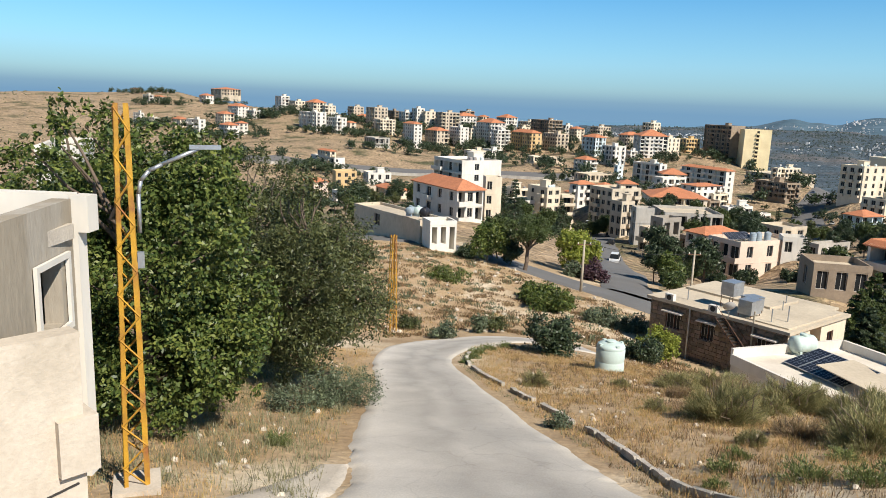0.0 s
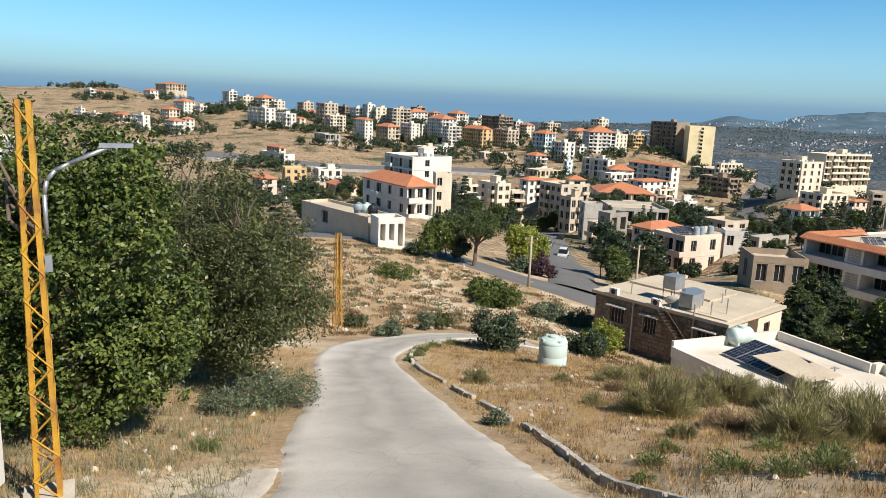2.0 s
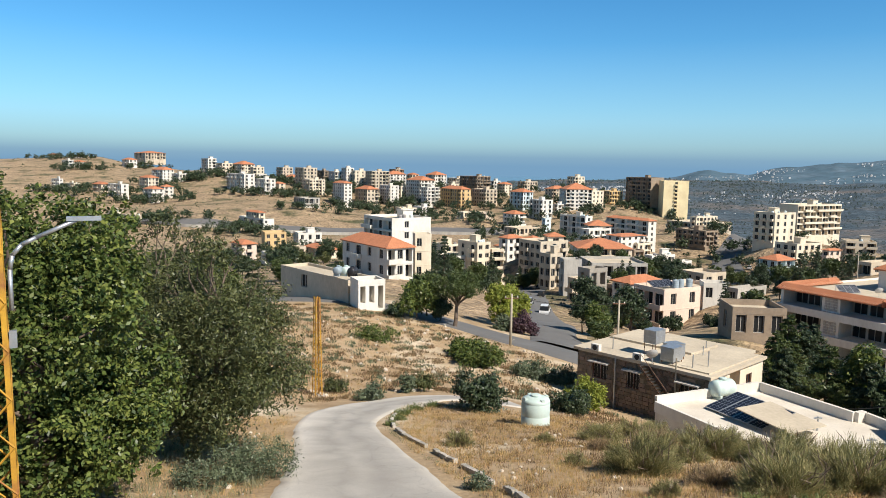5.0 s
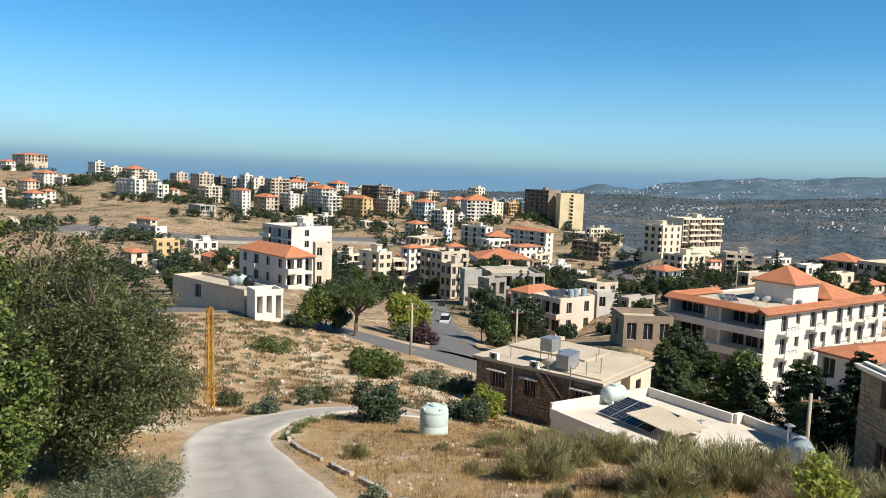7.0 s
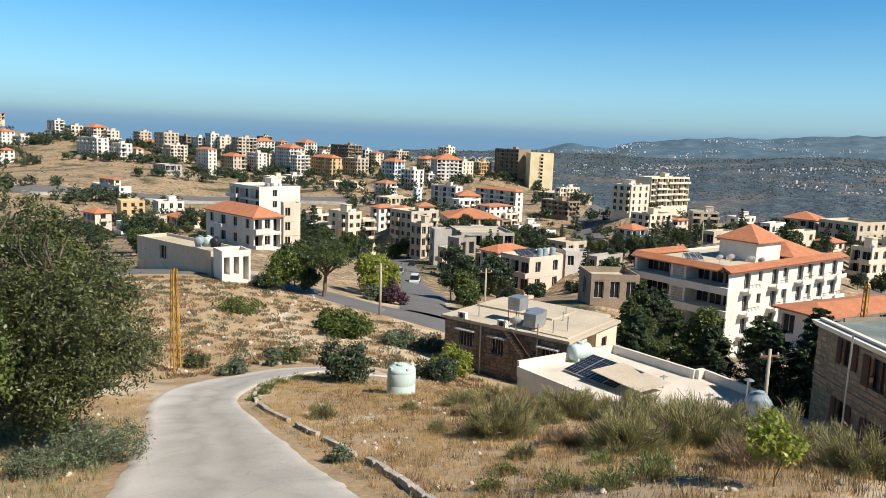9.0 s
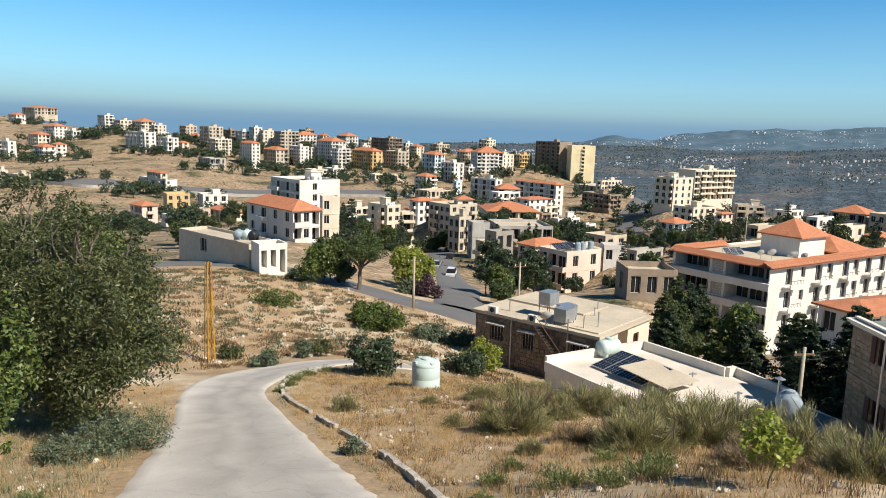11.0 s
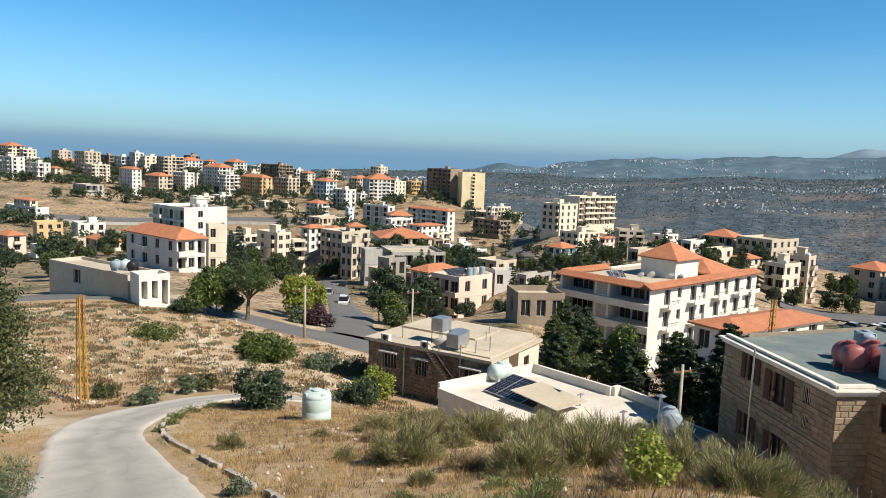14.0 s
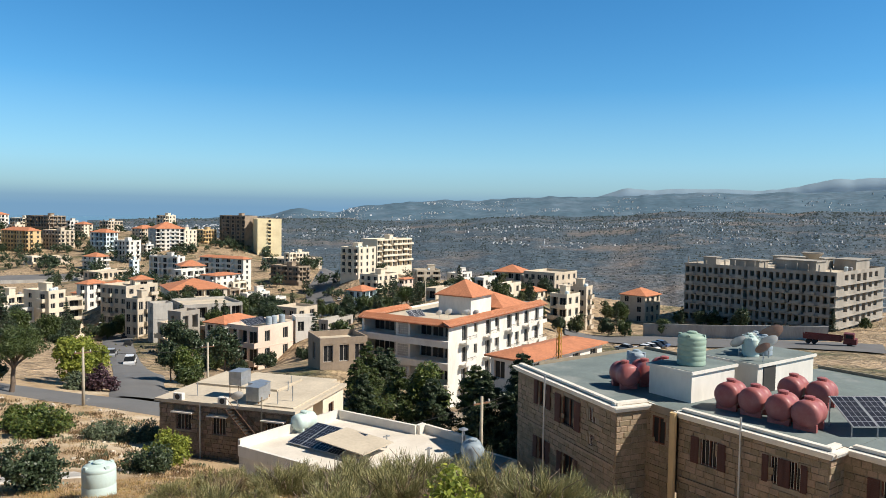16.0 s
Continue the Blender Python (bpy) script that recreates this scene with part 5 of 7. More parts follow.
h3 = [(6.9, 7.9, -1.1, 0.05)]
facade(core, W3, (0, 1), (-1, 0), 9.25, ZB, ZR, [(*q, 0.2) for q in h3])
stone_wall(joined, W3, (0, 1), (-1, 0), 9.25, -5.0, 0.62, h3, 0.27, 0.3, 0.6, rg)
core.box(29.6, 3.9, ZB, 44.0, 4.0, ZR)
core.box(43.9, 4.0, ZB, 44.0, 21.6, ZR)
core.box(30.4, 31.0, ZB, 40.0, 31.1, ZR)
core.box(39.9, 21.6, ZB, 40.0, 31.0, ZR)
part("wall", core, [MORTAR], SB)
tagged(part("stonework", joined, [STONEJ], SB, "coursed tan limestone blocks"), kind="stuff")
b = Mesher()
P = [N1, (N1[0] + l13[0] * 9.2, N1[1] + l13[1] * 9.2), (40, 31), (40, 21.6), (R0[0], R0[1])]
b.face([(x, y, ZR - 0.18) for x, y in P])
part("roof", b, [MEMBRANE], SB, "grey green roof membrane of the left wing")
b = Mesher()
b.face([(x, y, ZR - 0.17) for x, y in ((28.45, 13.25), (44, 13.25), (44, 21.55), (28.5, 21.55))])
b.face([(x, y, ZR - 0.17) for x, y in ((29.55, 4), (44, 4), (44, 13.24), (29.55, 13.24))])
part("roof", b, [MEMBRANE], SB)


def cornice(parent, o, d, n, w, z):
    """A stepped white cornice with a parapet along a wall head."""
    m = Matrix.Translation((o[0], o[1], z)) @ Matrix(((d[0], n[0], 0, 0), (d[1], n[1], 0, 0), (0, 0, 1, 0), (0, 0, 0, 1)))
    b = Mesher()
    b.box(-0.12, -0.30, 0.0, w + 0.12, 0.14, 0.10, 0, m)
    b.box(-0.2, -0.30, 0.102, w + 0.2, 0.24, 0.2, 0, m)
    b.box(-0.26, -0.30, 0.202, w + 0.26, 0.30, 0.27, 0, m)
    b.box(-0.05, -0.28, 0.272, w + 0.05, -0.02, 0.42, 0, m)
    part("cornice", b, [CORNICE], parent, "white painted cornice")


for k_, (o, d, n, w) in enumerate(((N1, l13, (-r13[0], -r13[1]), 9.2), (N1, r13, (-l13[0], -l13[1]), 1.7), (W2, (0, 1), (-1, 0), 6.5), ((28.6, 13.25), (1, 0), (0, -1), 0.7), (W3, (0, 1), (-1, 0), 8.9))):
    cornice(SB, o, d, n, w, 0.64 + 0.006 * (k_ % 2) + 0.003 * k_)
for o, d, n, w, z in ((N1, l13, (-r13[0], -r13[1]), 9.2, -1.95), (W2, (0, 1), (-1, 0), 6.5, -2.1), (W3, (0, 1), (-1, 0), 9.0, -2.1), (REC, (0.045, 0.999), (-1, 0), 1.7, -1.95)):
    m = Matrix.Translation((o[0], o[1], z)) @ Matrix(((d[0], n[0], 0, 0), (d[1], n[1], 0, 0), (0, 0, 1, 0), (0, 0, 0, 1)))
    b = Mesher()
    b.box(0.02, -0.02, 0, w, 0.10, 0.12, 0, m)
    part("string_course", b, [STONE], SB)
for u, wd, z0, hh, sh_ in ((1.9, 0.6, -0.35, 0.7, False), (1.9, 0.5, -1.5, 0.55, False), (3.97, 1.25, -1.15, 1.5, True), (6.45, 0.9, -0.75, 1.3, True), (6.45, 0.9, -3.7, 1.2, True), (3.9, 1.0, -3.7, 1.1, True)):
    shutter_window(SB, pose(N1[0] + l13[0] * u + r13[0] * 0.1, N1[1] + l13[1] * u + r13[1] * 0.1, z0, 0, 0, -90 - 13), wd, hh, sh_, not sh_)
shutter_window(SB, pose(REC[0] + 0.06, REC[1] + 0.97, -0.8, 0, 0, -90), 0.75, 1.25, False, False)
for x, y, wd, z0, hh in ((28.55, 18.35, 0.9, -1.15, 1.17), (28.55, 14.6, 0.6, -0.95, 1.1), (28.55, 15.3, 0.6, -0.95, 1.1), (29.65, 11.4, 1.0, -1.1, 1.15), (28.55, 18.35, 0.9, -4.4, 1.2), (28.55, 14.9, 0.9, -4.4, 1.2)):
    shutter_window(SB, pose(x, y, z0, 0, 0, -90), wd, hh)
b = Mesher()
b.tube((28.1, 19.95, -7.5), (28.1, 19.95, 0.9), 0.16, sides=10)
part("downpipe", b, [WALLS["ochre"]], SB, "broad ochre rainwater pipe")
for x, y in ((26.75, 26.6), (28.35, 16.75)):
    b = Mesher()
    b.tube((x - 0.15, y, -7.5), (x - 0.15, y, 1.45), 0.045, sides=8)
    part("vent_pipe", b, [STEEL], SB)
for m, q in single:
    part("stone", q, [STONE], SB, m=m)
# white roof rooms
for x0, y0, x1, y1, z1, door in ((30.5, 20.75, 34.0, 23.2, 2.15, False), (34.8, 20.0, 40.2, 23.5, 2.15, True)):
    b = Mesher()
    b.box(x0, y0, ZR - 0.165, x1, y1, z1)
    b.box(x0 - 0.12, y0 - 0.12, z1, x1 + 0.12, y1 + 0.12, z1 + 0.14)
    part("roof_room", b, [WHITEW], SB, "white rendered roof room")
    b = Mesher()
    b.box(x0 - 0.05, y0 - 0.05, z1 + 0.141, x1 + 0.05, y1 + 0.05, z1 + 0.16)
    part("roof_cover", b, [MEMBRANE], SB)
    if door:
        b = Mesher()
        b.box(x0 + 0.5, y0 - 0.04, ZR - 0.16, x0 + 1.6, y0 - 0.003, ZR + 1.35)
        part("door", b, [IRON], SB, "dark metal roof door")
upright_tank(31.9, 21.8, 2.31, 0.68, 1.55, GREENT, "green plastic water tank on a white roof room", 5)
upright_tank(32.4, 25.6, ZR - 0.17, 0.5, 1.5, GREYT, "small grey blue plastic water tank on the roof", 5)
for x, y, ln in ((30.3, 24.6, 1.5), (31.6, 24.4, 1.4), (33.0, 24.2, 1.4), (31.3, 19.2, 1.4), (31.3, 18.0, 1.4), (31.2, 16.65, 1.4), (31.2, 15.5, 1.4), (34.9, 18.2, 1.4), (35.2, 17.0, 1.4)):
    lying_tank(x, y, ZR - 0.16, 0.58, ln, 70 if y > 20 else 8, REDT, "faded red horizontal plastic water tank on the roof")
solar_array(31.5, 13.85, ZR - 0.16, -33, 24, 6, 1, 1.05, 2.0, 0.4)
for x, y, r, mt, z in ((38.6, 21.5, 0.75, DISHR, 2.31), (36.8, 20.6, 0.55, DISHW, 2.31), (36.0, 21.8, 0.45, DISHW, 2.31), (37.2, 22.0, 0.5, DISHW, 2.31), (35.6, 20.2, 0.4, DISHR, 2.31)):
    dish(x, y, z, r, 160, 40, mt, 0.4)
for x, y in ((36.5, 21.4), (37.0, 21.8), (37.4, 21.2), (38.0, 22.1)):
    upright_tank(x, y, 2.31, 0.4, 1.0, POLYT if x < 37.2 else GREYT, "small pale plastic water tank among satellite dishes", 3)

# the older flat-roofed stone house
a38 = radians(38)
OH = thing("old_stone_house", pose(21.6, 45.6, -4.05, 0, 0, 38), "old brown stone house with flat cement roof and outside stair", "building")
core, joined = Mesher(), Mesher()
hl = [(7.95, 9.35, -2.15, -1.0, 0.35), (5.2, 6.4, -2.25, -1.05, 0.35), (0.75, 2.2, -2.4, -1.0, 0.35)]
hrr = [(2.9, 4.5, -2.4, -0.35, 1.2), (5.5, 6.4, -2.0, -0.9, 0.2)]
facade(core, (0, 0), (0, 1), (-1, 0), 10.7, -7.0, 0, hl, 0)
facade(core, (0, 0), (1, 0), (0, -1), 8.2, -7.0, 0, hrr, 1)
facade(core, (8.2, 0), (0, 1), (1, 0), 10.7, -7.0, 0, [], 1)
facade(core, (0, 10.7), (1, 0), (0, 1), 8.2, -7.0, 0, [], 1)
part("wall", core, [MORTAR, WALLS["cream"]], OH)
stone_wall(joined, (0, 0), (0, 1), (-1, 0), 10.7, -5.5, -0.25, [h[:4] for h in hl], 0.3, 0.3, 0.65, random.Random(4), 0.045)
tagged(part("stonework", joined, [DSTONE], OH, "rough brown stone courses"), kind="stuff")
for q in ((-0.25, -0.2, -0.22, 8.4, 10.95, 0.0), (0.3, 0.2, 0.004, 8.0, 3.2, 0.10), (4.2, 3.6, 0.004, 8.3, 10.6, 0.16), (8.4, 1.2, -0.2, 9.6, 8.6, -0.02)):
    b = Mesher()
    b.box(*q)
    part("roof_slab", b, [SLAB], OH, "patched cement roof slab")
for h in hl:
    shutter_window(OH, pose(0.12, (h[0] + h[1]) / 2, h[2], 0, 0, -90), h[1] - h[0], h[3] - h[2], False, True)
    b = Mesher()
    b.box(-0.42, h[0] - 0.15, h[3] + 0.12, 0.0, h[1] + 0.15, h[3] + 0.22)
    part("awning_slab", b, [CORNICE], OH)
shutter_window(OH, pose(5.95, 0.1, -2.0), 0.85, 1.05, False, False)
b = Mesher()
b.box(3.0, 1.12, -2.4, 4.0, 1.17, -0.5)
part("door", b, [BROWNW], OH)
st = thing("outside_stair", pose(21.6, 45.6, -4.05, 0, 0, 38), "narrow iron stair leading up to the flat roof", "stair")
for k in range(15):
    b = Mesher()
    b.box(-0.75, 2.1 + k * 0.19, -2.9 + k * 0.19, -0.12, 2.32 + k * 0.19, -2.86 + k * 0.19)
    part("tread", b, [IRON], st)
for xx in (-0.78, -0.1):
    b = Mesher()
    b.tube((xx, 2.1, -2.95), (xx, 4.95, -0.05), 0.035, sides=6)
    b.tube((xx, 2.1, -2.05), (xx, 4.95, 0.85), 0.02, sides=6)
    part("stringer", b, [RUST], st)
for y0, z0, mt in ((7.2, -0.1, STEEL), (2.35, 0.8, WOODP)):
    b = Mesher()
    b.tube((-0.2, y0, -5), (-0.2, y0, z0), 0.06, sides=8)
    part("downpipe", b, [mt], OH)
for y0, x0, z0, y1 in ((8.6, -0.35, -0.32, 9.2), (5.0, -0.35, -0.32, 5.6), (8.7, -0.38, -4.5, 9.4)):
    ac = thing("air_conditioner", pose(21.6, 45.6, -4.05, 0, 0, 38) @ pose(x0, y0, z0 + (0.34 if z0 > -1 else 0)), "boxy white air conditioner unit on the wall edge", "air conditioner", "air conditioners")
    b = Mesher()
    b.box(0, 0, 0, 0.35, 0.7, 0.5)
    part("casing", b, [WHITEW], ac)
    b = Mesher()
    b.tube((-0.005, 0.35, 0.25), (-0.02, 0.35, 0.25), 0.2, sides=16)
    part("fan_grille", b, [IRON], ac)


def steel_tank(x, y, z, w, d, h, leg, yaw):
    ob = thing("roof_tank", pose(x, y, z, 0, 0, yaw), "square galvanised steel water tank on legs on a roof", "water tank", "steel tanks")
    b = Mesher()
    b.box(-w / 2, -d / 2, leg, w / 2, d / 2, leg + h)
    b.box(-w / 2 - 0.03, -d / 2 - 0.03, leg + h, w / 2 + 0.03, d / 2 + 0.03, leg + h + 0.04)
    b.box(-w / 2 - 0.02, -d / 2 - 0.02, leg + h * 0.5, w / 2 + 0.02, d / 2 + 0.02, leg + h * 0.53)
    part("body", b, [STEEL], ob)
    for sx in (-1, 1):
        for sy in (-1, 1):
            b = Mesher()
            b.tube((sx * w * 0.45, sy * d * 0.45, 0), (sx * w * 0.45, sy * d * 0.45, leg), 0.03, sides=6)
            part("leg", b, [RUST], ob)


steel_tank(19.9, 51.2, -4.04, 1.3, 1.0, 0.95, 0.95, 38)
steel_tank(20.3, 48.9, -4.04, 1.3, 1.0, 0.95, 0.25, 38)
steel_tank(20.9, 50.0, -4.04, 1.2, 1.0, 0.9, 0.25, 20)
dish(18.7, 48.4, -4.04, 0.42, 175, 35, DISHW, 0.5)
for k, (x, y, hgt) in enumerate(((21.2, 47.4, 1.0), (22.4, 47.6, 1.2), (17.4, 53.0, 0.9), (23.4, 50.6, 0.8), (24.5, 52.5, 0.7))):
    b = Mesher()
    b.tube((0, 0, 0), (0, 0, hgt), 0.04, sides=6)
    tagged(part("vent_pipe", b, [STEEL], None, m=pose(x, y, -4.05)), "thin upright vent pipe on the cement roof", "pipe", "roof pipes")

# the white flat roof below the slope
PALEROOF = material("pale_roof_paint", (0.66, 0.60, 0.51), second=(0.52, 0.46, 0.38), scale=0.5, grain=8, spread=0.08, third=(0.72, 0.67, 0.59), third_scale=0.3)
LH = thing("white_roof_house", pose(0, 0, 0), "low house with white flat roof and parapets below the slope", "building")
zl = -3.8
plan = [(15.4, 39.2), (18.9, 29.6), (22.6, 27.4), (24.0, 27.9), (27.3, 29.3), (25.9, 36.3), (25.2, 36.05), (22.9, 41.75)]
b = Mesher()
for i in range(len(plan)):
    p, q = plan[i], plan[(i + 1) % len(plan)]
    b.face(((*p, -11), (*q, -11), (*q, zl), (*p, zl)))
b.face([(*p, zl) for p in plan], 1)
part("wall", b, [CORNICE, PALEROOF], LH)


def parapet(p, q, z0, z1, t=0.2):
    p, q = Vector((*p, 0)), Vector((*q, 0))
    d = (q - p).normalized()
    m = Matrix.Translation((p.x, p.y, 0)) @ Matrix.Rotation(math.atan2(d.y, d.x), 4, "Z")
    b = Mesher()
    b.box(0, -t / 2, z0 - 0.3, (q - p).length, t / 2, z1, 0, m)
    part("parapet", b, [WHITEW], LH, "white rendered parapet")


parapet((15.4, 39.2), (22.85, 41.7), zl, zl + 0.55)
parapet((22.95, 41.6), (25.2, 36.1), zl, zl + 0.55)
parapet((25.3, 36.05), (25.9, 36.25), zl, zl + 0.55, 0.3)
parapet((25.95, 36.1), (26.75, 32.3), zl, zl + 0.5)
parapet((15.35, 39.0), (17.2, 34.2), zl, zl + 0.3)
b = Mesher()
b.box(-0.1, 0, 0, 2.6, 3.4, 0.05, 0, pose(20.0, 33.2, zl + 0.5, 0, 0, 22) @ pose(0, 0, 0, 4, 0, 0))
part("canopy", b, [SLAB], LH, "grey sheet canopy")
# Flat dark sheet standing in for the shade on the lower roof.
b = Mesher()
b.face([(x, y, zl + 0.012) for x, y in ((23.3, 31.4), (26.3, 32.2), (27.1, 29.4), (24.1, 28.2))])
part("roof_patch", b, [MEMBRANE], LH, "dark blue grey sheet painted in for shade on lower roof")
solar_array(18.0, 38.5, zl, -70, 13, 4, 1, 0.95, 2.5, 0.12)
lying_tank(19.9, 40.4, zl, 0.5, 1.6, 20, POLYT, "pale plastic water tank by the parapet")
lying_tank(24.7, 29.9, zl, 0.62, 1.4, 60, GREYT, "grey green plastic water tank on the roof")
for x, y, hgt, r, cap in ((22.4, 34.9, 0.75, 0.05, False), (22.8, 31.3, 0.95, 0.07, False), (25.5, 31.8, 1.3, 0.09, True)):
    ob = thing("chimney_pipe", pose(x, y, zl), "metal chimney pipe rising from the flat roof", "pipe", "roof pipes")
    b = Mesher()
    b.tube((0, 0, 0), (0, 0, hgt), r, sides=8)
    part("pipe", b, [STEEL], ob)
    b = Mesher()
    if cap:
        b.lathe([(0.28, hgt + 0.05), (0.05, hgt + 0.16)], 12)
    else:
        b.box(-0.22, -0.03, hgt - 0.12, 0.22, 0.03, hgt - 0.05)
    part("cap", b, [STEEL], ob)

# the apartment building with tiled roof edges
AB = thing("apartment_building", pose(59.8, 79.8, -5.9, 0, 0, 22), "white four-storey apartment building with orange tiled roof edges", "building", "buildings of the town")
RAIL = IRON
core = Mesher()
wl_, wr_, sh_ = 15.0, 31.0, 3.05
left_holes, right_holes = [], []
for s in range(4):
    z0 = -sh_ * (s + 1)
    left_holes += [(0.15, 6.4, z0 + 0.8, z0 + 2.85, 2.6), (8.9, 14.6, z0 + 0.8, z0 + 2.85, 2.6)]
    for u, w in ((3.6, 1.5), (7.0, 1.0), (10.5, 1.6), (13.4, 1.4), (17.4, 1.6), (20.2, 1.4), (23.6, 1.6), (27.6, 1.6)):
        right_holes.append((u, u + w, z0 + (0.2 if w > 1.3 else 1.0), z0 + 2.4, 0.35))
facade(core, (0, 0), (0, 1), (-1, 0), wl_, -18, 0, left_holes)
facade(core, (0, 0), (1, 0), (0, -1), wr_, -18, 0, right_holes)
facade(core, (wr_, 0), (0, 1), (1, 0), wl_, -18, 0, [])
facade(core, (0, wl_), (1, 0), (0, 1), wr_, -18, 0, [])
core.face(((0, 0, -0.3), (wr_, 0, -0.3), (wr_, wl_, -0.3), (0, wl_, -0.3)), 1)
part("wall", core, [WALLS["white"], SLAB], AB)
for s in range(4):
    z0 = -sh_ * (s + 1)
    b = Mesher()
    b.box(-0.5, -0.25, z0 - 0.15, 0.0, wl_ + 0.3, z0 + 0.8)
    part("balcony_band", b, [WALLS["white"]], AB, "long solid white balcony front")
    for u0, u1 in ((0.2, 6.3), (9.0, 14.5)):
        for k in range(3):
            uu = u0 + (u1 - u0) * (k + 0.5) / 3
            part("window", window_mesh(1.75, 1.95), [], AB, m=pose(2.52, uu, z0 + 0.82, 0, 0, -90))
    b = Mesher()
    for i in range(5):
        for j in range(5):
            b.box(-0.06, 6.75 + i * 0.36, z0 + 1.0 + j * 0.34, 0.0, 7.05 + i * 0.36, z0 + 1.28 + j * 0.34)
    part("lattice_panel", b, [WALLS["grey"]], AB, "pierced concrete lattice panel")
    for u, w in ((3.6, 1.5), (10.5, 1.6), (17.4, 1.6), (23.6, 1.6), (27.6, 1.6)):
        part("window", window_mesh(w, 2.2), [], AB, m=pose(u + w / 2, 0.3, z0 + 0.2))
        b = Mesher()
        b.box(u - 0.7, -1.2, z0 - 0.05, u + w + 0.7, -0.004, z0 + 0.13)
        b.box(u - 0.7, -1.2, z0 + 0.131, u + w + 0.7, -1.08, z0 + 0.55)
        bal = part("balcony", b, [WALLS["white"]], AB)
        b = Mesher()
        b.tube((u - 0.65, -1.15, z0 + 1.05), (u + w + 0.65, -1.15, z0 + 1.05), 0.03, sides=5)
        for k in range(9):
            xx = u - 0.6 + (w + 1.2) * k / 8
            b.tube((xx, -1.15, z0 + 0.55), (xx, -1.15, z0 + 1.05), 0.015, sides=4)
        part("railing", b, [RAIL], bal)
    for u, w in ((7.0, 1.0), (13.4, 1.4), (20.2, 1.4)):
        part("window", window_mesh(w, 1.4), [], AB, m=pose(u + w / 2, 0.3, z0 + 1.0))
for x0, y0, x1, y1 in ((-0.7, -0.7, 31.4, 0.7), (-0.7, 0.7, 0.7, 15.4), (0.7, 14.2, 12.0, 15.4)):
    b = Mesher()
    long_x = x1 - x0 > y1 - y0
    n = int((x1 - x0 if long_x else y1 - y0) / 0.3)
    for k in range(n):
        f0, f1 = k / n, (k + 0.82) / n
        if long_x:
            xa, xb = x0 + (x1 - x0) * f0, x0 + (x1 - x0) * f1
            b.face(((xa, y0, -0.15), (xb, y0, -0.15), (xb, y1, 0.5), (xa, y1, 0.5)))
            xb, xc = xb, x0 + (x1 - x0) * (k + 1) / n
            b.face(((xb, y0, -0.22), (xc, y0, -0.22), (xc, y1, 0.44), (xb, y1, 0.44)))
        else:
            ya, yb = y0 + (y1 - y0) * f0, y0 + (y1 - y0) * f1
            b.face(((x0, yb, -0.15), (x0, ya, -0.15), (x1, ya, 0.5), (x1, yb, 0.5)))
            yc = y0 + (y1 - y0) * (k + 1) / n
            b.face(((x0, yc, -0.22), (x0, yb, -0.22), (x1, yb, 0.44), (x1, yc, 0.44)))
    if long_x:
        b.face(((x0, y0, -0.3), (x0, y1, -0.3), (x1, y1, -0.3), (x1, y0, -0.3)))
        b.face(((x0, y1, -0.3), (x0, y1, 0.44), (x1, y1, 0.44), (x1, y1, -0.3)))
    else:
        b.face(((x0, y0, -0.3), (x0, y1, -0.3), (x1, y1, -0.3), (x1, y0, -0.3)))
        b.face(((x1, y0, -0.3), (x1, y0, 0.44), (x1, y1, 0.44), (x1, y1, -0.3)))
    part("roof_edge", b, [TILES], AB, "sloping orange tile roof edge")
b = Mesher()
b.box(11.5, 3.2, -0.29, 18.0, 9.0, 2.6)
part("stair_house", b, [WALLS["white"]], AB)
b = Mesher()
m0 = pose(11.5, 3.2, 2.6)
hr_ = Mesher()
hip_roof(hr_, 5.8, 6.5, 0, 2.2, 0.5)
tr = part("roof", hr_, [TILES], AB, "pyramid orange tile roof", m=m0)
hr_ = Mesher()
hip_roof(hr_, 7.5, 8.0, 0, 1.9, 0.4)
part("roof", hr_, [TILES], AB, "orange hip roof over the end bay", m=pose(18.6, 1.5, 0.3))
for x, y, r in ((63.0, 86.5, 0.5), (64.5, 86.2, 0.6), (66.3, 84.6, 0.55), (67.2, 85.2, 0.5), (68.0, 84.2, 0.5)):
    dish(x, y, -6.15, r, 170, 35, DISHW, 0.5)
solar_array(58.6, 87.5, -6.15, 10, 40, 3, 1, 1.0, 1.4, 0.3)
solar_array(53.6, 137.6, -14.05, 25, 25, 6, 1, 1.0, 2.4, 0.5)
for x, y in ((58.9, 140.0), (60.3, 140.7), (62.4, 141.5)):
    upright_tank(x, y, -14.05, 0.65, 1.7, GREYT, "grey plastic water tank on a flat roof", 3)
for x, y, ln in ((-5.0, 85.7, 1.2), (-4.1, 85.8, 1.2)):
    lying_tank(x, y, -3.5, 0.5, ln, 58, GREYT if x < -4.5 else POLYT, "horizontal water tank on a low roof")
lying_tank(-3.3, 85.3, -3.5, 0.5, 1.2, 58, BLACKT, "black horizontal water tank on a low roof")

# the unfinished concrete house beside the lane
STAINED = material("stained_concrete", (0.34, 0.29, 0.22), second=(0.22, 0.19, 0.145), scale=0.9, grain=16, spread=0.12, stretch=(1, 1, 0.25), third=(0.40, 0.36, 0.30), third_scale=0.5, bump=0.4)
PALEC = material("pale_block_render", (0.56, 0.49, 0.40), second=(0.42, 0.36, 0.28), scale=1.4, grain=14, spread=0.08, bump=0.5)
CH = thing("concrete_house", pose(0, 0, 0), "unfinished stained concrete house with empty window openings", "building")


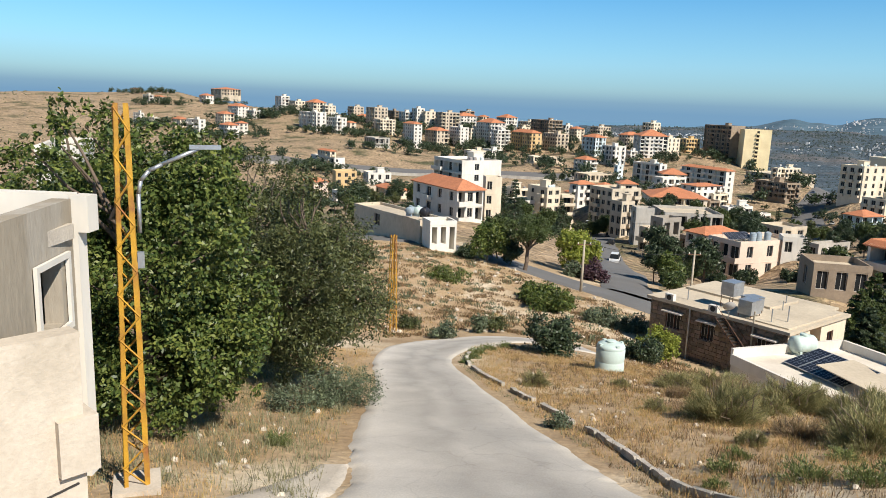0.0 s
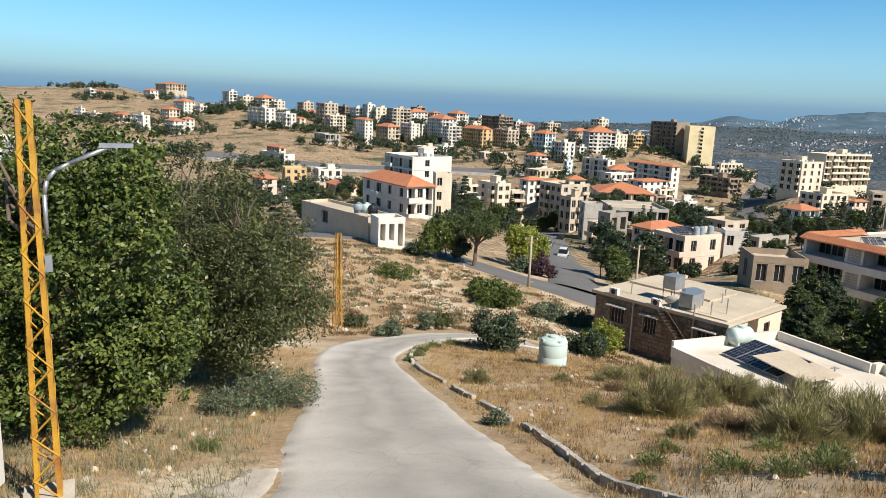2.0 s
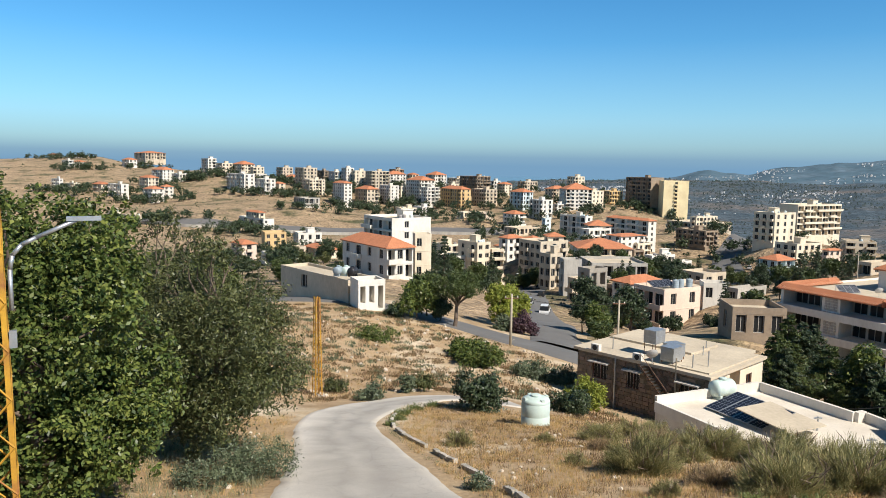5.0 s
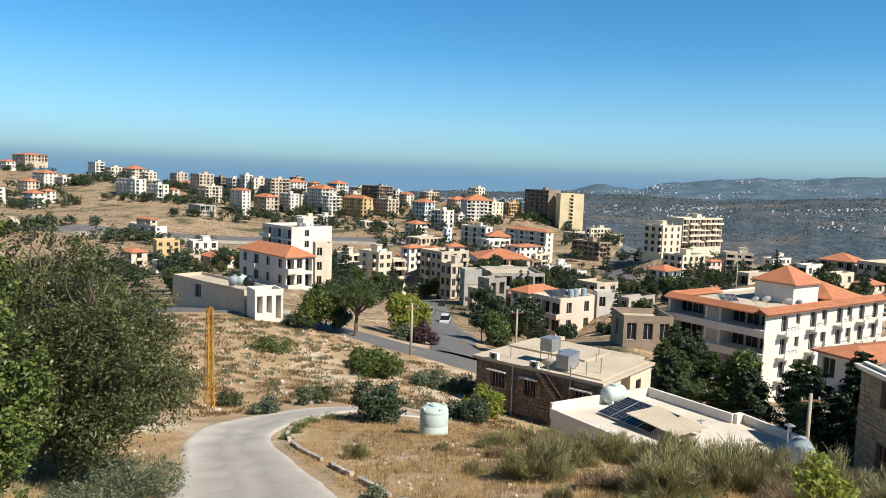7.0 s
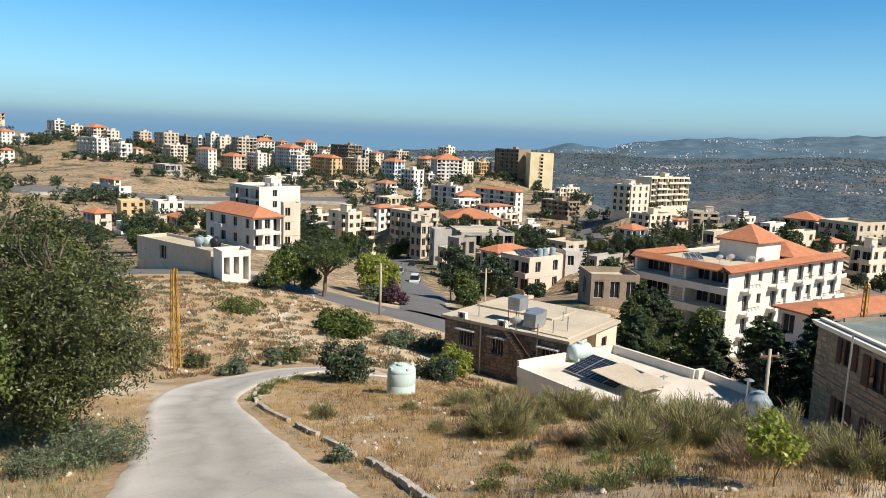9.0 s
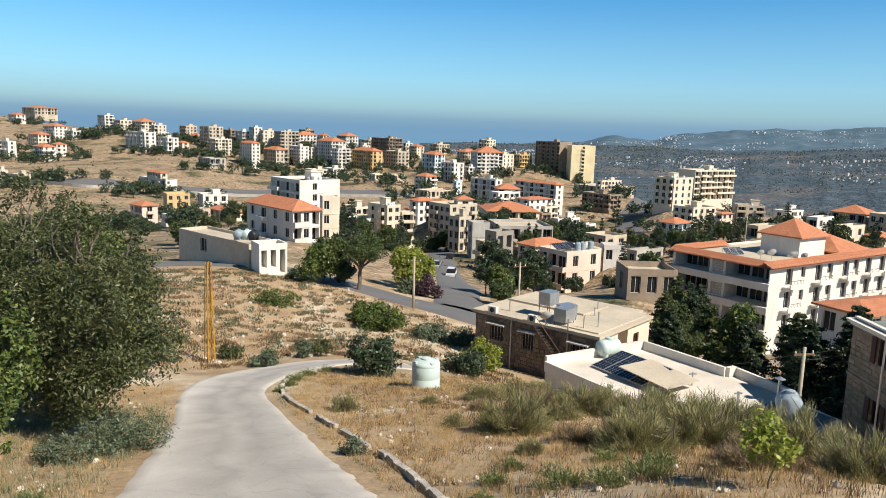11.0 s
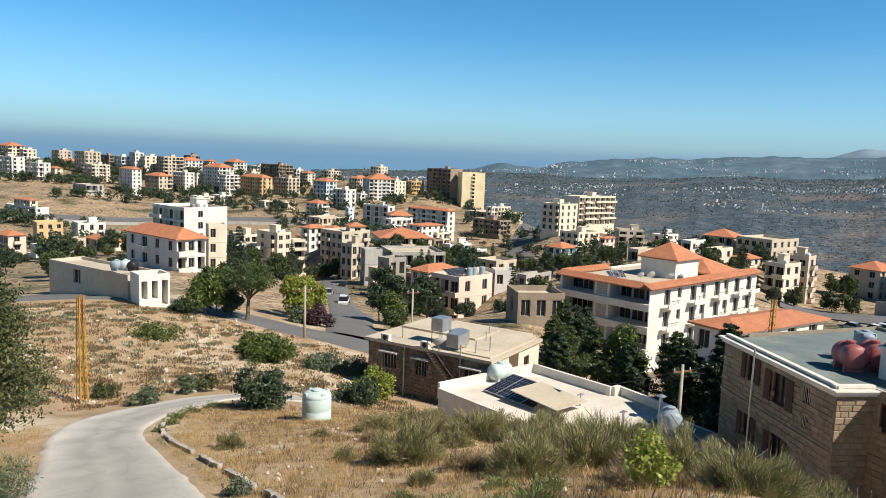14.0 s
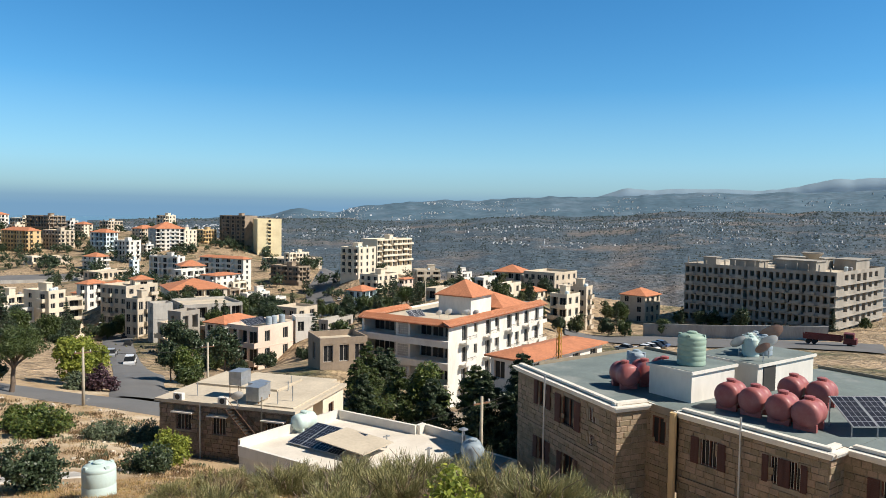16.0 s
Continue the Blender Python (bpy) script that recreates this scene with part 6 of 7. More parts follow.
def thick_wall(p, q, z0, z1, t, holes, mat, label):
    p, q = Vector((*p, 0)), Vector((*q, 0))
    d = (q - p).normalized()
    n = (d.y, -d.x)
    b = Mesher()
    L = (q - p).length
    facade(b, p, d, n, L, z0, z1, [(*h, t - 0.01) for h in holes], 0, -1)
    m = Matrix.Translation((p.x, p.y, 0)) @ Matrix.Rotation(math.atan2(d.y, d.x), 4, "Z")
    w = part("wall", b.mesh("wall", [mat], weld=True), [], CH, label)
    for q in ((-0.01, 0.002, z1 - 0.05, L + 0.01, t, z1 + 0.01), (0, 0.002, z0, 0.02, t, z1 - 0.052), (L - 0.02, 0.002, z0, L, t, z1 - 0.052)):
        b = Mesher()
        b.box(*q, 0, m)
        part("coping" if q[2] > z0 else "wall_end", b, [mat], w)
    return w


thick_wall((-5.72, 6.6), (-6.1, 9.65), 3.0, 8.05, 0.25, [(1.75, 2.62, 6.45, 7.32)], STAINED, "stained grey concrete wall")
thick_wall((-6.9, 5.2), (-4.95, 7.42), 2.5, 6.93, 0.28, [], PALEC, "pale lower block wall")
b = Mesher()
b.box(-12, 5.0, 7.55, -6.0, 9.5, 7.75)
part("roof", b, [BLOCKC], CH, "bare concrete roof slab")
b = Mesher()
b.box(-6.12, 9.66, 4.0, -6.03, 9.9, 7.6)
b.box(-6.12, 9.66, 7.6, -5.88, 9.95, 8.1)
b.box(-12, 9.66, 7.4, -6.13, 9.9, 8.12)
part("pillar", b, [WHITEW], CH, "white painted corner pillar and parapet")
b = Mesher()
b.box(0, -0.012, -0.012, 2.9, 0.004, 0.012, 0, Matrix.Translation((-6.9, 5.2, 4.75)) @ Matrix.Rotation(radians(48.7), 4, "Z") @ Matrix.Rotation(radians(-9), 4, "Y"))
part("crack", b, [IRON], CH, "dark crack across the block wall")
b = Mesher()
b.box(-0.3, -0.1, 5.35, 0.12, 0.38, 6.0, 0, Matrix.Translation((-4.95, 7.42, 0)) @ Matrix.Rotation(radians(48), 4, "Z"))
part("beam_stub", b, [PALEC], CH, "protruding concrete beam end")
b = Mesher()
m = Matrix.Translation((-5.94, 8.47, 0)) @ Matrix.Rotation(radians(97), 4, "Z")
for q in ((-0.14, -0.05, 6.36, 0.92, -0.002, 6.45), (-0.14, -0.05, 7.32, 0.92, -0.002, 7.40), (-0.14, -0.05, 6.451, -0.06, -0.002, 7.319), (0.84, -0.05, 6.451, 0.92, -0.002, 7.319)):
    b = Mesher()
    b.box(*q, 0, m)
    part("window_surround", b, [WHITEW], CH, "pale rendered window surround")
# Unseen walls added to close the room and keep light from the opening.
b = Mesher()
b.box(-9.0, 6.0, 3.0, -8.9, 9.6, 7.55)
b.box(-8.9, 9.5, 3.0, -6.2, 9.6, 7.55)
b.box(-8.9, 6.0, 3.0, -6.0, 6.1, 7.55)
part("inner_wall", b, [STAINED], CH)



# ---- cars ----
TYRE = material("tyre_rubber", (0.02, 0.02, 0.02), grain=30, spread=0.1)
CAR_PAINT = {n: material("car_paint_" + n, c, rough=0.3, spec=0.5, grain=5, spread=0.03, bump=0) for n, c in (("white", (0.7, 0.7, 0.69)), ("black", (0.02, 0.02, 0.022)), ("silver", (0.38, 0.39, 0.40)), ("red", (0.35, 0.04, 0.03)), ("blue", (0.08, 0.12, 0.22)))}


def car(x, y, yaw, colour, tall=False):
    z = surface_z(x, y) + 0.22
    ob = thing("car", pose(x, y, z, 0, 0, yaw), f"{colour} {'sport utility car' if tall else 'saloon car'} parked on asphalt", "car", "parked cars")
    hb, hc = (0.95, 1.65) if tall else (0.82, 1.38)
    b = Mesher()
    prof = [(-2.1, 0.3), (-2.15, 0.62), (-2.05, hb - 0.06), (-1.0, hb), (1.0, hb), (2.0, hb - 0.14), (2.18, 0.6), (2.1, 0.3)]
    n = len(prof)
    for yy in (-0.84, 0.84):
        b.v += [(px, yy * (0.94 if pz > 0.7 else 1), pz) for px, pz in prof]
    for i in range(n):
        j = (i + 1) % n
        b.f.append((i, j, n + j, n + i))
    b.f += [tuple(range(n - 1, -1, -1)), tuple(range(n, 2 * n))]
    b.s = [0] * len(b.f)
    part("body", b, [CAR_PAINT[colour]], ob)
    b = Mesher()
    lo, hi = ((-1.95, 1.0), (-1.7, 0.35)) if tall else ((-1.6, 1.1), (-0.95, 0.4))
    base = [Vector((px, py, hb)) for px in lo for py in (-0.78, 0.78)]
    top = [Vector((px, py, hc)) for px in hi for py in (-0.62, 0.62)]
    for q in ((base[0], base[1], top[1], top[0]), (base[3], base[2], top[2], top[3]), (base[2], base[0], top[0], top[2]), (base[1], base[3], top[3], top[1])):
        b.face(q)
    part("glazing", b.mesh("glazing", [PANE], weld=True), [], ob)
    b = Mesher()
    b.box(hi[0], -0.63, hc, hi[1], 0.63, hc + 0.05)
    part("roof", b, [CAR_PAINT[colour]], ob)
    for px in (-1.35, 1.35):
        for py in (-0.8, 0.8):
            b = Mesher()
            b.tube((px, py - 0.1, 0.32), (px, py + 0.1, 0.32), 0.32, sides=14)
            w = part("wheel", b, [TYRE], ob)
            b = Mesher()
            b.tube((px, py - 0.11, 0.32), (px, py + 0.11, 0.32), 0.18, sides=10)
            part("rim", b, [STEEL], w)


for x, y, yaw, colour, tall in ((47, 210, 72, "black", False), (42, 185, 72, "black", False), (29, 139, 72, "silver", False), (29, 125, 72, "white", True), (45, 231, 72, "white", False), (170, 331, 58, "white", False), (183, 350, 58, "black", False), (165, 326, 58, "silver", False), (168, 318, 58, "black", True), (154, 287, 58, "black", False), (206, 412, 58, "blue", False), (227, 446, 58, "silver", False), (162, 305, 58, "white", False), (148, 273, 58, "black", False),
                                (120, 95, 100, "white", False), (118, 98, 100, "silver", False), (123, 96, 100, "white", False), (126, 97, 100, "black", False), (129, 98, 100, "blue", False)):
    car(x, y, yaw, colour, tall)

house("flat", "white", -16.7, 27.8, 7.2, 20, 6.0, 1.5, 4.5, 1, "w.", ".", "pale block house half hidden behind the trees", hut=False, par=0.2)

# Added box behind the window hole that blocks light so it looks black.
b = Mesher()
for q in (((-8.2, 7.4), (-8.2, 9.4)), ((-8.2, 9.4), (-6.3, 9.4)), ((-6.1, 7.4), (-8.2, 7.4))):
    (xa, ya), (xb, yb) = q
    b.face(((xa, ya, 5.6), (xb, yb, 5.6), (xb, yb, 7.5), (xa, ya, 7.5)))
b.face(((-8.2, 7.4, 7.5), (-5.95, 7.4, 7.5), (-6.2, 9.4, 7.5), (-8.2, 9.4, 7.5)))
b.face(((-8.2, 7.4, 5.6), (-8.2, 9.4, 5.6), (-6.2, 9.4, 5.6), (-5.95, 7.4, 5.6)))
part("inner_room", b.mesh("inner_room", [STAINED], weld=True), [], CH)


LORRY_RED = material("dull_red_lorry_paint", (0.16, 0.035, 0.03), second=(0.10, 0.025, 0.022), scale=1.5, grain=8, spread=0.1, rough=0.5, bump=0)
lorry = thing("lorry", pose(150.1, 72.6, surface_z(150.1, 72.6) + 0.5, 0, 0, -71), "long dull red lorry parked on the street below the hotel", "lorry")
b = Mesher()
b.box(-5.0, -1.15, 0.95, 2.0, 1.15, 1.1)
for k in range(8):
    b.box(-5.0 + k * 0.98, -1.2, 1.1, -4.86 + k * 0.98, -1.1, 2.2)
b.box(-5.0, -1.15, 1.1, 2.0, -1.08, 2.0)
b.box(-5.0, 1.08, 1.1, 2.0, 1.15, 2.0)
part("load_bed", b, [LORRY_RED], lorry)
b = Mesher()
b.box(2.3, -1.15, 0.6, 4.6, 1.15, 1.7)
b.box(2.3, -1.1, 1.7, 4.1, 1.1, 2.7)
part("cab", b, [LORRY_RED], lorry)
b = Mesher()
b.box(2.7, -1.115, 1.8, 3.9, 1.115, 2.45)
part("cab_window", b, [PANE], lorry)
for px in (-4.0, -2.9, 3.4):
    for py in (-1.0, 1.0):
        b = Mesher()
        b.tube((px, py - 0.15, 0.48), (px, py + 0.15, 0.48), 0.48, sides=14)
        part("wheel", b, [TYRE], lorry)

# ---- plants ----
def foliage(name, colour, second, amount=0.3, hue=0.3):
    return material(name, colour, second=second, scale=0.8, grain=6, spread=0.15, random_hue=hue, per="island", rough=0.42, spec=0.28, bump=0, translucent=amount * 0.6)


LEAF_FRESH = foliage("fresh_leaf", (0.115, 0.15, 0.036), (0.045, 0.07, 0.017), 0.25, 0.55)
LEAF_WEED = foliage("weed_leaf", (0.17, 0.20, 0.07), (0.11, 0.14, 0.05))
LEAF_OLIVE = foliage("olive_leaf", (0.10, 0.115, 0.042), (0.048, 0.058, 0.024), 0.25, 0.5)
LEAF_PINE = foliage("pine_needles", (0.075, 0.10, 0.03), (0.045, 0.065, 0.022), 0.15)
LEAF_DARK = foliage("dark_conifer_needles", (0.058, 0.082, 0.04), (0.032, 0.05, 0.026), 0.15, 0.4)
LEAF_LIME = foliage("lime_leaf", (0.30, 0.33, 0.06), (0.20, 0.24, 0.045), 0.6)
LEAF_PURPLE = foliage("purple_leaf", (0.09, 0.05, 0.06), (0.06, 0.035, 0.04), 0.2)
LEAF_DUSTY = foliage("dusty_leaf", (0.12, 0.15, 0.085), (0.09, 0.11, 0.07), 0.2)
LEAF_BROOM = foliage("broom_stem", (0.30, 0.28, 0.12), (0.17, 0.17, 0.075), 0.25, 0.5)
LEAF_BROOM_DRY = foliage("dry_broom_stem", (0.30, 0.22, 0.12), (0.19, 0.14, 0.08), 0.15, 0.35)
GRASS_DRY = foliage("dry_grass_blade", (0.52, 0.38, 0.17), (0.36, 0.235, 0.10), 0.3, 0.4)
GRASS_GREY = foliage("grey_grass_blade", (0.24, 0.23, 0.13), (0.16, 0.16, 0.09), 0.25, 0.3)
SCRUB = foliage("brown_scrub", (0.20, 0.135, 0.07), (0.12, 0.085, 0.045), 0.1, 0.45)
SCRUB_HILL = foliage("hillside_scrub", (0.13, 0.115, 0.06), (0.075, 0.08, 0.045), 0.05, 0.4)
BARK = material("grey_brown_bark", (0.16, 0.12, 0.09), second=(0.10, 0.075, 0.055), scale=3, grain=18, spread=0.25, stretch=(1, 1, 0.25), bump=0.8)


def mesh_of(name, verts, per, mat):
    """A mesh of many separate faces with per corners each; verts: (faces, per, 3)."""
    verts = np.asarray(verts, dtype=np.float32)
    n = len(verts)
    me = bpy.data.meshes.new(name)
    me.vertices.add(n * per)
    me.vertices.foreach_set("co", verts.reshape(-1))
    me.loops.add(n * per)
    me.loops.foreach_set("vertex_index", np.arange(n * per, dtype=np.int32))
    me.polygons.add(n)
    me.polygons.foreach_set("loop_start", np.arange(0, n * per, per, dtype=np.int32))
    me.update(calc_edges=True)
    me.materials.append(mat)
    return me


def unit(v):
    return v / np.maximum(np.linalg.norm(v, axis=1, keepdims=True), 1e-6)


def leaf_faces(pts, out, size, rs_, slim=0.55, flat=0.5):
    """Leaf quads at pts, loosely facing out and up."""
    n = len(pts)
    nr = unit(rs_.normal(size=(n, 3)) + out * 0.9 + np.array((0, 0, flat)))
    a = unit(np.cross(nr, rs_.normal(size=(n, 3))))
    b_ = np.cross(nr, a)
    ln = size * rs_.uniform(0.6, 1.35, (n, 1))
    w = ln * slim
    return np.stack([pts - a * ln / 2, pts + b_ * w / 2 - a * ln * 0.05 + nr * ln * 0.06, pts + a * ln / 2, pts - b_ * w / 2 - a * ln * 0.05 + nr * ln * 0.06], axis=1)


def lobe_crown(lobes, count, size, seed, clump=0.22, clusters=40, slim=0.55, hollow=0.55):
    """Leaves in clumps over a set of lobes (x, y, z, rx, ry, rz)."""
    rs_ = np.random.RandomState(seed)
    vol = np.array([(l[3] * l[4] * l[5]) ** 0.75 for l in lobes])
    share = (count * vol / vol.sum()).astype(int)
    faces = []
    for l, n in zip(lobes, share):
        c, r = np.array(l[:3]), np.array(l[3:])
        k = max(6, clusters)
        d = unit(rs_.normal(size=(k, 3)))
        cc = c + d * r * rs_.uniform(hollow, 1.0, (k, 1))
        pick = rs_.randint(0, k, n)
        p = cc[pick] + rs_.normal(size=(n, 3)) * r * clump * rs_.uniform(0.3, 1.0, (n, 1))
        faces.append(leaf_faces(p, unit((p - c) / r), size, rs_, slim))
    return np.concatenate(faces)


def branch(b, p, q, r0, r1, rg, bend=0.12, steps=4):
    p, q = Vector(p), Vector(q)
    last, ln = p, (q - p).length
    for i in range(1, steps + 1):
        f = i / steps
        nx = p.lerp(q, f) + (Vector((rg.uniform(-1, 1), rg.uniform(-1, 1), rg.uniform(-0.3, 0.6))) * ln * bend * math.sin(f * math.pi))
        b.tube(last, nx, r0 + (r1 - r0) * (i - 1) / steps, r0 + (r1 - r0) * f, 7, caps=False)
        last = nx


def leafy_tree(x, y, z, h, r, leaves, size, mat, label, seed, low=0.15, lobes=12, trunk=0.12, slim=0.55, group="", name="tree", tall=1.0, clump=0.22, spire=0.0, clusters=40, sprigs=0):
    rg = random.Random(seed)
    ob = thing(name, pose(x, y, z), label, "tree" if h > 2.2 else "bush", group)
    cz, rz = h * (1 + low) / 2, h * (1 - low) / 2
    ls = [(0, 0, cz, r * 0.62, r * 0.62, rz * 0.75)]
    for i in range(lobes):
        t, ph = rg.uniform(0, 2 * math.pi), rg.uniform(-0.95, 0.85)
        k = math.sqrt(max(0.05, 1 - ph * ph))
        q = r * rg.uniform(0.5, 0.78)
        s = r * rg.uniform(0.28, 0.46)
        ls.append((math.cos(t) * k * q, math.sin(t) * k * q, cz + ph * rz * 0.74, s, s, s * rg.uniform(0.8, 1.2) * tall))
    if spire:
        ls.append((0, 0, h * 0.98, r * 0.16, r * 0.16, h * spire))
    for _ in range(sprigs):          # shoots that stand out of the crown
        t, k = rg.uniform(0, 2 * math.pi), rg.uniform(0.1, 0.75)
        ls.append((math.cos(t) * r * k, math.sin(t) * r * k, h * (1.03 - 0.28 * k * k), r * 0.10, r * 0.10, h * rg.uniform(0.05, 0.10)))
    b = Mesher()
    branch(b, (0, 0, -0.4), (rg.uniform(-0.2, 0.2), rg.uniform(-0.2, 0.2), cz), trunk, trunk * 0.5, rg, 0.05)
    for l in ls[1:]:
        branch(b, (0, 0, max(h * low * 0.6, min(l[2] * 0.7, cz))), l[:3], trunk * 0.45, trunk * 0.1, rg)
    part("trunk", b, [BARK], ob, smooth=True)
    part("crown", mesh_of("crown", lobe_crown(ls, leaves, size, seed, clump, clusters, slim=slim), 4, mat), [], ob)
    return ob


def conifer(x, y, z, h, r, leaves, size, mat, label, seed, group="", start=0.08):
    """A dark conifer: whorls of drooping boughs with needle tufts."""
    rg = random.Random(seed)
    rs_ = np.random.RandomState(seed)
    ob = thing("conifer", pose(x, y, z), label, "tree", group)
    b = Mesher()
    b.tube((0, 0, -0.6), (0, 0, h * 0.97), h * 0.018 + 0.04, 0.015, 7)
    pts, outs = [], []
    whorls = int(h * 2.3)
    per = max(1, int(leaves / (whorls * 7 * 9)))
    for i in range(whorls):
        f = start + (1 - start) * i / whorls
        rr = r * (1 - f) ** 0.75 * rg.uniform(0.75, 1.15) + 0.12
        for k in range(7):
            t = rg.uniform(0, 2 * math.pi)
            tip = Vector((math.cos(t) * rr, math.sin(t) * rr, h * f + rr * rg.uniform(-0.28, 0.12)))
            root = Vector((0, 0, h * f))
            b.tube(root, tip, 0.03, 0.008, 4, caps=False)
            for j in range(9):
                g = 0.2 + 0.8 * j / 8
                p = root.lerp(tip, g)
                for _ in range(per):
                    pts.append((p.x + rg.gauss(0, rr * 0.10), p.y + rg.gauss(0, rr * 0.10), p.z + rg.gauss(-0.05, rr * 0.06)))
                    outs.append((math.cos(t) * 0.5, math.sin(t) * 0.5, 0.6))
    part("trunk", b, [BARK], ob)
    part("crown", mesh_of("crown", leaf_faces(np.array(pts), np.array(outs), size, rs_, 0.35), 4, mat), [], ob)
    return ob


def strand_mesh(name, n, h, r, w, mat, seed, droop=0.15, base=0.25, lean=1.0):
    """Thin upright stems fanning from one root."""
    rs_ = np.random.RandomState(seed)
    t = rs_.uniform(0, 2 * np.pi, n)
    k = np.sqrt(rs_.uniform(0, 1, n))
    root = np.stack([np.cos(t) * k * r * base, np.sin(t) * k * r * base, np.zeros(n)], 1)
    ln = h * rs_.uniform(0.45, 1.05, n)
    out = np.stack([np.cos(t), np.sin(t), np.zeros(n)], 1)
    sp = (k * lean * rs_.uniform(0.7, 1.2, n))[:, None]
    start = root + out * sp * r * 0.35 * rs_.uniform(0, 1, (n, 1)) + np.array((0, 0, 1)) * (ln * rs_.uniform(0, 0.45, n))[:, None]
    tip = root + out * sp * r + np.array((0, 0, 1)) * (ln * (1 - droop * k ** 2))[:, None] + rs_.normal(size=(n, 3)) * 0.13 * h
    lump = np.sin(t * 3 + seed) * 0.16 + np.sin(t * 7 + seed * 2) * 0.1
    tip[:, 2] *= 1 + lump
    start = start + (tip - start) * rs_.uniform(0.0, 0.5, (n, 1))
    ax = unit(rs_.normal(size=(n, 3)))
    side = unit(np.cross(tip - start, ax)) * w
    return mesh_of(name, np.stack([start - side, start + side, tip], 1), 3, mat)


# trees beside the lane
leafy_tree(-7.7, 15.7, surface_z(-7.7, 15.7) - 0.2, 7.7, 2.85, 80000, 0.118, LEAF_FRESH, "large dense green broadleaf tree beside the lattice pole", 11, -0.02, 34, 0.16, clump=0.13, clusters=64, sprigs=6)
leafy_tree(-10.4, 18.6, surface_z(-10.4, 18.6) - 0.1, 7.6, 2.7, 70000, 0.13, LEAF_FRESH, "tall green broadleaf tree behind the concrete house", 12, 0.05, 22, 0.16, clump=0.19, clusters=60, sprigs=3)
leafy_tree(-5.6, 23.6, surface_z(-5.6, 23.6) - 0.1, 7.0, 2.6, 60000, 0.14, LEAF_OLIVE, "dark olive feathery tree leaning over the lane", 13, 0.03, 28, 0.13, 0.32, clump=0.22, spire=0.12, clusters=55, sprigs=10)
leafy_tree(-8.2, 27.5, surface_z(-8.2, 27.5) - 0.1, 8.1, 2.9, 48000, 0.16, LEAF_OLIVE, "dark olive tree with thin brown twigs", 14, 0.06, 24, 0.13, 0.34, clump=0.22, clusters=50, sprigs=8)
leafy_tree(-11.5, 33, surface_z(-11.5, 33) - 0.1, 8.0, 2.9, 14000, 0.2, LEAF_OLIVE, "broad olive green tree on the slope", 15, 0.1, 18, 0.15, 0.4)
leafy_tree(-15.5, 30, surface_z(-15.5, 30) - 0.1, 8.5, 2.8, 12000, 0.2, LEAF_FRESH, "green tree on the slope behind others", 16, 0.1, 16, 0.15)
leafy_tree(-14.5, 42, surface_z(-14.5, 42) - 0.1, 7.5, 3.0, 9000, 0.24, LEAF_PINE, "rounded green tree on the upper slope", 17, 0.1, 14, 0.15)
leafy_tree(-12.5, 52, surface_z(-12.5, 52) - 0.1, 7.0, 3.0, 9000, 0.26, LEAF_FRESH, "bright green rounded tree rising behind olive trees", 40, 0.1, 14, 0.15)
conifer(-19.5, 49, surface_z(-19.5, 49), 8.0, 2.2, 9000, 0.26, LEAF_PINE, "broad green conifer on the upper slope", 41)
conifer(-22.5, 44, surface_z(-22.5, 44), 7.5, 2.3, 9000, 0.26, LEAF_PINE, "broad green conifer on the upper slope", 42)
conifer(-16.5, 56, surface_z(-16.5, 56), 7.5, 2.2, 8000, 0.28, LEAF_PINE, "broad green conifer on the upper slope", 43)
conifer(-6.6, 36.5, surface_z(-6.6, 36.5), 7.6, 1.3, 9000, 0.22, LEAF_DARK, "slim dark conifer rising behind olive trees", 18)
leafy_tree(-4.05, 21.3, surface_z(-4.05, 21.3) - 0.15, 1.25, 1.5, 9000, 0.10, LEAF_DUSTY, "low spreading dusty green shrub at the lane edge", 19, 0.0, 14, 0.04, 0.3, name="shrub")
leafy_tree(-5.2, 19.6, surface_z(-5.2, 19.6) - 0.1, 0.8, 0.9, 3500, 0.09, LEAF_DUSTY, "low dusty green shrub in dry grass", 20, 0.0, 8, 0.03, 0.3, name="shrub")
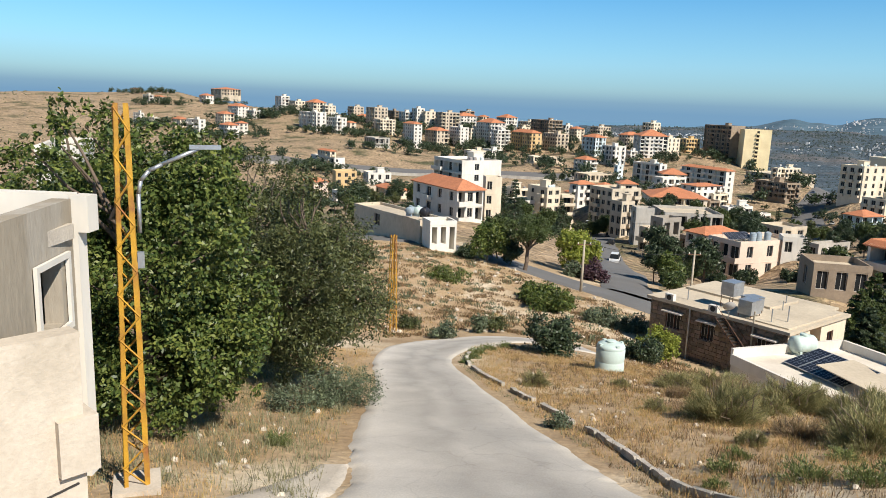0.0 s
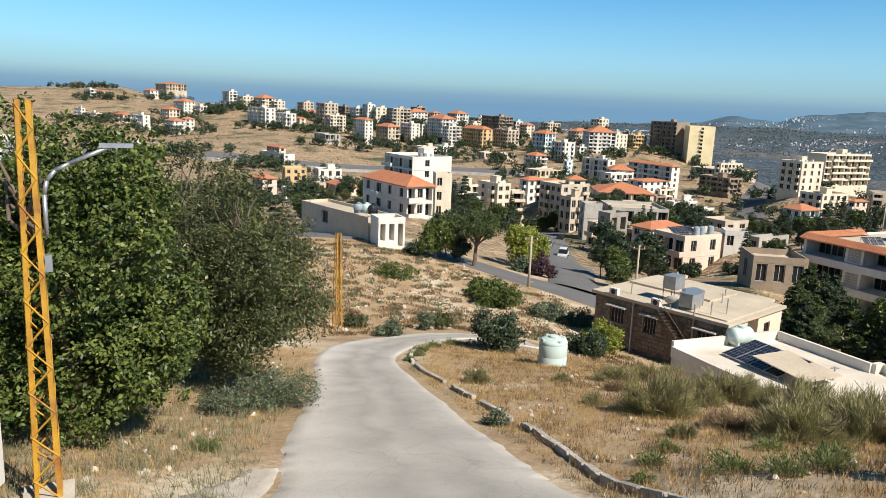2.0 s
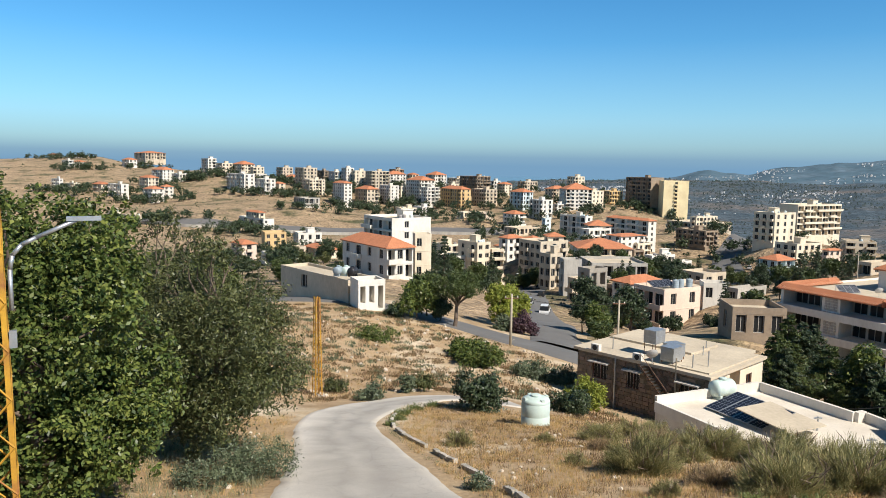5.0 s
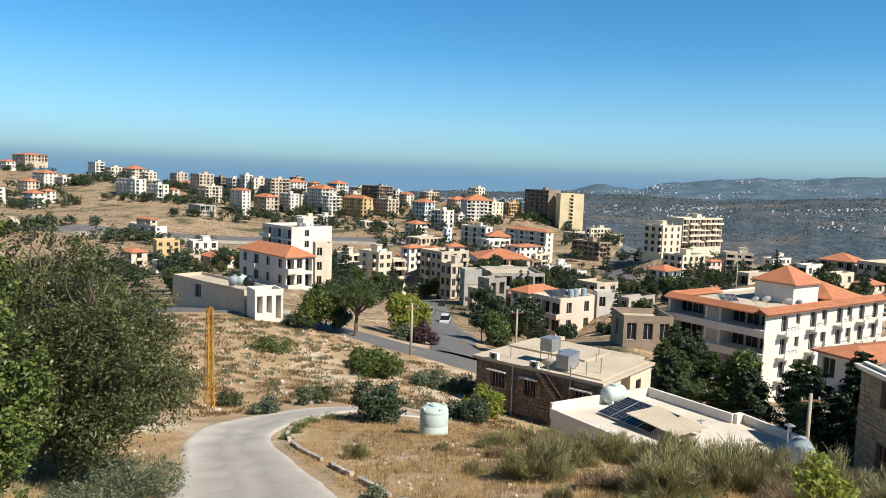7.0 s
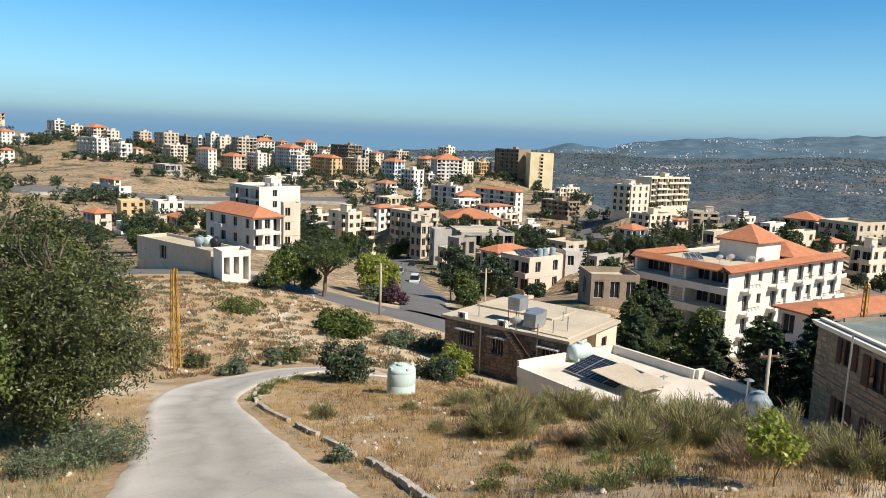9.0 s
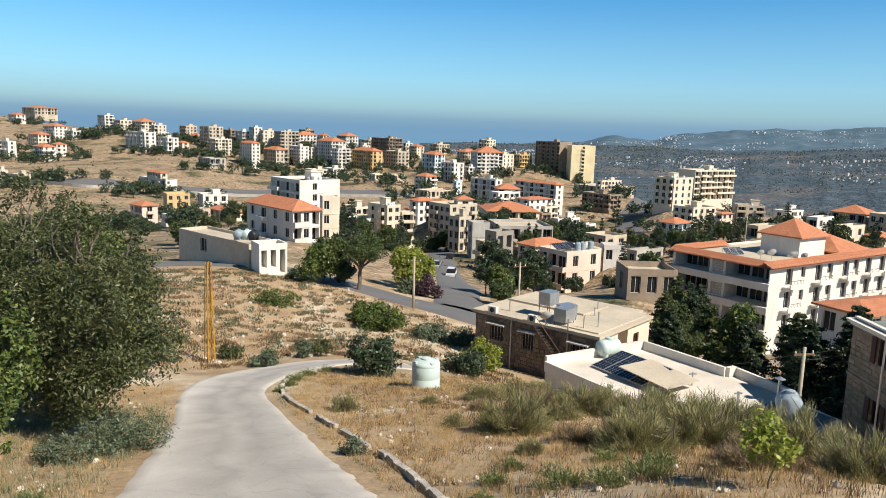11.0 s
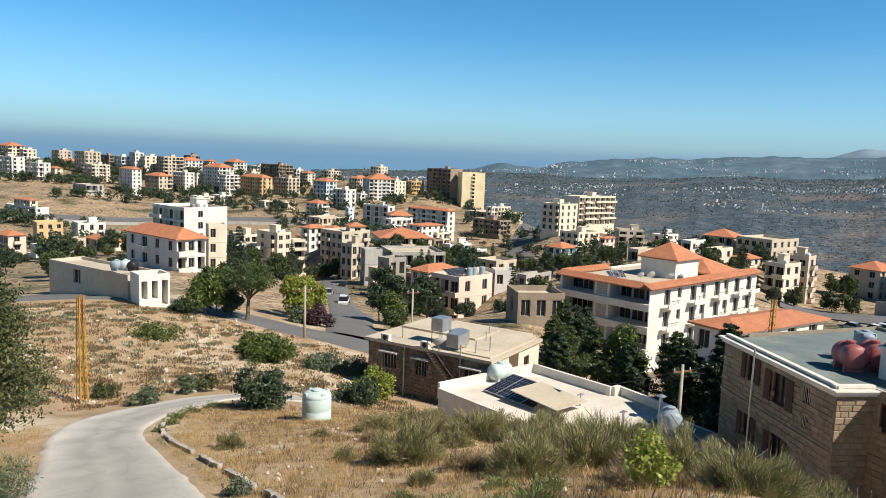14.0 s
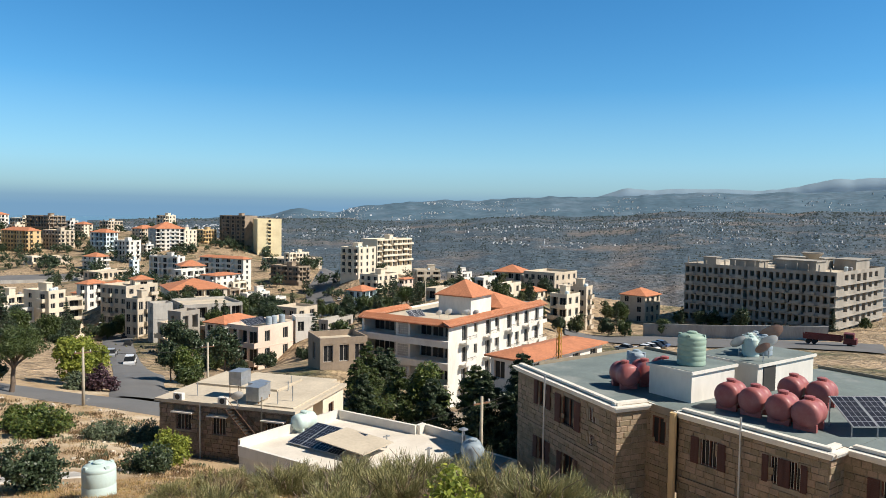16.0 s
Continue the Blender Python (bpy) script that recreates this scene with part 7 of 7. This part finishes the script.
# field shrubs
for i, (x, y, h, r, n, s, mt, lb) in enumerate((
        (4.9, 38.2, 2.1, 1.7, 7000, 0.17, LEAF_DARK, "dark green fig shrub at the bend of the lane"),
        (8.4, 60.5, 2.0, 2.3, 6000, 0.22, LEAF_FRESH, "rounded bright green shrub beside the road"),
        (7.6, 63.5, 1.6, 1.8, 4000, 0.22, LEAF_FRESH, "rounded bright green shrub beside the road"),
        (12.2, 57.8, 1.1, 1.9, 4500, 0.18, LEAF_DUSTY, "low green shrub in dry field"),
        (14.6, 57.0, 1.0, 1.7, 3500, 0.18, LEAF_DUSTY, "low green shrub in dry field"),
        (13.6, 46.8, 2.6, 1.3, 4500, 0.18, LEAF_LIME, "small light green fruit tree by stone house"),
        (12.0, 44.6, 1.5, 1.6, 4500, 0.16, LEAF_DARK, "dark green shrub by stone house"),
        (-0.8, 42.8, 0.9, 1.1, 3000, 0.13, LEAF_DUSTY, "low grey green shrub behind the bend"),
        (1.5, 45.8, 1.3, 0.8, 2500, 0.12, LEAF_DUSTY, "small grey green shrub in dry field"),
        (2.6, 46.5, 1.2, 0.8, 2500, 0.12, LEAF_OLIVE, "small olive shrub in dry field"),
        (-3.0, 46.0, 1.0, 0.8, 2500, 0.12, LEAF_OLIVE, "small olive shrub in dry field"),
        (2.35, 18.5, 0.55, 0.5, 1800, 0.07, LEAF_DUSTY, "small weed bush growing through the kerb"),
        (-0.5, 67, 0.9, 2.4, 3000, 0.2, LEAF_FRESH, "low green vine patch on field"),
        (1.4, 78.5, 1.6, 1.3, 2200, 0.22, LEAF_DARK, "dark shrub below white house"),
        (4.0, 79.0, 4.4, 2.6, 8000, 0.26, LEAF_FRESH, "green tree beside white house"),
        (5.2, 82.0, 5.2, 2.5, 8000, 0.28, LEAF_PINE, "green tree beside white house"),
        (6.5, 79.5, 3.4, 1.7, 5000, 0.26, LEAF_DARK, "dark shaded tree under umbrella pine"),
        (14.6, 88.0, 5.6, 2.4, 8000, 0.3, LEAF_LIME, "light yellow green street tree"),
        (17.2, 92.0, 5.8, 2.4, 8000, 0.3, LEAF_LIME, "light yellow green street tree"),
        (16.6, 82.5, 2.8, 1.9, 4500, 0.24, LEAF_PURPLE, "dark purple leaved shrub beside street"),
        (14.6, 83.5, 2.2, 1.4, 3500, 0.24, LEAF_DUSTY, "grey green shrub beside street"),
        (26.8, 93.6, 5.4, 2.1, 9000, 0.24, LEAF_DARK, "dark green street tree before houses"),
        (28.6, 92.2, 5.0, 2.0, 9000, 0.24, LEAF_FRESH, "dark green street tree before houses"),
        (26.0, 84.5, 3.4, 1.9, 6000, 0.26, LEAF_PINE, "green street tree before houses"))):
    leafy_tree(x, y, surface_z(x, y) - 0.12, h, r, n, s, mt, lb, 100 + i, 0.02 if h < 3 else 0.2, 10, 0.04 + 0.012 * h, group="roadside plants", name="shrub" if h < 2.7 else "tree")

# the umbrella pine
rg = random.Random(77)
pine = thing("umbrella_pine", pose(7.9, 78.0, surface_z(7.9, 78) - 0.1), "umbrella pine with bare forked trunk beside the road", "tree")
b = Mesher()
branch(b, (0, 0, -0.4), (0.3, 0, 2.6), 0.26, 0.18, rg, 0.04)
ls = []
for i in range(15):
    t, q = rg.uniform(0, 6.28), rg.uniform(0.3, 2.3)
    c = (math.cos(t) * q, math.sin(t) * q, 4.6 + rg.uniform(-1.2, 1.5) * (1 - q / 3.4))
    ls.append((*c, rg.uniform(0.8, 1.15), rg.uniform(0.8, 1.15), rg.uniform(0.55, 0.85)))
    branch(b, (0.3, 0, 2.4), c, 0.11, 0.03, rg, 0.1)
part("trunk", b, [BARK], pine, smooth=True)
part("crown", mesh_of("crown", lobe_crown(ls, 12000, 0.26, 5, 0.25, slim=0.3), 4, LEAF_PINE), [], pine)

# conifers below the apartment building
for i, (x, y, top, r, mt) in enumerate(((31.4, 53.5, -3.9, 2.2, LEAF_DARK), (32.2, 49.2, -2.6, 2.4, LEAF_PINE), (34.5, 49.0, -2.4, 2.5, LEAF_FRESH), (33.2, 45.6, -3.0, 2.5, LEAF_DARK), (36.0, 44.0, -2.0, 2.5, LEAF_PINE),
                                     (34.6, 41.0, -1.7, 2.7, LEAF_DARK), (36.5, 39.0, -0.3, 2.7, LEAF_DARK), (35.5, 36.5, -1.6, 2.4, LEAF_DARK), (38.6, 41.5, -0.9, 2.6, LEAF_DARK), (40.2, 68.0, -4.2, 2.4, LEAF_PINE), (43.0, 70.0, -5.4, 2.6, LEAF_DARK),
                                     (38.0, 66.0, -5.6, 2.3, LEAF_PINE), (45.5, 72.0, -6.0, 2.4, LEAF_DARK))):
    base = surface_z(x, y) - 0.3
    if mt is LEAF_FRESH:
        leafy_tree(x, y, base, top - base, r, 12000, 0.26, mt, "bright green broadleaf tree among dark conifers", 200 + i, 0.15, 16, 0.14)
    else:
        conifer(x, y, base, top - base, r, 15000, 0.3, mt, "dense dark green conifer below the apartment building", 200 + i, "conifers")

# town trees
protos = []
for i, (kind, mt, h, r) in enumerate((("l", LEAF_DARK, 6.0, 2.6), ("l", LEAF_PINE, 5.0, 2.3), ("l", LEAF_OLIVE, 4.5, 2.4), ("c", LEAF_DARK, 8.0, 1.5), ("l", LEAF_DARK, 3.2, 2.2))):
    if kind == "l":
        t = leafy_tree(-60 - i * 8, -40, surface_z(-60 - i * 8, -40), h, r, 4200, 0.34, mt, "dark green tree among the town houses", 300 + i, 0.12, 9, 0.15, group="town trees")
    else:
        t = conifer(-60 - i * 8, -40, surface_z(-60 - i * 8, -40), h, r, 4500, 0.34, mt, "slim dark cypress among the town houses", 300 + i, "town trees")
    protos.append(t)
rg = random.Random(31)
spots = []
for bx, by, bz in BASES:
    rr = math.hypot(bx, by)
    if rr < 120:
        continue
    for _ in range(7 if rr > 300 else 6):
        ax, ay = -bx / rr, -by / rr
        k, s = rg.uniform(6, 24), rg.uniform(-26, 26)
        spots.append((bx + ax * k - ay * s, by + ay * k + ax * s))
for _ in range(90):
    a, r = radians(rg.uniform(1, 40)), rg.uniform(125, 290)
    spots.append((r * math.sin(a), r * math.cos(a)))
for _ in range(75):
    a, r = radians(rg.uniform(-24, 3)), rg.uniform(150, 330)
    spots.append((r * math.sin(a), r * math.cos(a)))
for bx, by, bz in BASES:
    rr = math.hypot(bx, by)
    if rr > 380 and bx < 60:
        for _ in range(7):
            k, s = rg.uniform(9, 17), rg.uniform(-30, 30)
            spots.append((bx - bx / rr * k + by / rr * s, by - by / rr * k - bx / rr * s))
far = []
near_count = 0
rs_ = np.random.RandomState(12)
spots.sort(key=lambda q: math.hypot(*q))
for x, y in spots:
    if any(math.hypot(x - bx, y - by) < 8.5 for bx, by, bz in BASES):
        continue
    a, rr = math.degrees(math.atan2(x, y)), math.hypot(x, y)
    if rr < 190 and 7 < a < 16:
        continue
    s = rg.uniform(0.7, 1.4) * (1.35 if rr > 400 else 1)
    z = surface_z(x, y)
    if near_count < 270:
        near_count += 1
        copy_thing(protos[rg.choice((0, 0, 1, 1, 2, 3, 4, 4))], pose(x, y, z - 0.2, 0, 0, rg.uniform(0, 360)) @ Matrix.Diagonal((s, s, s, 1)))
        continue
    ls = [(x + rg.uniform(-1.6, 1.6) * s, y + rg.uniform(-1.6, 1.6) * s, z + rg.uniform(1.2, 4.0) * s, 1.5 * s, 1.5 * s, 1.3 * s) for _ in range(5)]
    far.append(lobe_crown(ls, 300, 0.72 * s, rg.randrange(9999), 0.3, 9))
tagged(part("far_trees", mesh_of("far_trees", np.concatenate(far), 4, LEAF_DARK), []), "dark green trees between the houses of the hill", "trees", kind="stuff")

# broom bushes on the slope
def twig_dome(name, n, h, r, w, mat, seed, lo=0.35, shoots=110):
    """Sprays of fine twigs from many shoots of an uneven dome, pointing out and up, with gaps between them."""
    rs_ = np.random.RandomState(seed)
    way = unit(rs_.normal(size=(shoots, 3)) * np.array((1, 1, 0.6)) + np.array((0, 0, 0.55)))
    way[:, 2] = np.abs(way[:, 2])
    reach = rs_.uniform(0.4, 1.0, shoots)
    pick = rs_.randint(0, shoots, n)
    along = lo + (1 - lo) * np.sqrt(rs_.uniform(0, 1, n))
    p = way[pick] * (reach[pick] * along)[:, None] + rs_.normal(size=(n, 3)) * 0.06
    p[:, 2] = np.abs(p[:, 2])
    d = unit(way[pick] * np.array((0.8, 0.8, 0.6)) + np.array((0, 0, 0.6)) + rs_.normal(size=(n, 3)) * 0.36)
    p = p * np.array((r, r, h * 0.8))
    ln = rs_.uniform(0.05, 0.17, (n, 1)) * h
    side = unit(np.cross(d, rs_.normal(size=(n, 3)))) * w
    return mesh_of(name, np.stack([p - side, p + side, p + d * ln], 1), 3, mat)


brooms = []
for i, (mt, n, h, r) in enumerate(((LEAF_BROOM, 11000, 1.35, 1.0), (LEAF_BROOM, 10000, 1.15, 1.1), (LEAF_BROOM_DRY, 8000, 1.0, 0.95), (LEAF_BROOM, 5000, 0.75, 0.6))):
    ob = thing("broom_bush", pose(-40 - i * 4, -30, surface_z(-40 - i * 4, -30)), "wispy olive green broom bush on the dry slope" if i != 2 else "half dry brown broom bush on the slope", "bush", "broom bushes")
    part("foliage", twig_dome("foliage", n * 2, h * 1.08, r * 1.05, 0.0055, mt, 400 + i, 0.3), [], ob)
    part("dry_foliage", twig_dome("dry_foliage", n // 3, h * 0.7, r * 0.9, 0.007, LEAF_BROOM_DRY, 420 + i, 0.1), [], ob)
    b = Mesher()
    rg = random.Random(430 + i)
    for _ in range(26):
        t = rg.uniform(0, 6.28)
        branch(b, (math.cos(t) * 0.08, math.sin(t) * 0.08, -0.1), (math.cos(t) * r * rg.uniform(0.3, 0.85), math.sin(t) * r * rg.uniform(0.3, 0.85), h * rg.uniform(0.25, 0.8)), 0.022, 0.006, rg, 0.2)
    part("wood", b, [BARK], ob)
    brooms.append(ob)
rg = random.Random(8)
for x, y, k, s in ((7.1, 19.3, 0, 1.15), (9.0, 15.5, 1, 1.15), (10.9, 23.2, 0, 1.2), (8.4, 27.2, 1, 0.9), (11.7, 19.2, 1, 1.25), (12.6, 14.2, 0, 1.3), (13.4, 18.2, 0, 1.3),
                   (14.8, 22.4, 1, 1.2), (11.0, 10.4, 0, 1.05), (13.0, 7.1, 0, 1.0), (13.6, 5.2, 1, 1.0), (14.4, 11.4, 1, 1.2), (12.9, 26.0, 1, 1.1), (11.3, 16.4, 0, 1.2), (9.4, 21.4, 3, 1.2), (15.4, 16.2, 0, 1.2), (13.9, 9.3, 2, 1.0),
                   (14.9, 7.6, 0, 1.1), (15.2, 13.6, 0, 1.3), (12.4, 21.3, 0, 1.2), (2.6, 25.9, 3, 1.1), (5.6, 21.0, 3, 0.8), (6.0, 26.5, 3, 0.7), (9.8, 25.0, 2, 1.0), (10.3, 28.5, 0, 0.9), (12.0, 30.0, 1, 0.9), (16.2, 25.5, 0, 1.1), (16.8, 20.2, 1, 1.2), (17.0, 15.0, 1, 1.2), (13.2, 23.9, 2, 1.1), (14.2, 20.3, 0, 1.3), (10.2, 17.6, 2, 0.9), (8.0, 17.0, 2, 0.8), (10.6, 13.0, 2, 0.95), (9.4, 11.6, 2, 0.8), (12.0, 11.9, 2, 1.0), (11.8, 8.6, 2, 0.85), (6.4, 16.0, 3, 0.7), (7.4, 24.0, 2, 0.6)):
    copy_thing(brooms[k], pose(x, y, surface_z(x, y) - 0.05, 0, 0, rg.uniform(0, 360)) @ Matrix.Diagonal((s, s, s * rg.uniform(0.85, 1.05), 1)))
for i, (x, y, h, r) in enumerate(((5.7, 12.1, 0.6, 0.6), (4.8, 13.6, 0.4, 0.45), (7.2, 11.7, 0.55, 0.6), (6.3, 11.4, 0.5, 0.5), (5.5, 14.6, 0.35, 0.4), (8.2, 12.9, 0.5, 0.5), (7.6, 14.2, 0.4, 0.45), (4.2, 12.4, 0.3, 0.3), (-4.6, 15.2, 0.45, 0.4), (0.6, 33.5, 0.5, 0.5), (0.9, 35.2, 0.6, 0.6), (1.6, 37.2, 0.5, 0.6), (2.6, 38.6, 0.5, 0.6), (0.2, 31.6, 0.4, 0.4))):
    ob = thing("weed_clump", pose(x, y, surface_z(x, y) - 0.03), "clump of fresh green weeds in dry grass", "weeds", "weed clumps")
    part("foliage", twig_dome("foliage", 1500, h * 1.15, r, 0.011, LEAF_WEED, 500 + i), [], ob)
leafy_tree(8.3, 9.7, surface_z(8.3, 9.7) - 0.05, 1.25, 0.55, 900, 0.11, LEAF_LIME, "young lime green sapling on the dry slope", 61, 0.3, 8, 0.02, name="sapling")

# grasses
ROADL, ROADR = spline(ROAD_L, 120), spline(ROAD_R, 120)


def on_road(x, y, m=0.0):
    i = min(range(120), key=lambda k: abs((ROADL[k].y + ROADR[k].y) / 2 - y))
    if y > 40:
        return any((ROADL[k].x - x) ** 2 + (ROADL[k].y - y) ** 2 < 3.5 or (ROADR[k].x - x) ** 2 + (ROADR[k].y - y) ** 2 < 3.5 for k in range(80, 120))
    return ROADL[i].x - m < x < ROADR[i].x + m


def tufts(name, label, count, region, hmin, hmax, w, mat, seed, blades, spread, keep=None):
    """Many small tufts of blades as one sheet of stuff."""
    rs_ = np.random.RandomState(seed)
    out = []
    made = 0
    while made < count:
        x, y = rs_.uniform(region[0], region[1]), rs_.uniform(region[2], region[3])
        made += 1
        if on_road(x, y, 0.15) or (keep and not keep(x, y)):
            continue
        if noise.noise(Vector((x * 0.5, y * 0.5, seed))) + 0.6 * noise.noise(Vector((x * 1.7, y * 1.7, seed + 5))) < rs_.uniform(-0.55, 0.12):
            continue
        z = surface_z(x, y)
        n = blades
        t = rs_.uniform(0, 6.283, n)
        k = np.sqrt(rs_.uniform(0, 1, n)) * spread
        root = np.stack([x + np.cos(t) * k, y + np.sin(t) * k, np.full(n, z - 0.03)], 1)
        h = rs_.uniform(hmin, hmax, n)
        tip = root + np.stack([rs_.normal(0, 0.3, n) * h, rs_.normal(0, 0.3, n) * h, h], 1)
        a = rs_.uniform(0, 6.283, n)
        side = np.stack([np.cos(a), np.sin(a), np.zeros(n)], 1) * w
        out.append(np.stack([root - side, root + side, tip], 1))
    tagged(part(name, mesh_of(name, np.concatenate(out), 3, mat), []), label, "grass", kind="stuff")


tufts("dry_grass", "golden dry grass over the slope", 27000, (0.5, 18, 3, 44), 0.06, 0.22, 0.006, GRASS_DRY, 1, 11, 0.13, lambda x, y: x > 0.6 and y < 45 - x * 0.3)
tufts("grass_verge", "dry grass of the lane verge", 9000, (-16, -2.8, 9, 34), 0.06, 0.2, 0.006, GRASS_DRY, 2, 9, 0.16, lambda x, y: x < -4.6 or y > 15.5)
tufts("grey_grass", "grey green weedy grass", 1300, (-9, -2.8, 11, 28), 0.15, 0.4, 0.009, GRASS_GREY, 3, 10, 0.2)
tufts("grey_scrub", "low grey brown scrub in dry grass", 4200, (2, 18, 6, 44), 0.06, 0.26, 0.008, SCRUB, 4, 18, 0.2)
tufts("field_grass", "thin dry grass on pale field", 5000, (-16, 16, 41, 84), 0.06, 0.17, 0.02, GRASS_DRY, 5, 8, 0.3, lambda x, y: y < 84 - x)
tufts("field_scrub", "brown thorny cushions scattered on field", 1300, (-16, 16, 41, 82), 0.08, 0.24, 0.04, SCRUB, 6, 60, 0.6, lambda x, y: y < 82 - x)
tufts("field_weeds", "olive weeds scattered on field", 420, (-14, 16, 43, 80), 0.1, 0.32, 0.035, LEAF_DUSTY, 7, 60, 0.55, lambda x, y: y < 80 - x)
edge_x = {round(q.y): q.x for q in ROADR if q.y < 40}
tufts("kerb_weeds", "grey green weeds along the kerb", 5200, (-0.6, 4.6, 8, 39), 0.04, 0.16, 0.008, GRASS_GREY, 8, 8, 0.1, lambda x, y: 0 < x - edge_x.get(round(y), 99) < 0.5)
# hillside scrub
rg = random.Random(51)
b = Mesher()
for _ in range(9000):
    a, r = radians(rg.uniform(-42, 34)), math.exp(rg.uniform(math.log(150), math.log(1120)))
    x, y = r * math.sin(a), r * math.cos(a)
    if noise.noise(Vector((x, y, 0)) / 38) < rg.uniform(-0.25, 0.35):
        continue
    z = surface_z(x, y)
    s = rg.uniform(0.35, 0.9) * (0.6 + r / 700)
    n = len(b.v)
    for k in range(5):
        t = k * 1.2566 + rg.uniform(-0.3, 0.3)
        b.v.append((x + math.cos(t) * s, y + math.sin(t) * s, z - 0.2))
    b.v.append((x + rg.uniform(-0.3, 0.3) * s, y + rg.uniform(-0.3, 0.3) * s, z + s * rg.uniform(0.5, 1.1)))
    for k in range(5):
        b.f.append((n + k, n + (k + 1) % 5, n + 5))
        b.s.append(0)
tagged(part("hill_scrub", b, [SCRUB_HILL]), "brown and olive scrub over the hillside", "scrub", kind="stuff")
# loose stones
ROCK = material("pale_rock", (0.55, 0.49, 0.40), second=(0.40, 0.34, 0.27), scale=3, grain=20, spread=0.15, random_hue=0.2, per="island", bump=0.6)
rg = random.Random(66)
b = Mesher()
for i in range(420):
    x, y = (rg.uniform(2.5, 14), rg.uniform(8, 30)) if i < 160 else (rg.uniform(-12, 14), rg.uniform(43, 78)) if i < 340 else (rg.uniform(-6.5, -3), rg.uniform(9, 30))
    if on_road(x, y, 0.05):
        continue
    s = rg.uniform(0.03, 0.11) * (2.0 if i >= 160 and i < 340 else 1)
    m = pose(x, y, surface_z(x, y) + s * 0.2, rg.uniform(0, 360), rg.uniform(0, 360), 0)
    b.lathe([(s * 0.3, -s * 0.6), (s * rg.uniform(0.7, 1.1), -s * 0.2), (s * rg.uniform(0.7, 1.0), s * 0.3), (s * 0.3, s * 0.6)], 6, 0, m)
tagged(part("loose_stones", b, [ROCK]), "pale loose stones on dry ground", "stones", kind="stuff")
